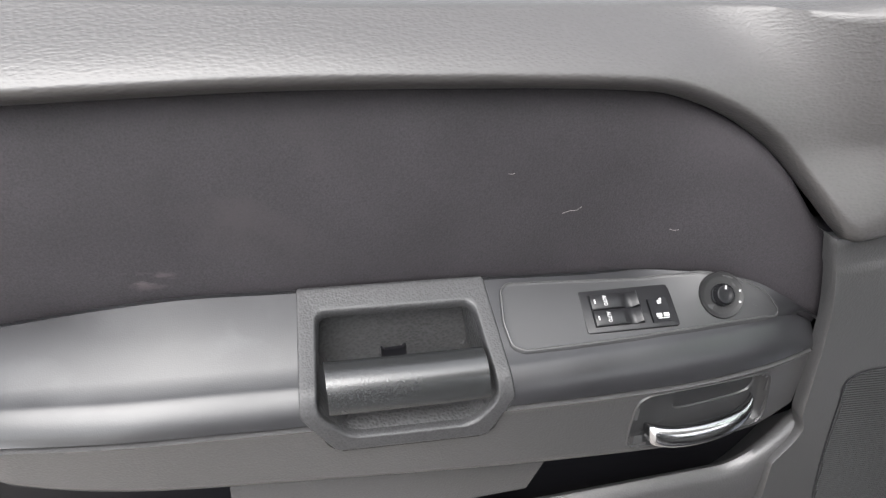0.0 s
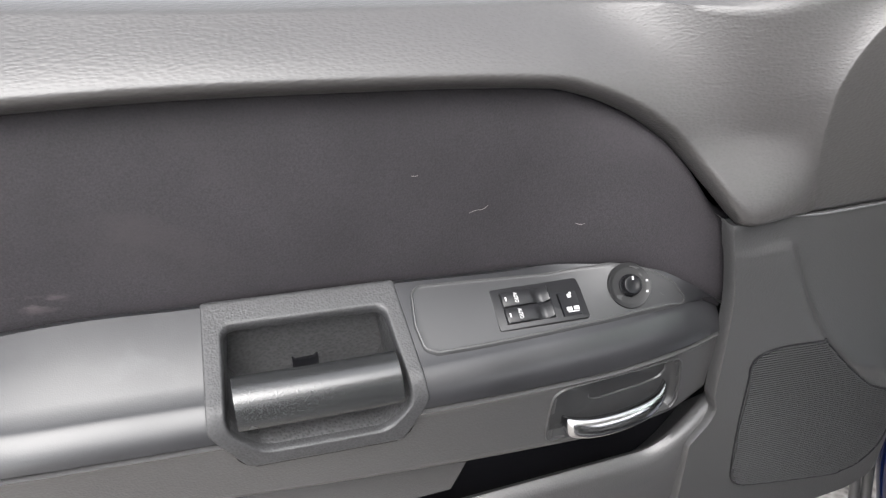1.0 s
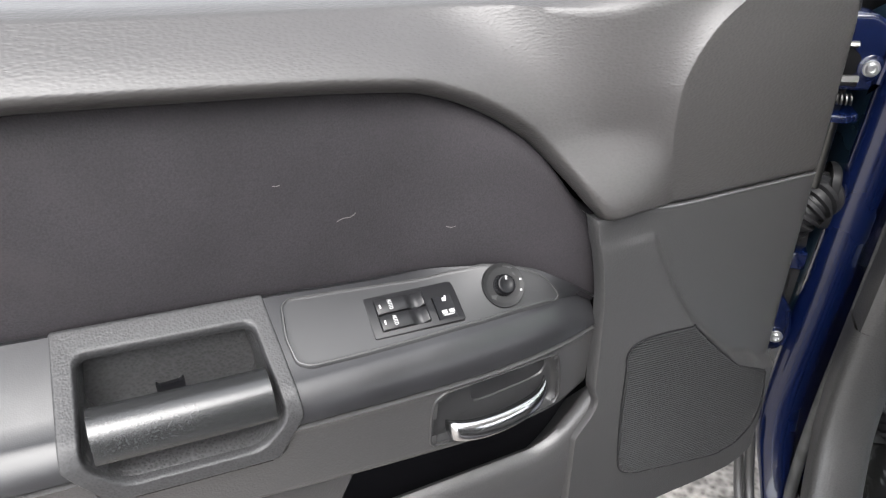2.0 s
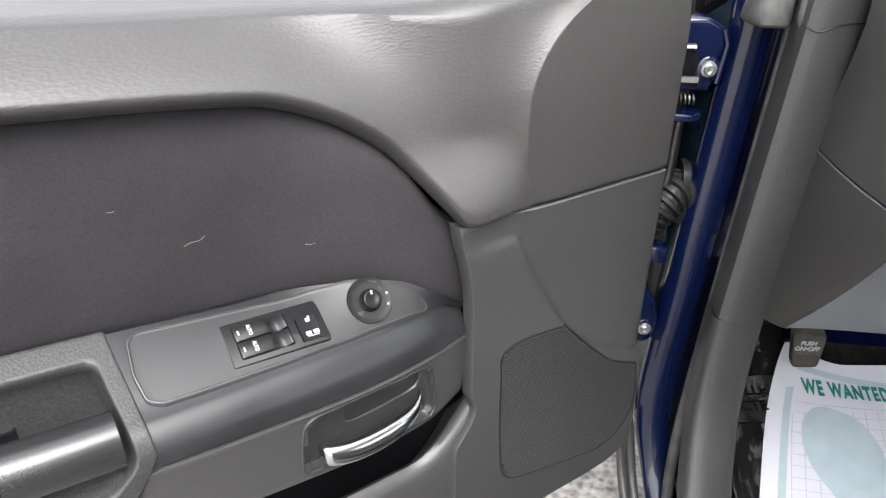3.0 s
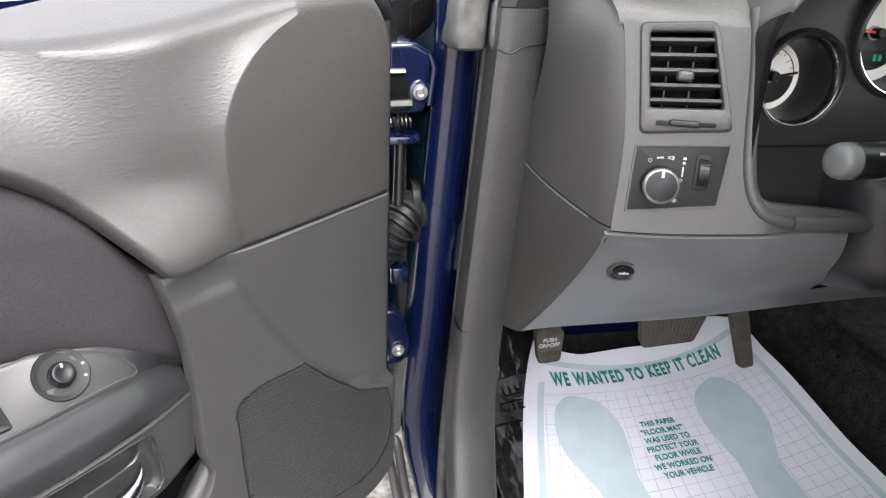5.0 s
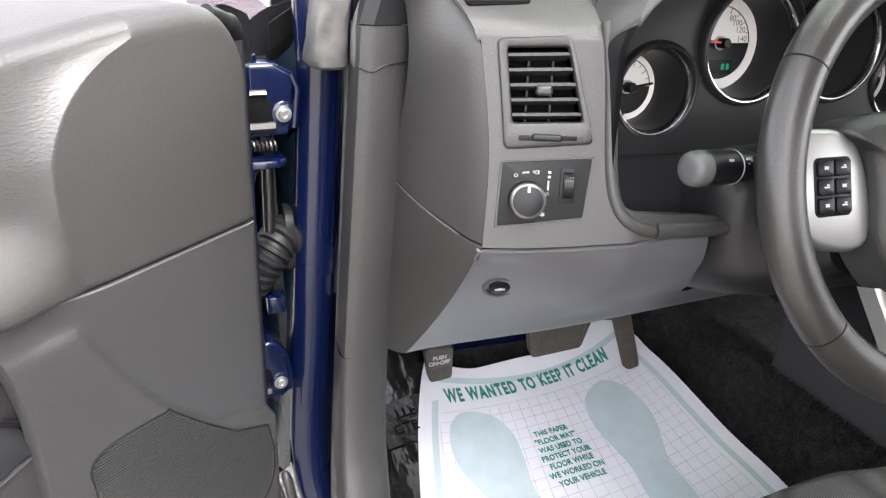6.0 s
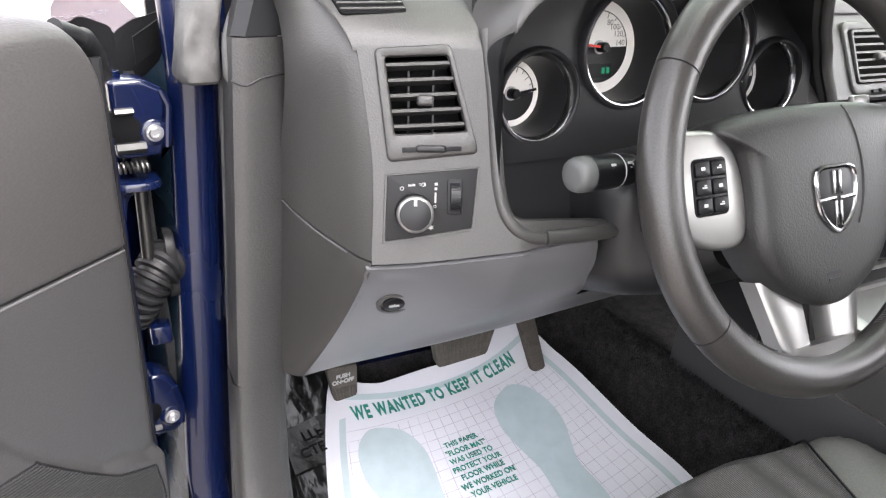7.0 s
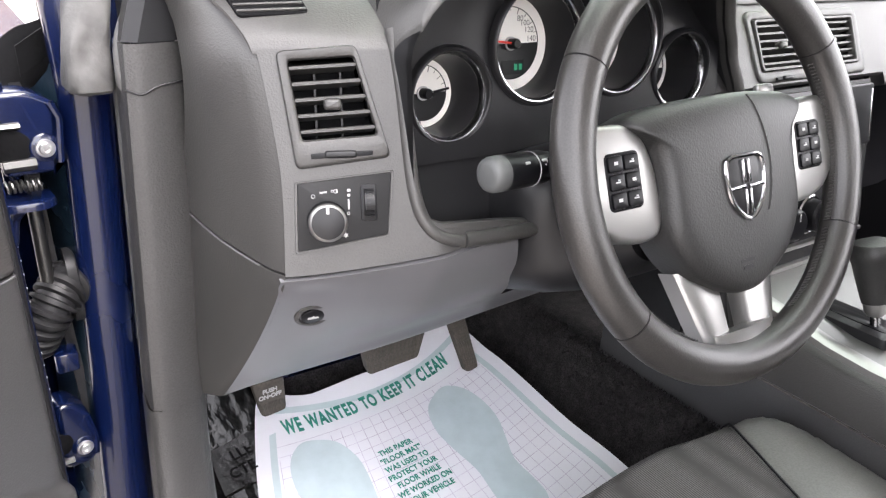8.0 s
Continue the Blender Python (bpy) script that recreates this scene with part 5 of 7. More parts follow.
def gauge(root, n, x, z, r):
    m = basis((x, CLUSTER_Y, z), (1, 0, 0), (0, 0.12, 1))
    ring = part("gauge_ring", turned([(r + 0.0006, 0.0012), (r - 0.0006, 0.0010), (r - 0.0020, -0.0012), (r - 0.0030, -0.0060), (r - 0.0020, -0.0075), (r + 0.0006, -0.0050)], 64, closed=True), CHROME, root, "chrome gauge ring", m)
    part("gauge_tube", sheet([[(q * math.cos(a), q * math.sin(a), h) for a in steps(0, 2 * math.pi, 56)] for q, h in ((r - 0.0024, -0.006), (r - 0.0036, -0.010), (r - 0.0075, -0.0490))]), DARK, ring, "dark gauge tube", m)
    face = part("dial_face", plate([((r - 0.006) * math.cos(a), (r - 0.006) * math.sin(a)) for a in steps(0, 2 * math.pi * 55 / 56, 55)], -0.0510, -0.0470), DIAL, ring, "cream dial face", m)
    q = r * 0.66
    part("dial_centre", plate([(q * math.cos(a), q * math.sin(a)) for a in steps(math.pi, 2 * math.pi, 30)], -0.0475, -0.0462), DARK, ring, "dark lower dial", m)
    part("dial_arc", tube([(q * math.cos(a), q * math.sin(a), -0.0465) for a in steps(0, math.pi, 30)], 0.0005, 5), DARK, ring, "thin scale arc", m)
    for k in range(11):
        a = math.pi * (1.0 - k / 10)
        part("tick", block(-0.00025, 0.00025, q - 0.004 if k % 2 else q - 0.006, q, -0.0469, -0.0462), DIALINK, ring, "", m @ pose(0, 0, 0, 0, 0, math.degrees(a) - 90))
    hub = turned([(0.0052, -0.0470), (0.0050, -0.0360), (0.004, -0.0345), (0.0, -0.0345)], 20)
    part("needle_hub", hub, BLACK, ring, "black needle hub", m)
    part("hub_ring", turned([(0.0068, -0.0470), (0.0068, -0.0452), (0.0052, -0.0452), (0.0052, -0.0470)], 24, closed=True), WHITE, ring, "pale ring round the needle hub", m)
    ang = {0: 8, 1: 172, 2: 200, 3: 185}[n]
    part("needle", block(0.0, r * 0.62, -0.0011, 0.0011, -0.0400, -0.0380), BLACK if n == 0 else RED, ring, "gauge needle", m @ pose(0, 0, 0, 0, 0, ang))
    if n == 1:
        for text, a, q2 in (("80", 62, 0.80), ("100", 46, 0.78), ("120", 28, 0.80), ("140", 8, 0.80)):
            w = r * 0.5
            words("speed_number", text, 0.0080, m @ Matrix.Translation((w * math.cos(radians(a)), w * math.sin(radians(a)), -0.0464)), DIALINK, ring, thick=0.0001, bold=0.0)
        part("display", block(-0.012, 0.016, -0.030, -0.016, -0.0464, -0.0458), BLACK, ring, "dark display", m)
        for x0 in (0.004, 0.010):
            part("display_bar", block(x0, x0 + 0.0035, -0.026, -0.020, -0.0458, -0.0454), GLOW, ring, "green lit digits", m)


NOTCH = [(-0.523, 0.740), (-0.516, 0.712), (-0.508, 0.676), (-0.494, 0.643), (-0.470, 0.622), (-0.44, 0.634), (-0.40, 0.650), (-0.24, 0.665)]


def under(row, cut):
    """A falling line of points, with all that stands above the height cut drawn down onto it."""
    for a, b in zip(row, row[1:]):
        if a.z >= cut > b.z:
            edge = a + (b - a) * ((a.z - cut) / (a.z - b.z))
            return [edge.copy() if p.z >= cut else p for p in row]
    return row


def dashboard():
    root = thing("dashboard", (-0.3, 0.35, 0.5), "grey grained plastic dashboard with round gauges and air vents", "dashboard")
    # end cap facing the door: upper and lower halves with a slanted joint
    def ridge(z):
        if z > 0.712:
            x = lerp([(0.71, -0.728), (0.803, -0.7195), (0.886, -0.7235), (0.91, -0.731), (0.935, -0.748)], z)
            return Vector((x, fas(x, min(z, 0.886)) + 1.1 * max(0, z - 0.886), z))
        t = (0.712 - z) / 0.19
        return Vector((-0.728 - 0.024 * t, 0.1405 + 0.138 * t ** 1.25, z))
    def back(z):
        return Vector((lerp([(0.51, -0.7745), (0.90, -0.757), (0.93, -0.765)], z), lerp([(0.50, 0.322), (0.53, 0.318), (0.73, 0.304), (0.862, 0.272), (0.93, 0.30)], z), z))
    def joint(t):
        return 0.7145 + (0.729 - 0.7145) * t
    for name, z0, z1 in (("end_cap", None, 0.932), ("end_cap_lower", 0.524, None)):
        rows = []
        for k in steps(0, 1, 20):
            row = []
            for j in range(13):
                t = j / 12
                lo = joint(t) + 0.0010 if z0 is None else z0
                hi = z1 if z1 else joint(t) - 0.0010
                z = lo + (hi - lo) * k
                a, b = ridge(z), back(z)
                p = a + (b - a) * t
                bow = 0.006 * math.sin(math.pi * t)
                edge = 0.0035 * (1 - smooth(t / 0.05))
                row.append(p + Vector((-bow + edge, -bow * 0.4, 0)))
            rows.append(row)
        rows = [[p + Vector((0.012, 0.004, 0)) for p in rows[0]]] + rows + [[p + Vector((0.012, 0.004, 0)) for p in rows[-1]]]
        part(name, sheet(rows), DASH, root, "grained grey dashboard end cap")
    edge = []
    for j in range(2, 13):
        t = j / 12
        a, b = ridge(joint(t)), back(joint(t))
        edge.append(a + (b - a) * t + Vector((-0.006 * math.sin(math.pi * t) - 0.0002, -0.0024 * math.sin(math.pi * t), -0.0016)))
    part("cap_edge", tube(edge, 0.0009, 6), SMOOTH, root, "pale edge of the lower cap")
    # fascia round vent and lamp switch, with a rounded right-hand edge into the instrument recess
    bm, grid, n = bmesh.new(), {}, 34
    for i, v in enumerate(steps(0, 1, 44)):
        row = []
        for j in range(n + 1):
            z = 0.7135 + (0.888 - 0.7135) * v
            left = ridge(z)
            right = lerp([(0.70, -0.50), (0.722, -0.505), (0.734, -0.560), (0.742, -0.598), (0.755, -0.613), (0.775, -0.6175), (0.80, -0.6185), (0.86, -0.619), (0.90, -0.612)], z)
            x = left.x + 0.0032 + (right - 0.006 - left.x - 0.0032) * j / n
            z = seam_z(x) + (0.888 - seam_z(x)) * v
            row.append(Vector((x, fas(x, z), z)))
        sink = 0.045 * smooth((0.775 - z) / 0.035)
        row += [Vector((right - 0.003, fas(right, z) + 0.0012, z)), Vector((right, fas(right, z) + 0.005, z)), Vector((right + 0.002, CLUSTER_Y - 0.004, z - sink)), Vector((right + 0.003, CLUSTER_Y + 0.02, z - sink))]
        for j, p in enumerate(row):
            grid[i, j] = bm.verts.new(p)
    for j in range(n + 5):
        grid[-1, j] = bm.verts.new(grid[0, j].co + Vector((0, 0.010, -0.0012)))
    mouth = [(-0.7010, 0.8825), (-0.6500, 0.8855), (-0.6390, 0.8225), (-0.6985, 0.819)]
    for i in range(-1, 44):
        for j in range(n + 4):
            q = (grid[i, j], grid[i, j + 1], grid[i + 1, j + 1], grid[i + 1, j])
            mid = sum((v.co for v in q), Vector()) / 4
            if not inside(mouth, mid.x, mid.z):
                bm.faces.new(q)
    part("fascia", bm, DASH, root, "grained grey fascia")
    # top pad rising to the windscreen
    rows = []
    for k in range(25):
        row = []
        for i in range(91):
            s = i / 90
            x = -0.7235 + (0.72 + 0.7235) * (0.35 * s + 0.65 * s * s)
            if x < -0.6215:
                y0, z0 = fas(x, 0.888), 0.888
            elif x < -0.252:
                y0, z0 = 0.114, lerp(ARCH[:7] + [(-0.262, 0.945), (-0.252, 0.934)], x)
            else:
                y0, z0 = 0.116 + 0.088 * smooth((x + 0.252) / 0.10), 0.934 - 0.022 * smooth((x + 0.252) / 0.08)
            line = spline([(y0, z0, 0), (y0 + 0.012, z0 + 0.016, 0), (y0 + 0.05, max(0.928, z0 + 0.014), 0), (y0 + 0.13, max(0.952, z0 + 0.012), 0), (0.45, 0.975, 0), (0.62, 0.975, 0), (0.80, 0.96, 0)], 4)
            p = line[k]
            shift = (ridge(min(p.y, 0.935)).x + 0.7235) * (1 - smooth(s / 0.12))
            row.append((x + shift, p.x, p.y - 0.02 * smooth((-0.70 - x) / 0.03) * smooth((p.x - 0.26) / 0.15)))
        rows.append(row)
    part("top_pad", sheet(rows, depth=(0, 0.0, -0.0025)), DASH, root, "soft grained dashboard top")
    # side demister grille in the pad's corner
    m = basis((-0.699, 0.210, 0.9195), (1, -0.22, 0.03), (-0.1, 0.79, 0.60)) @ Matrix.Translation((0, 0, 0.0015))
    grill = part("demister_grille", plate(corners([(-0.026, -0.013), (0.030, -0.013), (0.020, 0.030), (-0.040, 0.030)], 0.004), -0.004, 0.0012, 0.0008), VOID, root, "black side demister grille", m)
    for j in range(6):
        y = -0.0095 + 0.0066 * j
        part("slat", block(-0.0265 - 0.0021 * j, 0.0275 - 0.0016 * j, y, y + 0.0022, 0.0004, 0.0030, 0.0008), DASH, grill, "", m)
    # vent
    x0, z0 = -0.674, 0.850
    dash_vent(root, on_fascia(x0, z0), local(x0, z0, [(-0.7075, 0.888), (-0.6485, 0.893), (-0.632, 0.806), (-0.7045, 0.798)]), local(x0, z0, [(-0.6995, 0.881), (-0.651, 0.884), (-0.6405, 0.824), (-0.697, 0.8205)]), 5, local(x0, z0, [(-0.671, 0.848)])[0])
    t = on_fascia(-0.670, 0.8095, 0.0045)
    part("vent_slider_slot", plate(corners([(-0.024, -0.0035), (0.026, -0.0015), (0.026, 0.0025), (-0.024, 0.0010)], 0.001), -0.001, 0.0006, 0.0003), BLACK, root, "black slot", t)
    part("vent_slider", plate(rounded(0.026, 0.006, 0.0028), 0.0, 0.004, 0.002, 3), DARK, root, "dark vent slider", t)
    light_panel(root)
    # knee panel, sweeping down and forward
    rows = []
    for x in steps(-0.7275, -0.53, 20) + steps(-0.524, -0.44, 24) + steps(-0.43, -0.24, 14):
        top = Vector((x, fas(min(x, -0.60), seam_z(x)) - 0.05 * max(0, x + 0.60), seam_z(x) - 0.0015))
        rise = 0.03 * smooth((x + 0.60) / 0.35)
        mid = [Vector((x, top.y + 0.012, 0.69)), Vector((x, top.y + 0.045, 0.64 + rise)), Vector((x, 0.225, 0.575 + rise * 0.6)), Vector((x, 0.262, 0.538 + rise * 0.5)), Vector((x, 0.285, 0.527 + rise * 0.45)), Vector((x, 0.32, 0.532 + rise * 0.4))]
        row = [top + Vector((0, 0.004, -0.001)), top + Vector((0, 0.0005, -0.003))] + spline([top + Vector((0, 0.001, -0.004))] + mid, 4)
        hug = 1 - smooth((x + 0.7275) / 0.05)
        if x > -0.522:
            row = under(row, lerp(NOTCH, x))
        rows.append([p + Vector(((ridge(max(p.z, 0.524)).x + 0.7275) * hug, (ridge(max(p.z, 0.524)).y - p.y) * hug if p.z < 0.70 and p.y < 0.29 else 0.0, 0)) for p in row])
    part("knee_panel", sheet(rows), SMOOTH, root, "smooth grey knee panel")
    m = basis((-0.694, 0.1625, 0.659), (1, -0.25, 0.05), (0, -0.5, 0.86))
    cup = part("release_cup", turned([(0.0165, -0.004), (0.0165, 0.0006), (0.0150, 0.0014), (0.0128, 0.0010), (0.0118, -0.002), (0.0, -0.002)], 32), DASH, root, "dished release cup", m)
    part("release_button", turned([(0.0105, -0.002), (0.0105, 0.0012), (0.0095, 0.002), (0.0, 0.0022)], 28), BLACK, cup, "black luggage release button", m)
    part("button_mark", plate([(-0.005, -0.001), (-0.002, -0.0018), (0.005, -0.0012), (0.0045, 0.0006), (0.0015, 0.0008), (0.0005, 0.003), (-0.001, 0.0012), (-0.0045, 0.001)], 0.0020, 0.0028), WHITE, cup, "white car symbol", m)
    # instrument recess: face plate with openings, lower slope, side walls and hood
    bm = bmesh.new()
    zs, xs = steps(0.785, 0.965, 60), steps(-0.622, -0.185, 130)
    grid = {}
    for i, z in enumerate(zs):
        for j, x in enumerate(xs):
            grid[i, j] = bm.verts.new((x, CLUSTER_Y + 0.12 * (z - 0.85), z))
    for i in range(60):
        for j in range(130):
            cx, cz = (xs[j] + xs[j + 1]) / 2, (zs[i] + zs[i + 1]) / 2
            if all(math.hypot(cx - g[0], cz - g[1]) > g[2] - 0.001 for g in GAUGES):
                bm.faces.new((grid[i, j], grid[i, j + 1], grid[i + 1, j + 1], grid[i + 1, j]))
    bmesh.ops.delete(bm, geom=[v for v in bm.verts if not v.link_faces], context="VERTS")
    part("cluster_plate", bm, DARK, root, "dark instrument cluster plate")
    for n, (x, z, r) in enumerate(GAUGES):
        gauge(root, n, x, z, r)
    for x, z, r in GAUGES:
        part("gauge_cowl", sheet([[(x + q * math.cos(a), CLUSTER_Y + h, z + q * math.sin(a)) for a in steps(0, 2 * math.pi, 56)] for q, h in ((r + 0.0004, 0.002), (r + 0.0004, -0.0028), (r + 0.0010, -0.0048), (r + 0.0026, -0.0058), (r + 0.0044, -0.0046), (r + 0.0056, -0.001), (r + 0.0060, 0.003))]), DARK, root, "dark gauge surround")
    rows = []
    for x in steps(-0.617, -0.20, 24):
        rows.append(spline([(x, CLUSTER_Y - 0.002, 0.797), (x, CLUSTER_Y - 0.007, 0.776), (x, CLUSTER_Y - 0.012, 0.756), (x, CLUSTER_Y - 0.019, 0.738), (x, CLUSTER_Y - 0.024, 0.716)], 4))
    part("cluster_apron", sheet(rows), DARK, root, "smooth dark panel under the gauges")
    path = [(-0.6185, 0.165, 0.905), (-0.6175, 0.155, 0.885), (-0.6165, 0.142, 0.85), (-0.6170, 0.130, 0.81), (-0.6165, 0.1215, 0.78), (-0.613, 0.1155, 0.758), (-0.605, 0.1105, 0.7435), (-0.593, 0.1065, 0.7355), (-0.578, 0.1045, 0.7315)]
    path = [(x, fas(x, z) + 0.0025, z) for x, y, z in path]
    part("recess_lip", tube(spline(path, 5), 0.0060, 12), DASH, root, "rounded fascia edge")
    part("column_collar", tube([(x, fas(x, z) + 0.002, z) for x, z in ((-0.5765, 0.7325), (-0.545, 0.7310), (-0.50, 0.7310))], 0.0075, 12), DASH, root, "grey column surround")
    line = spline([(-0.6165, 0, 0.765), (-0.6190, 0, 0.80), (-0.6205, 0, 0.86)] + [(a, 0, b - 0.001) for a, b in ARCH[:7]], 5)
    rake = lambda p: 0.038 * smooth((0.945 - p.z) / 0.09) if p.x > -0.30 else 0.0
    line += spline([(-0.28, 0, 0.955), (-0.262, 0, 0.944), (-0.250, 0, 0.924), (-0.226, 0, 0.90), (-0.194, 0, 0.873), (-0.177, 0, 0.845), (-0.161, 0, 0.820), (-0.148, 0, 0.79), (-0.142, 0, 0.755)], 5)[1:]
    part("cluster_hood", sheet([[(p.x, y + rake(p), p.z) for p in line] for y in (0.125, 0.116, 0.122, 0.20)]), DARK, root, "dark instrument hood lining")
    far = [p for p in line if p.x > -0.258]
    rows = [[(p.x + dx, y + rake(p), p.z + 0.25 * dx) for p in far] for y, dx in ((0.126, -0.001), (0.1155, 0.0005), (0.1125, 0.004), (0.1115, 0.009), (0.1135, 0.014), (0.122, 0.018), (0.14, 0.022), (0.20, 0.030))]
    part("hood_side", sheet(rows), DASH, root, "grey rolled side of the instrument hood")
    rows = [[(x, y, z) for x in steps(0.184, 0.72, 20)] for y, z in spline([(0.232, 0.930), (0.2077, 0.91), (0.186, 0.865), (0.1660, 0.822), (0.158, 0.806), (0.160, 0.797), (0.20, 0.792), (0.30, 0.79)], 4)]
    part("passenger_fascia", sheet(rows), DASH, root, "grained grey passenger side of the dashboard")
    # added black sheet, stands for the shade behind the dashboard
    part("behind_dash_shade", sheet([[(x, 0.335 + 0.02 * math.sin(9 * x), z) for x in steps(-0.73, 0.72, 12)] for z in steps(0.54, 0.95, 6)], depth=(0, 0.01, 0)), BLACK, root, "black sheet for the shade behind the dashboard")
    return root


dash = dashboard()


def column():
    root = thing("steering_column", (-0.40, 0.08, 0.72), "dark grey plastic steering column shroud", "steering column")
    rows = []
    axis = Vector((0, -math.cos(radians(20.5)), math.sin(radians(20.5))))
    for t, w, h in ((-0.24, 0.150, 0.070), (-0.13, 0.146, 0.072), (-0.10, 0.140, 0.070), (-0.085, 0.125, 0.064), (-0.060, 0.072, 0.054), (-0.048, 0.064, 0.050)):
        c = Vector((-0.37, 0.0, 0.768)) + axis * t
        rows.append([c + Vector((w * math.copysign(abs(math.cos(a)) ** 0.4, math.cos(a)), 0.3 * h * math.sin(a), h * math.copysign(abs(math.sin(a)) ** 0.5, math.sin(a)))) for a in steps(0, 2 * math.pi * 39 / 40, 39)])
    part("shroud", sheet(rows, closed=True, caps=True), DARK, root)
    # near-black sheet added for the dark hollow under the column
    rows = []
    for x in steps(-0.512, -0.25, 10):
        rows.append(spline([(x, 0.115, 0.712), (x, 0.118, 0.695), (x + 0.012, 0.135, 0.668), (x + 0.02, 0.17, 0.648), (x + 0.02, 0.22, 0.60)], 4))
    part("under_column_shade", sheet(rows, depth=(0.0, 0.006, 0.004)), VOID, root, "black sheet for the shade under the column")
    part("tilt_lever", tube(spline([(-0.500, 0.105, 0.694), (-0.49, 0.098, 0.690), (-0.455, 0.090, 0.686)], 4), [0.004, 0.005, 0.006, 0.007, 0.007, 0.007, 0.006, 0.005, 0.003], 10, flat=0.5), SMOOTH, root, "grey tilt lever")
    part("column_bolt", block(-0.478, -0.462, 0.10, 0.112, 0.694, 0.704, 0.002), DIAL, root, "pale plastic clip")
    return root


column()


INKTIP = mat("grey_stalk_tip", (0.055, 0.057, 0.057), 0.5, grain=600, bump=0.2)


def stalk():
    root = thing("indicator_stalk", (-0.54, 0.07, 0.80), "black and grey indicator stalk on the column", "stalk")
    a, b = Vector((-0.586, 0.060, 0.803)), Vector((-0.455, 0.078, 0.795))
    pts = [a + (b - a) * t for t in (0.0, 0.006, 0.020, 0.045, 0.080, 0.115)]
    part("tip", tube(pts, [0.0075, 0.0112, 0.0136, 0.0147, 0.0150, 0.0150], 24), INKTIP, root, "pale grey stalk tip")
    pts = [a + (b - a) * t for t in (0.115, 0.30, 0.46, 0.53, 0.58, 1.0)]
    part("barrel", tube(pts, [0.0149, 0.0148, 0.0142, 0.0125, 0.0092, 0.009], 24), BLACK, root, "black stalk barrel")
    d = (b - a).normalized()
    part("barrel_ring", tube([a + (b - a) * 0.36, a + (b - a) * 0.368], 0.0149, 24), WHITE, root, "thin white ring")
    for t, s in ((0.25, -0.004), (0.27, 0.003), (0.42, -0.004), (0.42, 0.004), (0.46, 0.001)):
        p = a + (b - a) * t + Vector((0, -0.0120, 0.0080 + s * 0.5))
        part("symbol", block(p.x - 0.002, p.x + 0.002, p.y - 0.001, p.y + 0.001, p.z - 0.0008, p.z + 0.0008), WHITE, root, "white symbol")


stalk()

# ---------------------------------------------------------------- steering wheel
WHEEL_AT = Vector((-0.37, 0.0, 0.80))
TILT = radians(20.5)
WHEEL = basis(WHEEL_AT, (1, 0, 0), (0, math.sin(TILT), math.cos(TILT)))


def rim_point(a, r=0.1755, h=0.0):
    return (r * math.cos(a), r * math.sin(a), h)


def torus_arc(a0, a1, r, thick, deep, n=40, sides=20, swell=0.0):
    rows = []
    for a in steps(a0, a1, n):
        rows.append([((r + thick * math.cos(b)) * math.cos(a), (r + thick * math.cos(b)) * math.sin(a), deep * math.sin(b)) for b in steps(0, 2 * math.pi * (sides - 1) / sides, sides - 1)])
    return sheet(rows, closed=True, caps=True)


def airbag_outline():
    half = [(0.0, 0.060), (0.045, 0.0595), (0.087, 0.0560), (0.109, 0.0500), (0.1130, 0.0440), (0.104, 0.0370), (0.0925, 0.027), (0.0875, 0.010), (0.0860, -0.015), (0.0865, -0.040), (0.081, -0.061), (0.062, -0.087), (0.036, -0.104), (0.015, -0.113)]
    return half + [(0.0, -0.1145)] + [(-x, y) for x, y in reversed(half[1:])]


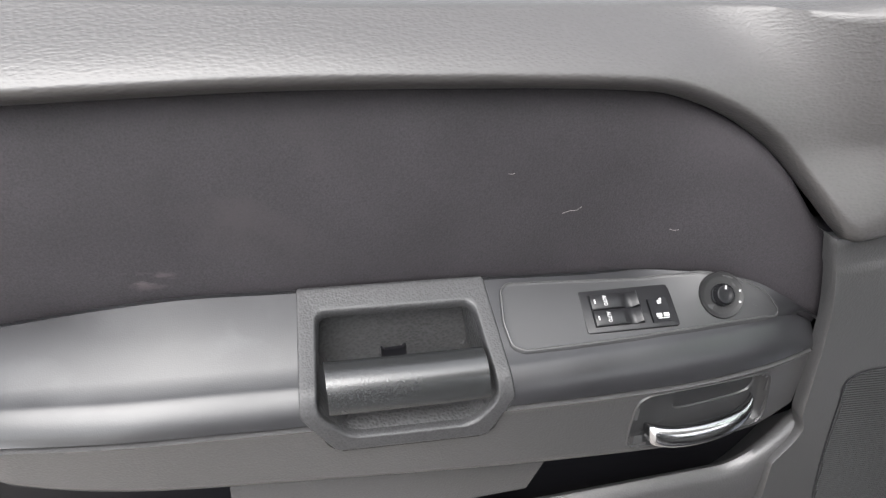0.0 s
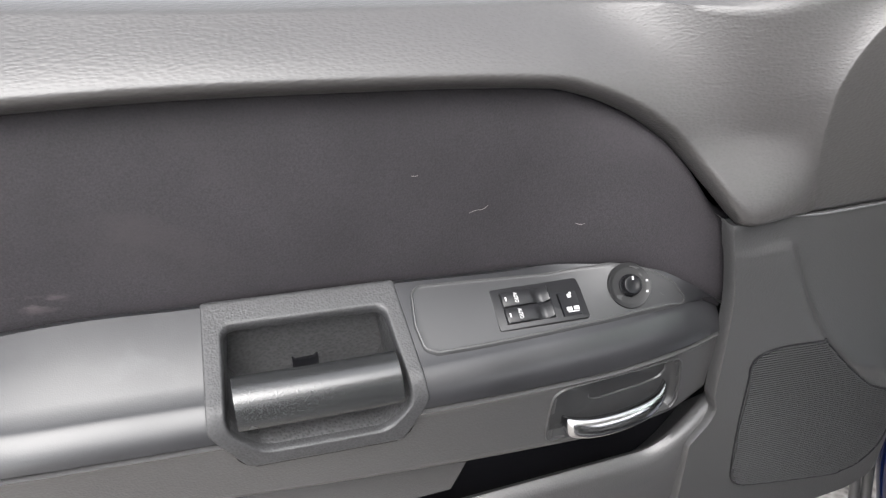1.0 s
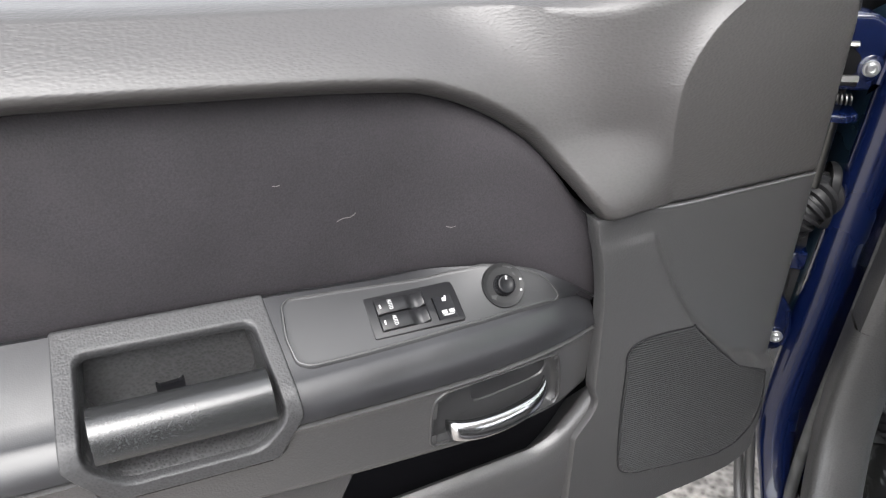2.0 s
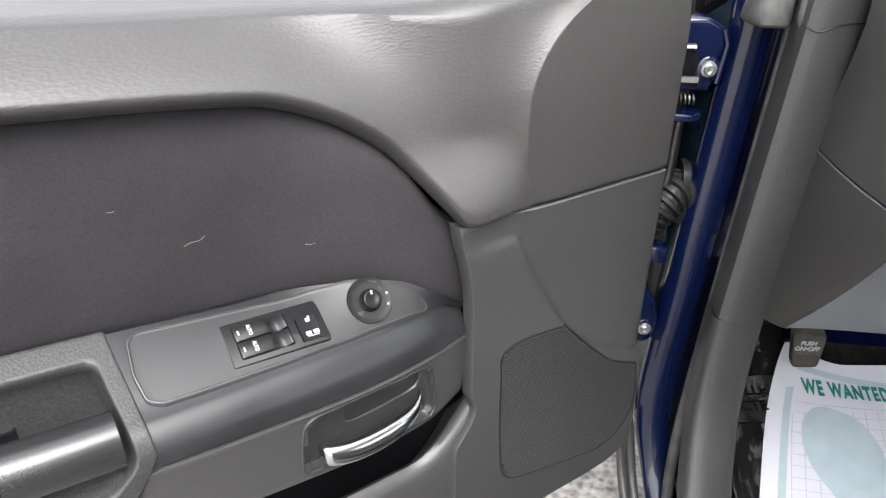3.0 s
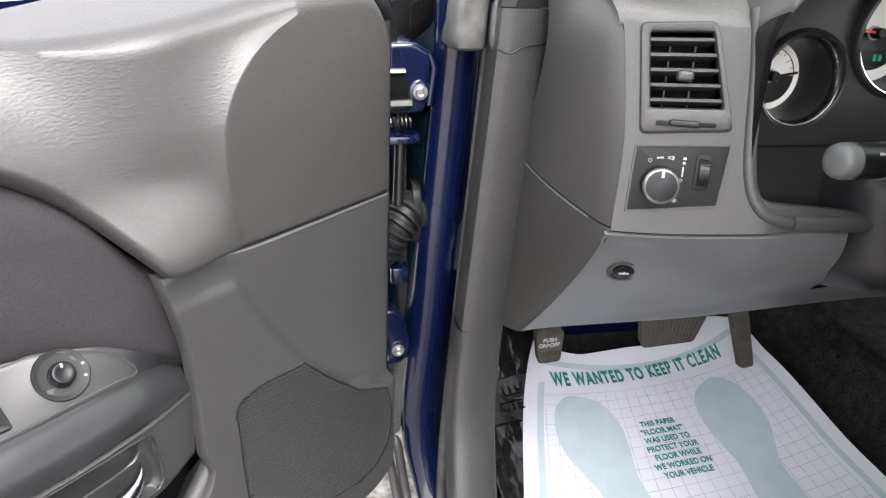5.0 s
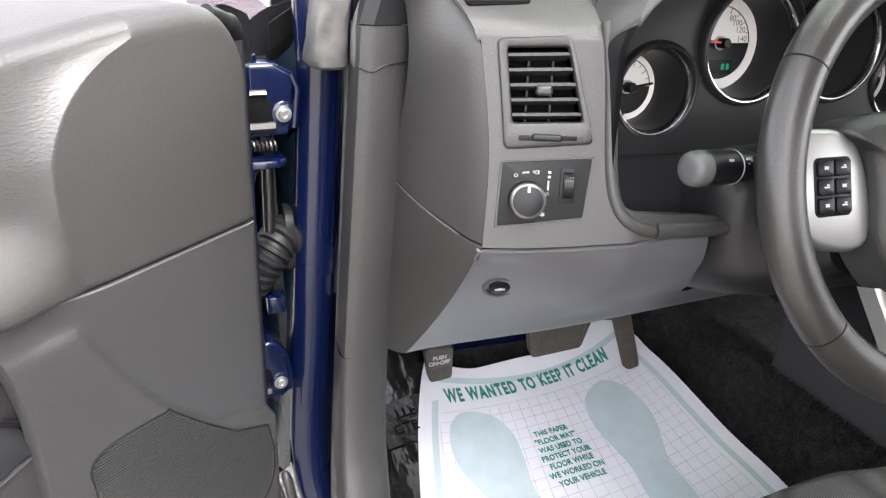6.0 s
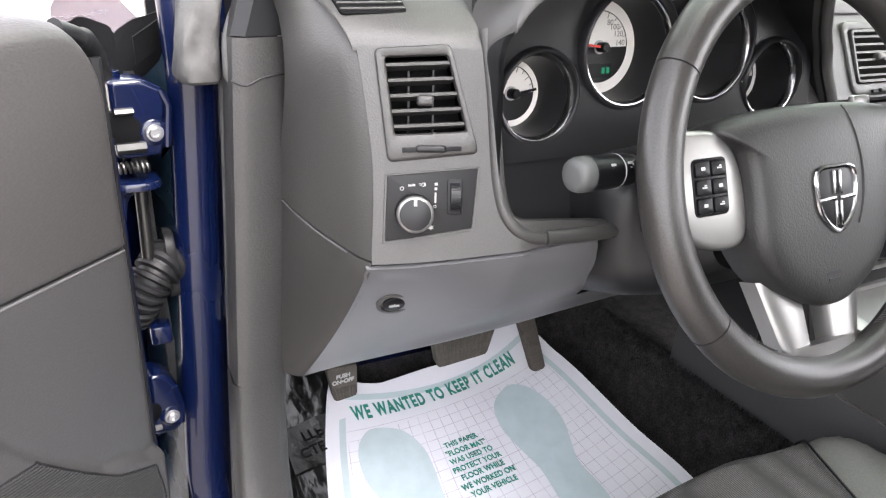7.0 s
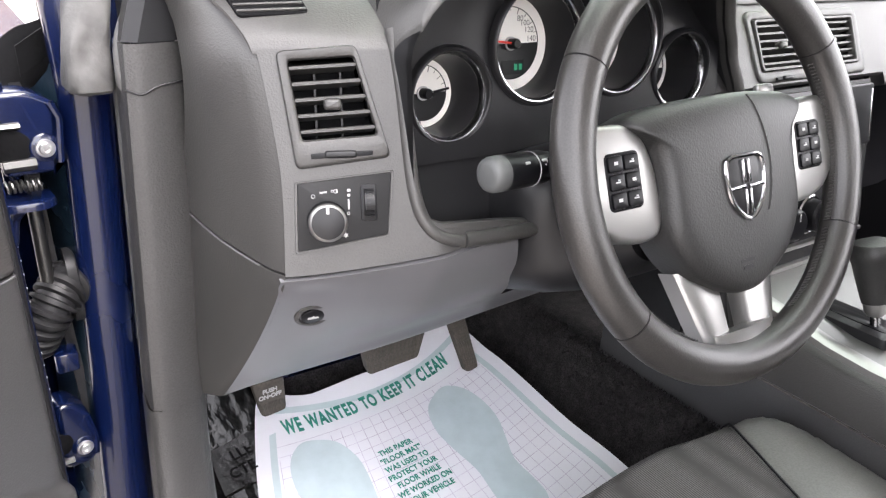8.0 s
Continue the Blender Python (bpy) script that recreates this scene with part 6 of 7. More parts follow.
def steering_wheel():
    root = thing("steering_wheel", WHEEL_AT, "black leather three-spoke steering wheel with satin silver spokes", "steering wheel")
    # leather rim in four sewn lengths with thin joints between them
    cuts = [radians(a) for a in (-28, 32, 148, 218, 332)]
    for a, b in zip(cuts, cuts[1:]):
        part("rim_section", torus_arc(a + 0.004, b - 0.004, 0.1762, 0.0178, 0.0168, 48), LEATHER, root, "black leather rim", WHEEL)
    for a in cuts[:-1]:
        part("rim_joint", torus_arc(a - 0.005, a + 0.005, 0.1762, 0.0169, 0.0159, 2), BLACK, root, "sewn joint", WHEEL)
    # stitching on the inner side of the rim
    for s, e in ((-28, 30), (222, 245), (295, 330)):
        n = int((e - s) / 1.25)
        bm = bmesh.new()
        for k in range(n):
            a = radians(s + (e - s) * k / n)
            tube([rim_point(a, 0.1580, -0.003), rim_point(a + 0.006, 0.1572, 0.003)], 0.0007, 5, bm=bm)
        part("stitching", bm, SEAL, root, "grey thread stitching", WHEEL)["kind"] = "stuff"
    # dished airbag cover
    ring = spline([(x, y, 0) for x, y in airbag_outline()], 3, closed=True)
    c = Vector((0, -0.02, 0))
    def dome(x, y):
        return 0.0168 - 0.62 * x * x - 0.30 * (y + 0.02) ** 2 - 0.9 * max(0.0, y - 0.022) ** 1.6
    roll = [(0.80, 0.0), (0.88, 0.0008), (0.94, 0.0030), (0.975, 0.0065), (1.0, 0.0130)]
    rows = []
    for f, drop in ((0.97, 0.05), (1.0, 0.036), (1.0, 0.0130), (0.99, 0.0092), (0.975, 0.0065), (0.94, 0.0030), (0.88, 0.0008), (0.80, 0.0), (0.7, 0.0), (0.58, 0.0), (0.45, 0.0), (0.3, 0.0), (0.15, 0.0), (0.05, 0.0)):
        row = []
        for p in ring:
            x, y = c.x + (p.x - c.x) * f, c.y + (p.y - c.y) * f
            row.append(Vector((x, y, dome(x, y) - drop)))
        rows.append(row)
    hub = part("airbag_cover", sheet(rows, closed=True, caps=True), AIRBAG, root, "grained black airbag cover", WHEEL, sharp=60)
    def cover_height(x, y):
        d = Vector((x - c.x, y - c.y, 0))
        far = max(ring, key=lambda p: (p - c).normalized().dot(d.normalized())) - c
        return dome(x, y) - lerp(roll, d.length / far.length)
    for s in (1,):
        line = [(s * x, y, cover_height(s * x, y) + 0.0001) for x, y in ((0.026, 0.056), (0.028, 0.045), (0.033, 0.025), (0.037, 0.0), (0.034, -0.028), (0.027, -0.046))]
        part("cover_crease", tube(spline(line, 5), 0.0011, 8), AIRBAG, hub, "", WHEEL)
    # shield emblem with a cross
    shield = [(-0.026, 0.026), (0.0, 0.029), (0.026, 0.026), (0.0275, 0.0), (0.020, -0.020), (0.0, -0.034), (-0.020, -0.020), (-0.0275, 0.0)]
    em = WHEEL @ Matrix.Translation((-0.001, -0.020, 0.0155)) @ Matrix.Scale(0.86, 4)
    ring = spline([(x, y, 0) for x, y in shield], 3, closed=True)
    badge = part("emblem", plate([(p.x, p.y) for p in ring], -0.004, 0.0022, 0.001), BLACK, hub, "black shield emblem with a chrome cross", em)
    part("emblem_rim", tube(ring + ring[:1], 0.0025, 8, caps=False), CHROME, badge, "chrome shield rim", em @ Matrix.Translation((0, 0, 0.002)))
    for x0, x1, y0, y1 in ((-0.0062, -0.0022, 0.002, 0.0255), (0.0022, 0.0062, 0.002, 0.0255), (-0.0055, -0.0018, -0.029, -0.004), (0.0018, 0.0055, -0.029, -0.004), (-0.026, -0.003, -0.0035, 0.0005), (0.003, 0.026, -0.0035, 0.0005)):
        part("emblem_bar", block(x0, x1, y0, y1, 0.001, 0.0045, 0.0009), CHROME, badge, "chrome bar", em)
    em2 = WHEEL @ Matrix.Translation((-0.008, -0.074, 0.0152))
    for y, w in ((0.008, 0.008), (-0.010, 0.018), (-0.016, 0.014)):
        part("cover_mark", block(-w / 2, w / 2, y - 0.0016, y + 0.0016, -0.002, 0.0004), DARK, hub, "faint moulded mark", em2)
    # side spokes: silver trim with six buttons each
    for s in (-1, 1):
        out = [(-0.160, 0.044), (-0.130, 0.0475), (-0.108, 0.0440), (-0.095, 0.0330), (-0.0865, 0.012), (-0.0835, -0.015), (-0.0855, -0.040), (-0.096, -0.0495), (-0.118, -0.0500), (-0.146, -0.0410), (-0.163, -0.02), (-0.167, 0.01)]
        ring = spline([(-s * x if s > 0 else x, y, 0) for x, y in out], 3, closed=True)
        spoke = part("spoke_trim", plate([(p.x, p.y) for p in ring], -0.022, -0.002, 0.006, 3), SATIN, root, "satin silver spoke trim", WHEEL)
        part("spoke_core", plate([(s * 0.085, 0.035), (s * 0.170, 0.030), (s * 0.170, -0.028), (s * 0.085, -0.05)], -0.034, -0.016, 0.004), DARK, root, "dark spoke back", WHEEL)
        pad = WHEEL @ Matrix.Translation((s * 0.1235, 0.002, -0.002))
        part("button_well", plate(rounded(0.037, 0.046, 0.005), -0.002, 0.0006, 0.0004), BLACK, spoke, "black button well", pad)
        for i in range(2):
            for j in range(3):
                q = pad @ Matrix.Translation((-0.0087 + 0.0174 * i, 0.0145 - 0.0145 * j, 0.0))
                b = part("button", plate(rounded(0.0158, 0.0130, 0.0025), 0.0, 0.0028, 0.0012), BLACK, spoke, "black steering wheel button", q)
                for x, y, w, h in ((0, 0, 0.005, 0.0012), (0.001, 0.0016, 0.0022, 0.0012)) if (i + j) % 2 else ((0, 0.0004, 0.004, 0.0026),):
                    part("button_mark", block(x - w / 2, x + w / 2, y - h / 2, y + h / 2, 0.0026, 0.0031), WHITE, spoke, "pale symbol", q)
    # lower split spoke
    for s in (-1, 1):
        rows = []
        for t in steps(0, 1, 8):
            y = -0.086 - 0.078 * t
            a, b = s * (0.0165 - 0.002 * t), s * (0.066 - 0.021 * t)
            h = -0.014 + 0.010 * t
            rows.append([(a, y, h - 0.020), (a, y, h - 0.003), (a + s * 0.002, y, h), (a + (b - a) * 0.5, y, h + 0.0035), (b - s * 0.003, y, h), (b, y, h - 0.003), (b, y, h - 0.020)])
        part("lower_spoke", sheet(rows), SATIN, root, "satin silver lower spoke", WHEEL)
    rows = [[(x, y, h) for x, h in ((-0.041, -0.006), (-0.035, -0.001), (0.0, 0.0015), (0.035, -0.001), (0.041, -0.006))] for y in (-0.147, -0.150, -0.163)]
    part("spoke_foot", sheet(rows, depth=(0, 0, -0.012)), SATIN, root, "satin silver spoke foot", WHEEL)
    # black block added to shade the opening between the lower spokes
    part("spoke_slot", block(-0.014, 0.014, -0.150, -0.09, -0.036, -0.030), BLACK, root, "black block for the shade behind the spokes", WHEEL)
    part("wheel_boss", turned([(0.055, -0.075), (0.060, -0.05), (0.055, -0.03), (0.0, -0.03)], 32), DARK, root, "dark wheel boss", WHEEL)
    part("shift_paddle", block(0.088, 0.112, 0.052, 0.066, -0.03, -0.022, 0.003), SATIN, root, "silver paddle end", WHEEL)
    return root


wheel = steering_wheel()

# ---------------------------------------------------------------- centre of the dashboard and console
def centre_stack():
    root = thing("centre_stack", (0.03, 0.2, 0.6), "grey centre stack with air vents, radio and climate knobs", "centre console")
    def face(z):
        return lerp([(0.55, 0.118), (0.80, 0.156), (0.82, 0.1654), (0.91, 0.2077), (0.93, 0.225)], z)
    def at(x, z, lift=0.0):
        up = Vector((0, face(z + 0.01) - face(z - 0.01), 0.02)).normalized()
        return basis((x, face(z), z), (1, 0, 0), up) @ Matrix.Translation((0, 0, lift))
    # pale panel round the vents above, dark panel behind radio and knobs below
    for name, z0, z1, n, stuff, label in (("stack_face", 0.811, 0.925, 24, DASH, "grey centre panel"), ("lower_face", 0.55, 0.8095, 50, MATTE, "dark lower centre panel")):
        bm, grid = bmesh.new(), {}
        xs, zs = steps(-0.185, 0.185, 74), steps(z0, z1, n)
        for i, z in enumerate(zs):
            for j, x in enumerate(xs):
                back = 0.03 * smooth((abs(x - 0.01) - 0.125) / 0.05) ** 2 if n == 50 else 0.006 * (i == 0)
                grid[i, j] = bm.verts.new((x, face(z) + back, z))
        for i in range(n):
            for j in range(74):
                x, z = (xs[j] + xs[j + 1]) / 2, (zs[i] + zs[i + 1]) / 2
                if not (0.833 < z < 0.889 and -0.098 < x < 0.120):
                    bm.faces.new((grid[i, j], grid[i, j + 1], grid[i + 1, j + 1], grid[i + 1, j]))
        part(name, bm, stuff, root, label)
    rows = [[(-0.183, y, z) for y in steps(face(z) + 0.034, 0.34, 5)] for z in steps(0.5, 0.90, 12)]
    part("stack_wall", sheet(rows, depth=(0.01, 0, 0)), DARK, root, "dark side of the stack")
    m = at(0.010, 0.862)
    part("vent_frame", ring_plate(corners([(-0.119, 0.042), (0.122, 0.042), (0.128, -0.048), (-0.111, -0.048)], 0.012), corners([(-0.109, 0.031), (0.111, 0.031), (0.111, -0.033), (-0.103, -0.033)], 0.004), -0.004, 0.0035, 0.003), DASH, root, "grey vent frame", m)
    for x in (-0.053, 0.056):
        inner = [(-0.049, 0.027), (0.049, 0.027), (0.049, -0.029), (-0.046, -0.029)]
        v = at(0.010 + x, 0.862, 0.001)
        outer = [(-0.053, 0.031), (0.053, 0.031), (0.053, -0.033), (-0.050, -0.033)]
        dash_vent(root, v, outer, inner, 6, (0.0, -0.002))
    for x in (-0.050, 0.066):
        q = at(x, 0.8215, 0.0062)
        slot = part("slider_slot", plate(rounded(0.040, 0.004, 0.0015), -0.002, 0.0006, 0.0003), BLACK, root, "black slider slot", q)
        part("vent_slider", plate(rounded(0.018, 0.0055, 0.0025), 0.0, 0.004, 0.002, 3), DARK, slot, "dark vent slider", q)
    m = at(0.015, 0.762)
    radio = part("radio", plate(corners([(-0.117, 0.044), (0.130, 0.044), (0.130, -0.040), (-0.110, -0.040)], 0.006), -0.004, 0.006, 0.002), DARK, root, "dark radio with a glossy screen", m)
    part("screen", plate(rounded(0.10, 0.030, 0.002, cx=0.0, cy=0.018), 0.005, 0.0068, 0.0005), BLACK, radio, "dark display", m)
    for k in range(5):
        part("radio_key", plate(rounded(0.018, 0.009, 0.002), 0.004, 0.0085, 0.001), DARK, radio, "", m @ Matrix.Translation((-0.07 + 0.024 * k, -0.018, 0)))
    part("radio_trim", block(0.1235, 0.1265, -0.034, 0.036, 0.005, 0.0068, 0.0008), CHROME, radio, "bright edge", m)
    for x, z in ((-0.040, 0.638), (0.014, 0.641), (0.068, 0.638)):
        q = at(x, z, 0.002)
        base = part("climate_knob", turned([(0.027, -0.002), (0.027, 0.002), (0.025, 0.004), (0.022, 0.004), (0.021, 0.020), (0.018, 0.023), (0.0, 0.0235)], 36), BLACK, root, "black climate knob with a chrome ring", q)
        part("knob_ring", turned([(0.0268, 0.0015), (0.0275, 0.003), (0.0255, 0.0048), (0.0235, 0.004), (0.0235, 0.0015)], 36), CHROME, base, "chrome ring", q)
        part("knob_mark", block(-0.001, 0.001, 0.006, 0.017, 0.0228, 0.0240), WHITE, base, "white pointer", q)
    for z in (0.600, 0.574):
        part("tray_edge", block(-0.10, 0.15, face(z) - 0.007, face(z) + 0.004, z - 0.0035, z + 0.0035, 0.0025), SATIN, root, "bright tray edge")
    return root


centre_stack()


def console():
    root = thing("centre_tunnel", (0.0, -0.1, 0.29), "grey centre tunnel console with a bright metal strip", "centre console")
    # sloping side wall, shoulder, bright strip, then the top plate
    rows = []
    for y in steps(-0.75, 0.30, 20):
        rise = 0.024 + 0.2 * max(-0.05, min(0.12, y - 0.013))
        rows.append([(-0.175, y, 0.25), (-0.168, y, 0.40), (-0.163, y, 0.484)])
    part("side_panel", sheet(rows), HARD, root, "dark grey lower side panel")
    rows = []
    for y in steps(-0.75, 0.30, 20):
        rise = 0.024 + 0.2 * max(-0.05, min(0.12, y - 0.013))
        rows.append([(-0.160, y, 0.4855), (-0.163, y, 0.488), (-0.156, y, 0.515 + rise), (-0.150, y, 0.524 + rise), (-0.142, y, 0.528 + rise)])
    part("shoulder", sheet(rows), DASH, root, "grey console shoulder")
    rows = []
    for y in steps(-0.75, 0.30, 20):
        rise = 0.024 + 0.2 * max(-0.05, min(0.12, y - 0.013))
        rows.append([(-0.143, y, 0.527 + rise), (-0.141, y, 0.535 + rise), (-0.132, y, 0.539 + rise), (-0.122, y, 0.538 + rise), (-0.118, y, 0.533 + rise)])
    part("bright_strip", sheet(rows), SATIN, root, "bright metal strip")
    rows = [[(x, y, 0.533 + 0.024 + 0.2 * max(-0.05, min(0.12, y - 0.013)) - 0.006 * math.cos(8 * x)) for x in steps(-0.118, 0.14, 8)] for y in steps(-0.75, 0.30, 20)]
    part("top_plate", sheet(rows), TOPPLATE, root, "satin silver console top")
    part("shift_gate", plate(rounded(0.055, 0.10, 0.008), 0.528, 0.5405, 0.002), DARK, root, "dark shift gate", Matrix.Translation((-0.050, 0.0, 0.018)))
    part("gate_slot", plate(rounded(0.022, 0.08, 0.008), 0.540, 0.5415, 0.0005), BLACK, root, "black gate slot", Matrix.Translation((-0.050, 0.0, 0.018)))
    part("gate_lamp", block(-0.098, -0.082, 0.035, 0.050, 0.553, 0.5615, 0.001), BLACK, root, "small black button")
    return root


console()


def shifter():
    root = thing("gear_shifter", (-0.05, -0.024, 0.555), "black leather gear shifter with grey stitching", "gear lever")
    a, b = Vector((-0.050, -0.024, 0.548)), Vector((-0.052, 0.006, 0.664))
    along = lambda t: a + (b - a) * t
    part("shaft", tube([along(0), along(0.30)], 0.0055, 14), CHROME, root, "chrome shaft")
    part("collar", tube([along(0.20), along(0.24), along(0.36)], [0.009, 0.0125, 0.0135], 18), SATIN, root, "satin collar")
    ts = steps(0.34, 1.0, 14)
    rad = [lerp([(0.34, 0.0145), (0.5, 0.0185), (0.72, 0.0235), (0.86, 0.027), (0.94, 0.025), (0.985, 0.016), (1.0, 0.006)], t) for t in ts]
    part("grip", tube([along(t) for t in ts], rad, 24, flat=1.15), AIRBAG, root, "black leather grip")
    bm = bmesh.new()
    for k in range(20):
        t = 0.38 + 0.55 * k / 20
        r = lerp([(0.34, 0.0145), (0.5, 0.0185), (0.72, 0.0235), (0.86, 0.027), (0.94, 0.025)], t)
        p = along(t) + Vector((-0.35 * r, -0.98 * r * 1.1, 0))
        tube([p + Vector((-0.0018, 0, 0)), p + Vector((0.0018, 0, 0.0015))], 0.0006, 5, bm=bm)
    part("stitching", bm, SEAL, root, "grey stitching")["kind"] = "stuff"


shifter()

# ---------------------------------------------------------------- foot well
def floor():
    rows = []
    for y in steps(-1.3, 0.98, 70):
        rows.append([(x, y, 0.240 + 0.49 * smooth((y - 0.45) / 0.45) + 0.003 * math.sin(37 * x) * math.sin(31 * y) + 0.15 * smooth((x + 0.26) / 0.09)) for x in steps(-0.79, -0.13, 40)])
    ob = part("floor", sheet(rows, depth=(0, 0, -0.02)), CARPET)
    tagged(ob, "black carpeted foot well floor", "carpet", kind="structure")
    rows = [[(x, y, 0.25) for x in steps(-0.13, 0.78, 6)] for y in steps(-1.3, 0.98, 6)]
    ob = part("floor_passenger", sheet(rows, depth=(0, 0, -0.02)), CARPET)
    tagged(ob, "black carpeted passenger floor", "carpet", kind="structure")
    bm = bmesh.new()
    rng = random.Random(3)
    for _ in range(15000):
        x, y = rng.uniform(-0.33, -0.16), rng.uniform(-0.05, 0.50)
        z = 0.241 + 0.49 * smooth((y - 0.45) / 0.45) + 0.15 * smooth((x + 0.26) / 0.09)
        a, l = rng.uniform(0, 6.28), rng.uniform(0.003, 0.006)
        dx, dy = 0.0012 * math.cos(a), 0.0012 * math.sin(a)
        lx, ly = rng.uniform(-0.003, 0.003), rng.uniform(-0.003, 0.003)
        v = [bm.verts.new(p) for p in ((x - dx, y - dy, z), (x + dx, y + dy, z), (x + lx, y + ly, z + l))]
        bm.faces.new(v)
    ob = part("carpet_pile", bm, CARPET)
    tagged(ob, "short black carpet pile", "carpet", kind="stuff")


floor()


def mat_z(x, y):
    """The lie of the paper mat: nearly flat, lifted towards the pedals and the tunnel."""
    return 0.3035 + 0.145 * (x + 0.5) + 0.16 * (y - 0.30) + 0.45 * max(0, y - 0.44) ** 1.2 + 0.003 * math.sin(14 * x + 9 * y)


MAT_L = [(0.06, -0.765), (0.22, -0.735), (0.324, -0.710), (0.415, -0.685), (0.493, -0.657), (0.53, -0.638)]
MAT_R = [(0.06, -0.250), (0.164, -0.255), (0.252, -0.267), (0.38, -0.276), (0.46, -0.290), (0.51, -0.312)]
MAT_TOP = [(-0.64, 0.524), (-0.596, 0.497), (-0.562, 0.488), (-0.503, 0.488), (-0.445, 0.485), (-0.392, 0.490), (-0.35, 0.512), (-0.305, 0.500)]


def on_mat(x, y, h=0.0):
    return Vector((x, y, mat_z(x, y) + h))


def across_mat(s, y):
    """x at the share s (-1 to 1) of the mat's width."""
    a, b = lerp(MAT_L, y), lerp(MAT_R, y)
    return (a + b) / 2 + (b - a) / 2 * s


def flat_on_mat(points, h, bm=None):
    """A thin printed shape lying on the paper, filled from its centre."""
    bm = bm or bmesh.new()
    c = (sum(p[0] for p in points) / len(points), sum(p[1] for p in points) / len(points))
    rows = []
    for f in (1.0, 0.66, 0.33):
        rows.append([on_mat(c[0] + (p[0] - c[0]) * f, c[1] + (p[1] - c[1]) * f, h) for p in points])
    sheet(rows, closed=True, bm=bm)
    bm.faces.new([v for v in list(bm.verts)[-len(points):]])
    return bm


def paper_mat():
    root = thing("paper_floor_mat", on_mat(-0.48, 0.3), "white printed paper floor mat with green lettering and footprints", "floor mat")
    rows = []
    for t in steps(0, 1, 40):
        row = []
        for s in steps(-1, 1, 40):
            top = lerp(MAT_TOP, across_mat(s, 0.50))
            y = 0.06 + (top - 0.06) * t
            row.append(on_mat(across_mat(s, y), y))
        rows.append(row)
    part("paper_sheet", sheet(rows, depth=(0, 0, -0.0008)), PAPER, root, "white paper sheet")
    # border band in pale blue
    for s in (-1, 1):
        rows = [[on_mat(across_mat(s, y) - s * (0.026 + w), y, 0.0010) for w in steps(-0.005, 0.005, 2)] for y in steps(0.06, 0.455, 30)]
        part("border_band", sheet(rows), PALEBLUE, root, "pale blue printed border")
    rows = [[on_mat(x, 0.452 + 1.3 * (x + 0.47) ** 2 + w, 0.0010) for w in steps(-0.005, 0.005, 2)] for x in steps(-0.632, -0.315, 30)]
    part("border_band", sheet(rows), PALEBLUE, root, "pale blue printed border")
    # fine grid lines
    bm = bmesh.new()
    for k in range(-11, 12):
        sheet([[on_mat(across_mat(k / 13.2, y) - 0.0005, y, 0.0011), on_mat(across_mat(k / 13.2, y) + 0.0005, y, 0.0011)] for y in steps(0.06, 0.41, 30)], bm=bm)
    for k in range(21):
        rows = []
        for s in steps(-0.84, 0.84, 26):
            y = 0.06 + 0.0175 * k + 0.030 * s * s
            rows.append([on_mat(across_mat(s, y), y, 0.0011), on_mat(across_mat(s, y), y + 0.0010, 0.0011)])
        sheet(rows, bm=bm)
    part("grid_print", bm, INKGREY, root, "thin grey printed grid")["kind"] = "stuff"
    # two footprints
    sole = [(-0.010, 0.132), (0.012, 0.138), (0.034, 0.120), (0.046, 0.085), (0.047, 0.045), (0.036, 0.005), (0.026, -0.03), (0.030, -0.07), (0.030, -0.10), (0.012, -0.125), (-0.014, -0.125), (-0.030, -0.10), (-0.031, -0.06), (-0.030, -0.02), (-0.040, 0.03), (-0.044, 0.07), (-0.034, 0.11)]
    for cx, cy, turn, flip in ((-0.600, 0.282, 0.06, -1), (-0.402, 0.268, -0.04, 1)):
        ring = spline([(flip * x, y, 0) for x, y in sole], 4, closed=True)
        pts = [(cx + p.x * math.cos(turn) - p.y * math.sin(turn), cy + p.x * math.sin(turn) + p.y * math.cos(turn)) for p in ring]
        part("footprint", flat_on_mat(pts, 0.0014), PALEBLUE, root, "pale blue printed footprint")
    # lettering
    words("headline", "WE WANTED TO KEEP IT CLEAN", 0.0315, None, GREEN, root, squeeze=0.50, bold=0.036, bend=lambda v: on_mat(v.x - 0.4925, 0.4375 + v.y + 0.85 * (v.x + 0.012) ** 2 - 0.03 * v.x, 0.0018 + v.z), space=1.20)
    for k, text in enumerate(("THIS PAPER", '"FLOOR MAT"', "WAS USED TO", "PROTECT YOUR", "FLOOR WHILE", "WE WORKED ON", "YOUR VEHICLE")):
        words("small_print", text, 0.0128, None, GREEN, root, squeeze=0.74, bold=0.020, space=1.05, bend=lambda v, k=k: on_mat(v.x - 0.508 + 0.001 * k, 0.341 - 0.0147 * k + v.y - 0.04 * v.x, 0.0018 + v.z))
    return root


paper_mat()


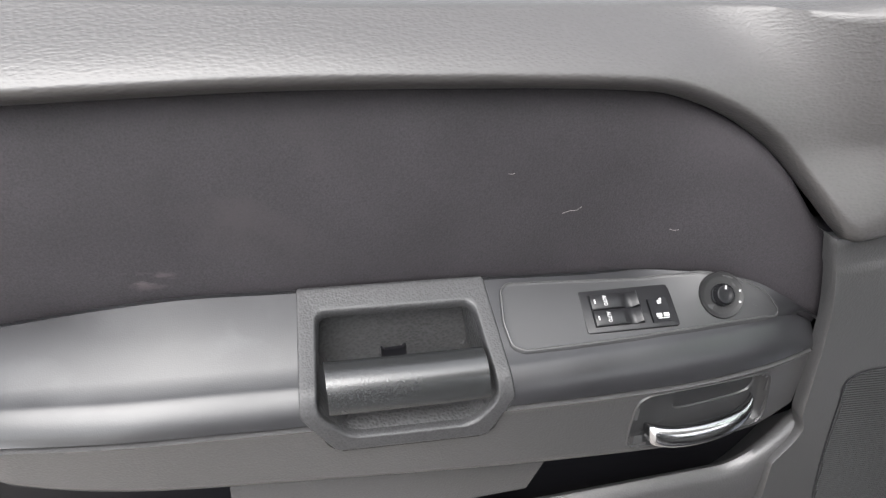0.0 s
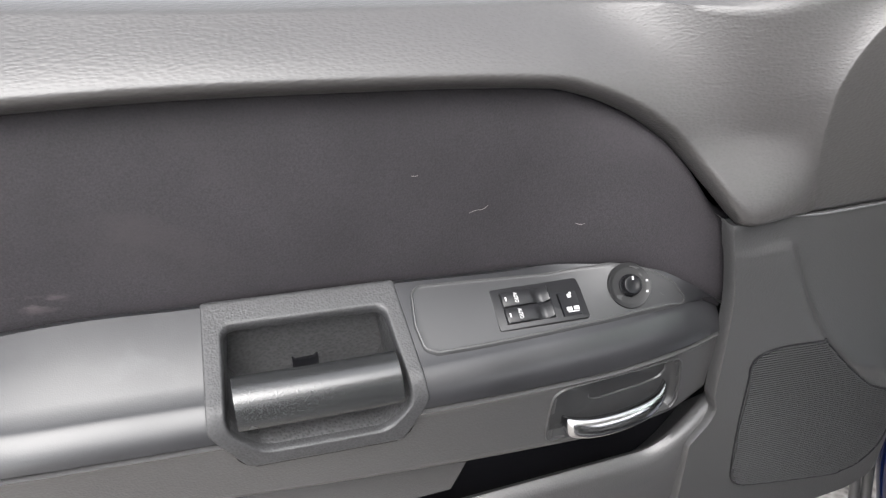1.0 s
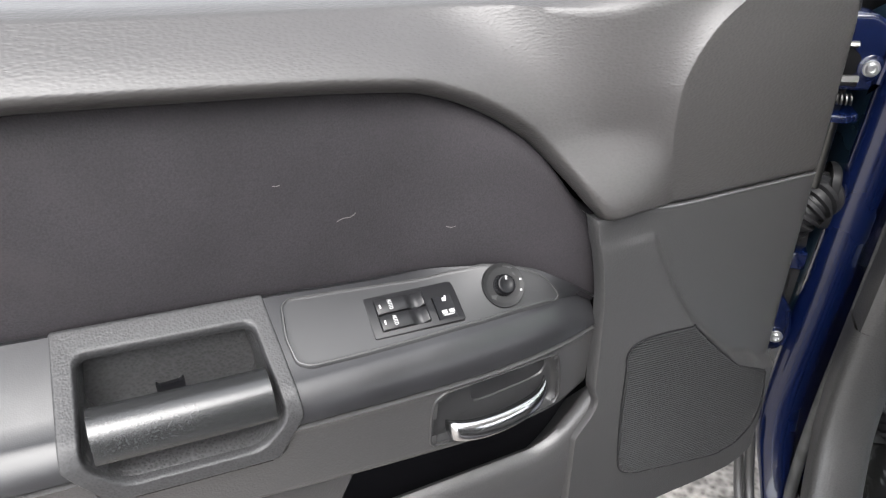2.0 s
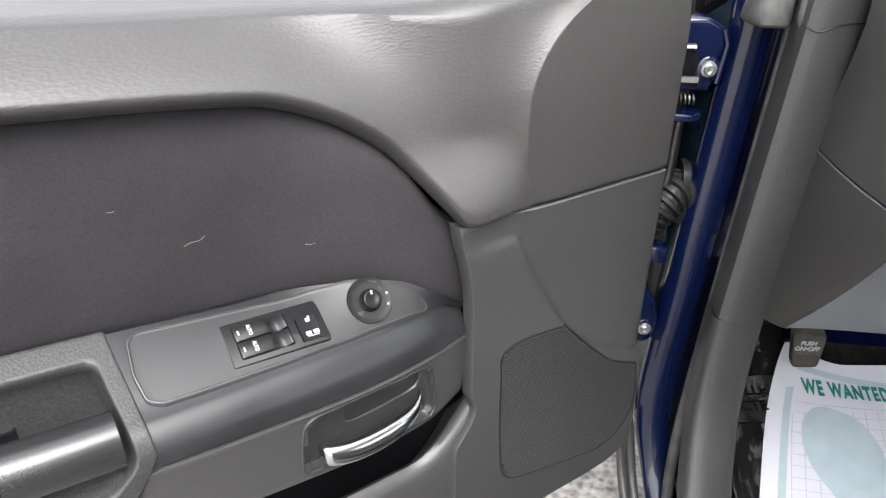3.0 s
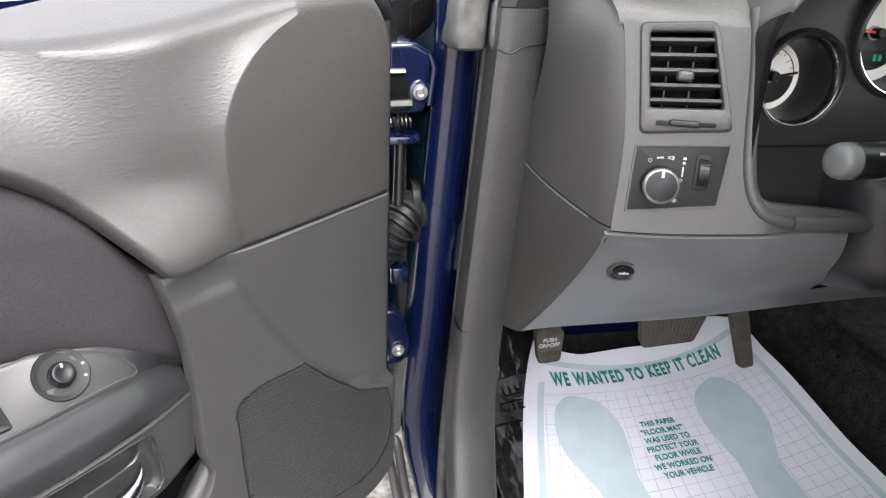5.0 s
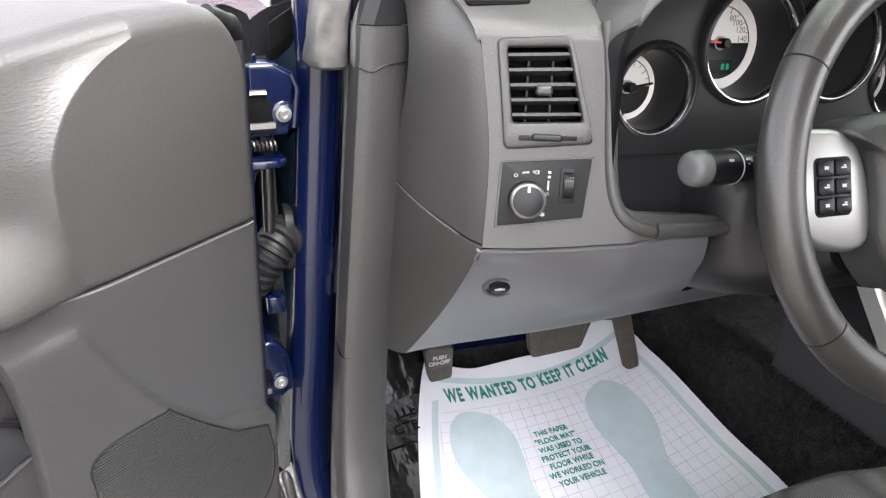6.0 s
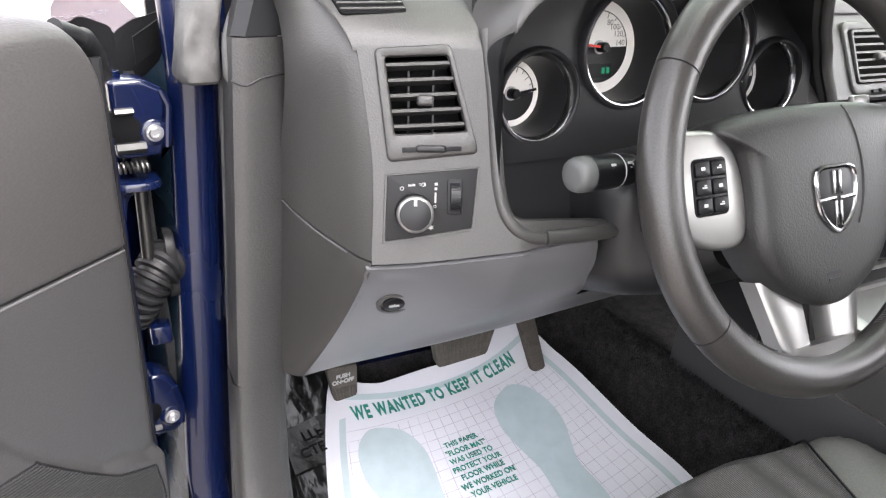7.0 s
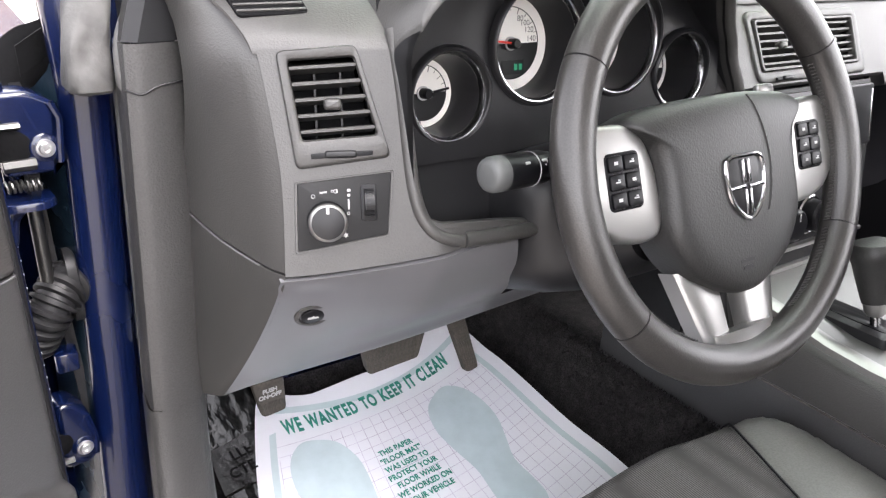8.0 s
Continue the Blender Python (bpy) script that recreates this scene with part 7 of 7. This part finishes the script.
def plastic_film():
    """Crumpled dark protective film between mat and kick panel, with part of a printed word."""
    root = thing("protective_film", (-0.70, 0.36, 0.29), "crumpled glossy dark plastic film on the foot well floor", "plastic film")
    rng = random.Random(11)
    rows = []
    for y in steps(-0.05, 0.58, 60):
        row = []
        for x in steps(-0.758, -0.64, 16):
            z = mat_z(x, y) - 0.006 + rng.uniform(-0.0025, 0.0015)
            row.append((x, y, max(z, 0.2435) + 0.03 * smooth((-0.738 - x) / 0.02)))
        rows.append(row)
    part("film", sheet(rows, depth=(0, 0, -0.001)), FILM, root)
    rows = [[(x, y, max(mat_z(x, y) - 0.0032, 0.245) + 0.0012 * math.sin(90 * x + 40 * y)) for x in steps(-0.733, -0.664, 10)] for y in steps(0.402, 0.476, 12)]
    part("film_patch", sheet(rows, depth=(0, 0, -0.0005)), PATCH, root, "greyer printed patch of film")
    for text, y in (("LLE", 0.452), ("CTE", 0.425)):
        words("film_word", text, 0.026, Matrix.Translation((-0.693 - 0.25 * (0.452 - y), y, mat_z(-0.69, y) - 0.0008)) @ pose(0, 0, 0, 8, -7, 4), VOID, root, squeeze=0.8)


plastic_film()


def pedal(name, label, pts, thick, ribs, arm_to, text=""):
    """A rubber-faced pedal: pts are its four corners seen from the driver, upper left first."""
    p = [Vector(q) for q in pts]
    c = sum(p, Vector()) / 4
    root = thing(name, c, label, "pedal")
    right, up = (p[1] - p[0] + p[2] - p[3]).normalized(), (p[0] - p[3] + p[1] - p[2]).normalized()
    m = basis(c, right, up)
    inv = m.inverted()
    flat = [((inv @ q).x, (inv @ q).y) for q in p]
    part("pad", plate(corners(flat, 0.008), -thick, 0.0, 0.003), PEDAL, root, "worn dusty rubber pad", m)
    x0, x1 = min(f[0] for f in flat), max(f[0] for f in flat)
    y0, y1 = min(f[1] for f in flat), max(f[1] for f in flat)
    ul, ur, lr, ll = [Vector((*f, 0)) for f in flat]
    for k in range(ribs):
        t = (k + 0.9) / (ribs + 0.8)
        foot, head = ll + (lr - ll) * t, ul + (ur - ul) * t
        foot, head = foot + (head - foot) * 0.06, foot + (head - foot) * (0.40 if text else 0.94)
        part("rib", tube([foot, (foot + head) / 2, head], 0.0012, 6), PEDAL, root, "", m)
    a = c + up * 0.01
    part("arm", tube([a + m.to_3x3() @ Vector((0, 0, -thick)), (a + Vector(arm_to)) / 2 + Vector((0, 0.02, 0)), Vector(arm_to)], 0.008, 8, flat=0.6), BLACK, root, "black steel pedal arm")
    if text:
        for k, line in enumerate(text.split("|")):
            words("pedal_word", line, 0.0105, m @ Matrix.Translation((-0.002, y1 - 0.018 - 0.0105 * k, 0.0003)), WHITE, root, squeeze=0.80, bold=0.04)
    return root


pedal("parking_brake_pedal", "black ribbed parking brake pedal with white lettering", [(-0.684, 0.405, 0.437), (-0.640, 0.405, 0.437), (-0.634, 0.42, 0.375), (-0.668, 0.42, 0.371)], 0.014, 7, (-0.66, 0.50, 0.56), "PUSH|ON\u2022OFF")
pedal("brake_pedal", "wide worn rubber brake pedal", [(-0.528, 0.40, 0.448), (-0.424, 0.40, 0.452), (-0.425, 0.42, 0.392), (-0.508, 0.42, 0.386)], 0.016, 14, (-0.47, 0.50, 0.60))
pedal("accelerator_pedal", "long narrow black accelerator pedal", [(-0.379, 0.44, 0.480), (-0.345, 0.44, 0.478), (-0.317, 0.41, 0.345), (-0.341, 0.41, 0.342)], 0.012, 6, (-0.36, 0.52, 0.58))


def under_dash():
    root = thing("pedal_bracket", (-0.56, 0.42, 0.48), "dark steel pedal bracket under the dashboard", "bracket")
    part("bracket_plate", block(-0.62, -0.50, 0.36, 0.37, 0.500, 0.535, 0.002), STEEL, root, "bare steel bracket")
    part("blue_panel", sheet([[(x, 0.56 + 0.05 * (z - 0.4), z) for x in steps(-0.72, -0.34, 6)] for z in steps(0.33, 0.58, 5)], depth=(0, 0.01, 0)), PAINT, root, "dark blue bulkhead panel")
    return root


under_dash()

# ---------------------------------------------------------------- driver seat
def seat():
    root = thing("driver_seat", (-0.37, -0.35, 0.29), "black woven cloth seat with smooth grey side bolsters", "car seat")
    def top(x, y):
        front = smooth((0.062 - 0.06 * abs(x + 0.36) - y) / 0.05)
        return 0.34 + 0.135 * front ** 0.55
    rows = []
    def seam(y):
        return max(-0.2625 + 0.38 * y, -0.325)
    for y in steps(-0.62, 0.062, 66):
        rows.append([(x, y, top(x, y) + 0.003 * math.cos((x + 0.40) * 22)) for x in steps(-0.52, seam(y) - 0.001, 24)])
    part("cushion_centre", sheet(rows, depth=(0, 0, -0.04)), SEATCLOTH, root, "black woven cloth cushion", sharp=60)
    for x0, x1, w in ((-0.290, -0.128, 1), (-0.62, -0.521, -1)):
        rows = []
        for y in steps(-0.62, 0.062, 66):
            row = []
            x0 = seam(y) if w > 0 else -0.62
            for t in steps(0, 1, 18):
                q = t if w > 0 else 1 - t
                x = x0 + (x1 - x0) * t
                d = 0.062 - 0.020 * q - 0.23 * q ** 4
                front = smooth((d - y) / 0.055)
                row.append((x, y, 0.345 + (0.120 + 0.010 * math.sin(math.pi * min(1, q * 1.2)) - 0.05 * q ** 5) * front ** 0.55))
            rows.append(row)
        part("bolster", sheet(rows, depth=(0, 0, -0.05)), SEATVINYL, root, "smooth grey bolster", sharp=60)
    part("seat_seam", tube([(seam(y) - 0.0005, y, top(seam(y), y) + 0.0005) for y in steps(-0.5, 0.060, 66)], 0.0016, 6), BLACK, root, "black piping seam")
    rows = [[(x, -0.60 - 0.16 * t - 0.06 * math.cos((x + 0.37) * 6), 0.43 + 0.62 * t) for x in steps(-0.60, -0.14, 14)] for t in steps(0, 1, 12)]
    part("backrest", sheet(rows, depth=(0, -0.10, 0)), SEATCLOTH, root, "black cloth backrest")
    part("seat_base", block(-0.60, -0.16, -0.58, -0.04, 0.242, 0.40, 0.02), BLACK, root, "black seat base")


seat()

# ---------------------------------------------------------------- roof, screen and far side closing the cabin
def cabin():
    root = thing("cabin_shell", (0.0, -0.4, 1.3), "car roof, far side and rear closing the cabin", "car")
    rows = [[(x, y, 1.40 - 0.10 * (x / 0.62) ** 2 - 0.06 * ((y + 0.5) / 0.6) ** 2) for x in steps(-0.60, 0.60, 14)] for y in steps(-1.25, -0.10, 12)]
    part("roof", sheet(rows, depth=(0, 0, 0.04)), PAINT, root, "dark blue roof")
    # out of view; kept pale so it bounces light onto seat and dash
    part("headliner", sheet([[(p[0], p[1], p[2] - 0.006) for p in r] for r in rows]), DIAL, root, "unseen roof lining, pale to brighten the cabin")
    rows = [[(x, y, z) for z in (0.2, 0.4, 0.7, 0.93)] for x, y in ((0.86, -1.3), (0.87, -0.3), (0.86, 0.95))]
    part("far_door", sheet(rows, depth=(0.04, 0, 0)), BLACK, root, "black far door trim")
    rows = [[(x, 0.98, z) for x in steps(-0.80, 0.86, 6)] for z in (0.2, 0.6, 0.95)]
    part("bulkhead", sheet(rows, depth=(0, 0.03, 0)), BLACK, root, "front bulkhead")
    rows = [[(x, 0.93 + 0.95 * t, 0.965 - 0.05 * t) for x in steps(-0.80, 0.80, 6)] for t in steps(0, 1, 6)]
    part("bonnet", sheet(rows, depth=(0, 0, -0.03)), PAINT, root, "dark blue bonnet")
    rows = [[(x * (1 - 0.24 * t), 0.90 - 0.98 * t, 0.965 + 0.40 * t + 0.03 * math.sin(math.pi * t) - 0.09 * (x / 0.78) ** 2 * t) for x in steps(-0.78, 0.78, 12)] for t in steps(0, 1, 10)]
    part("windscreen", sheet(rows, depth=(0, 0.002, 0.004)), GLASS, root, "green tinted windscreen glass").visible_shadow = False
    rows = [[(x, -1.32, z) for x in steps(-0.80, 0.86, 6)] for z in (0.2, 0.6, 1.1)]
    part("rear_wall", sheet(rows, depth=(0, -0.03, 0)), SEATCLOTH, root, "rear seat wall")


cabin()
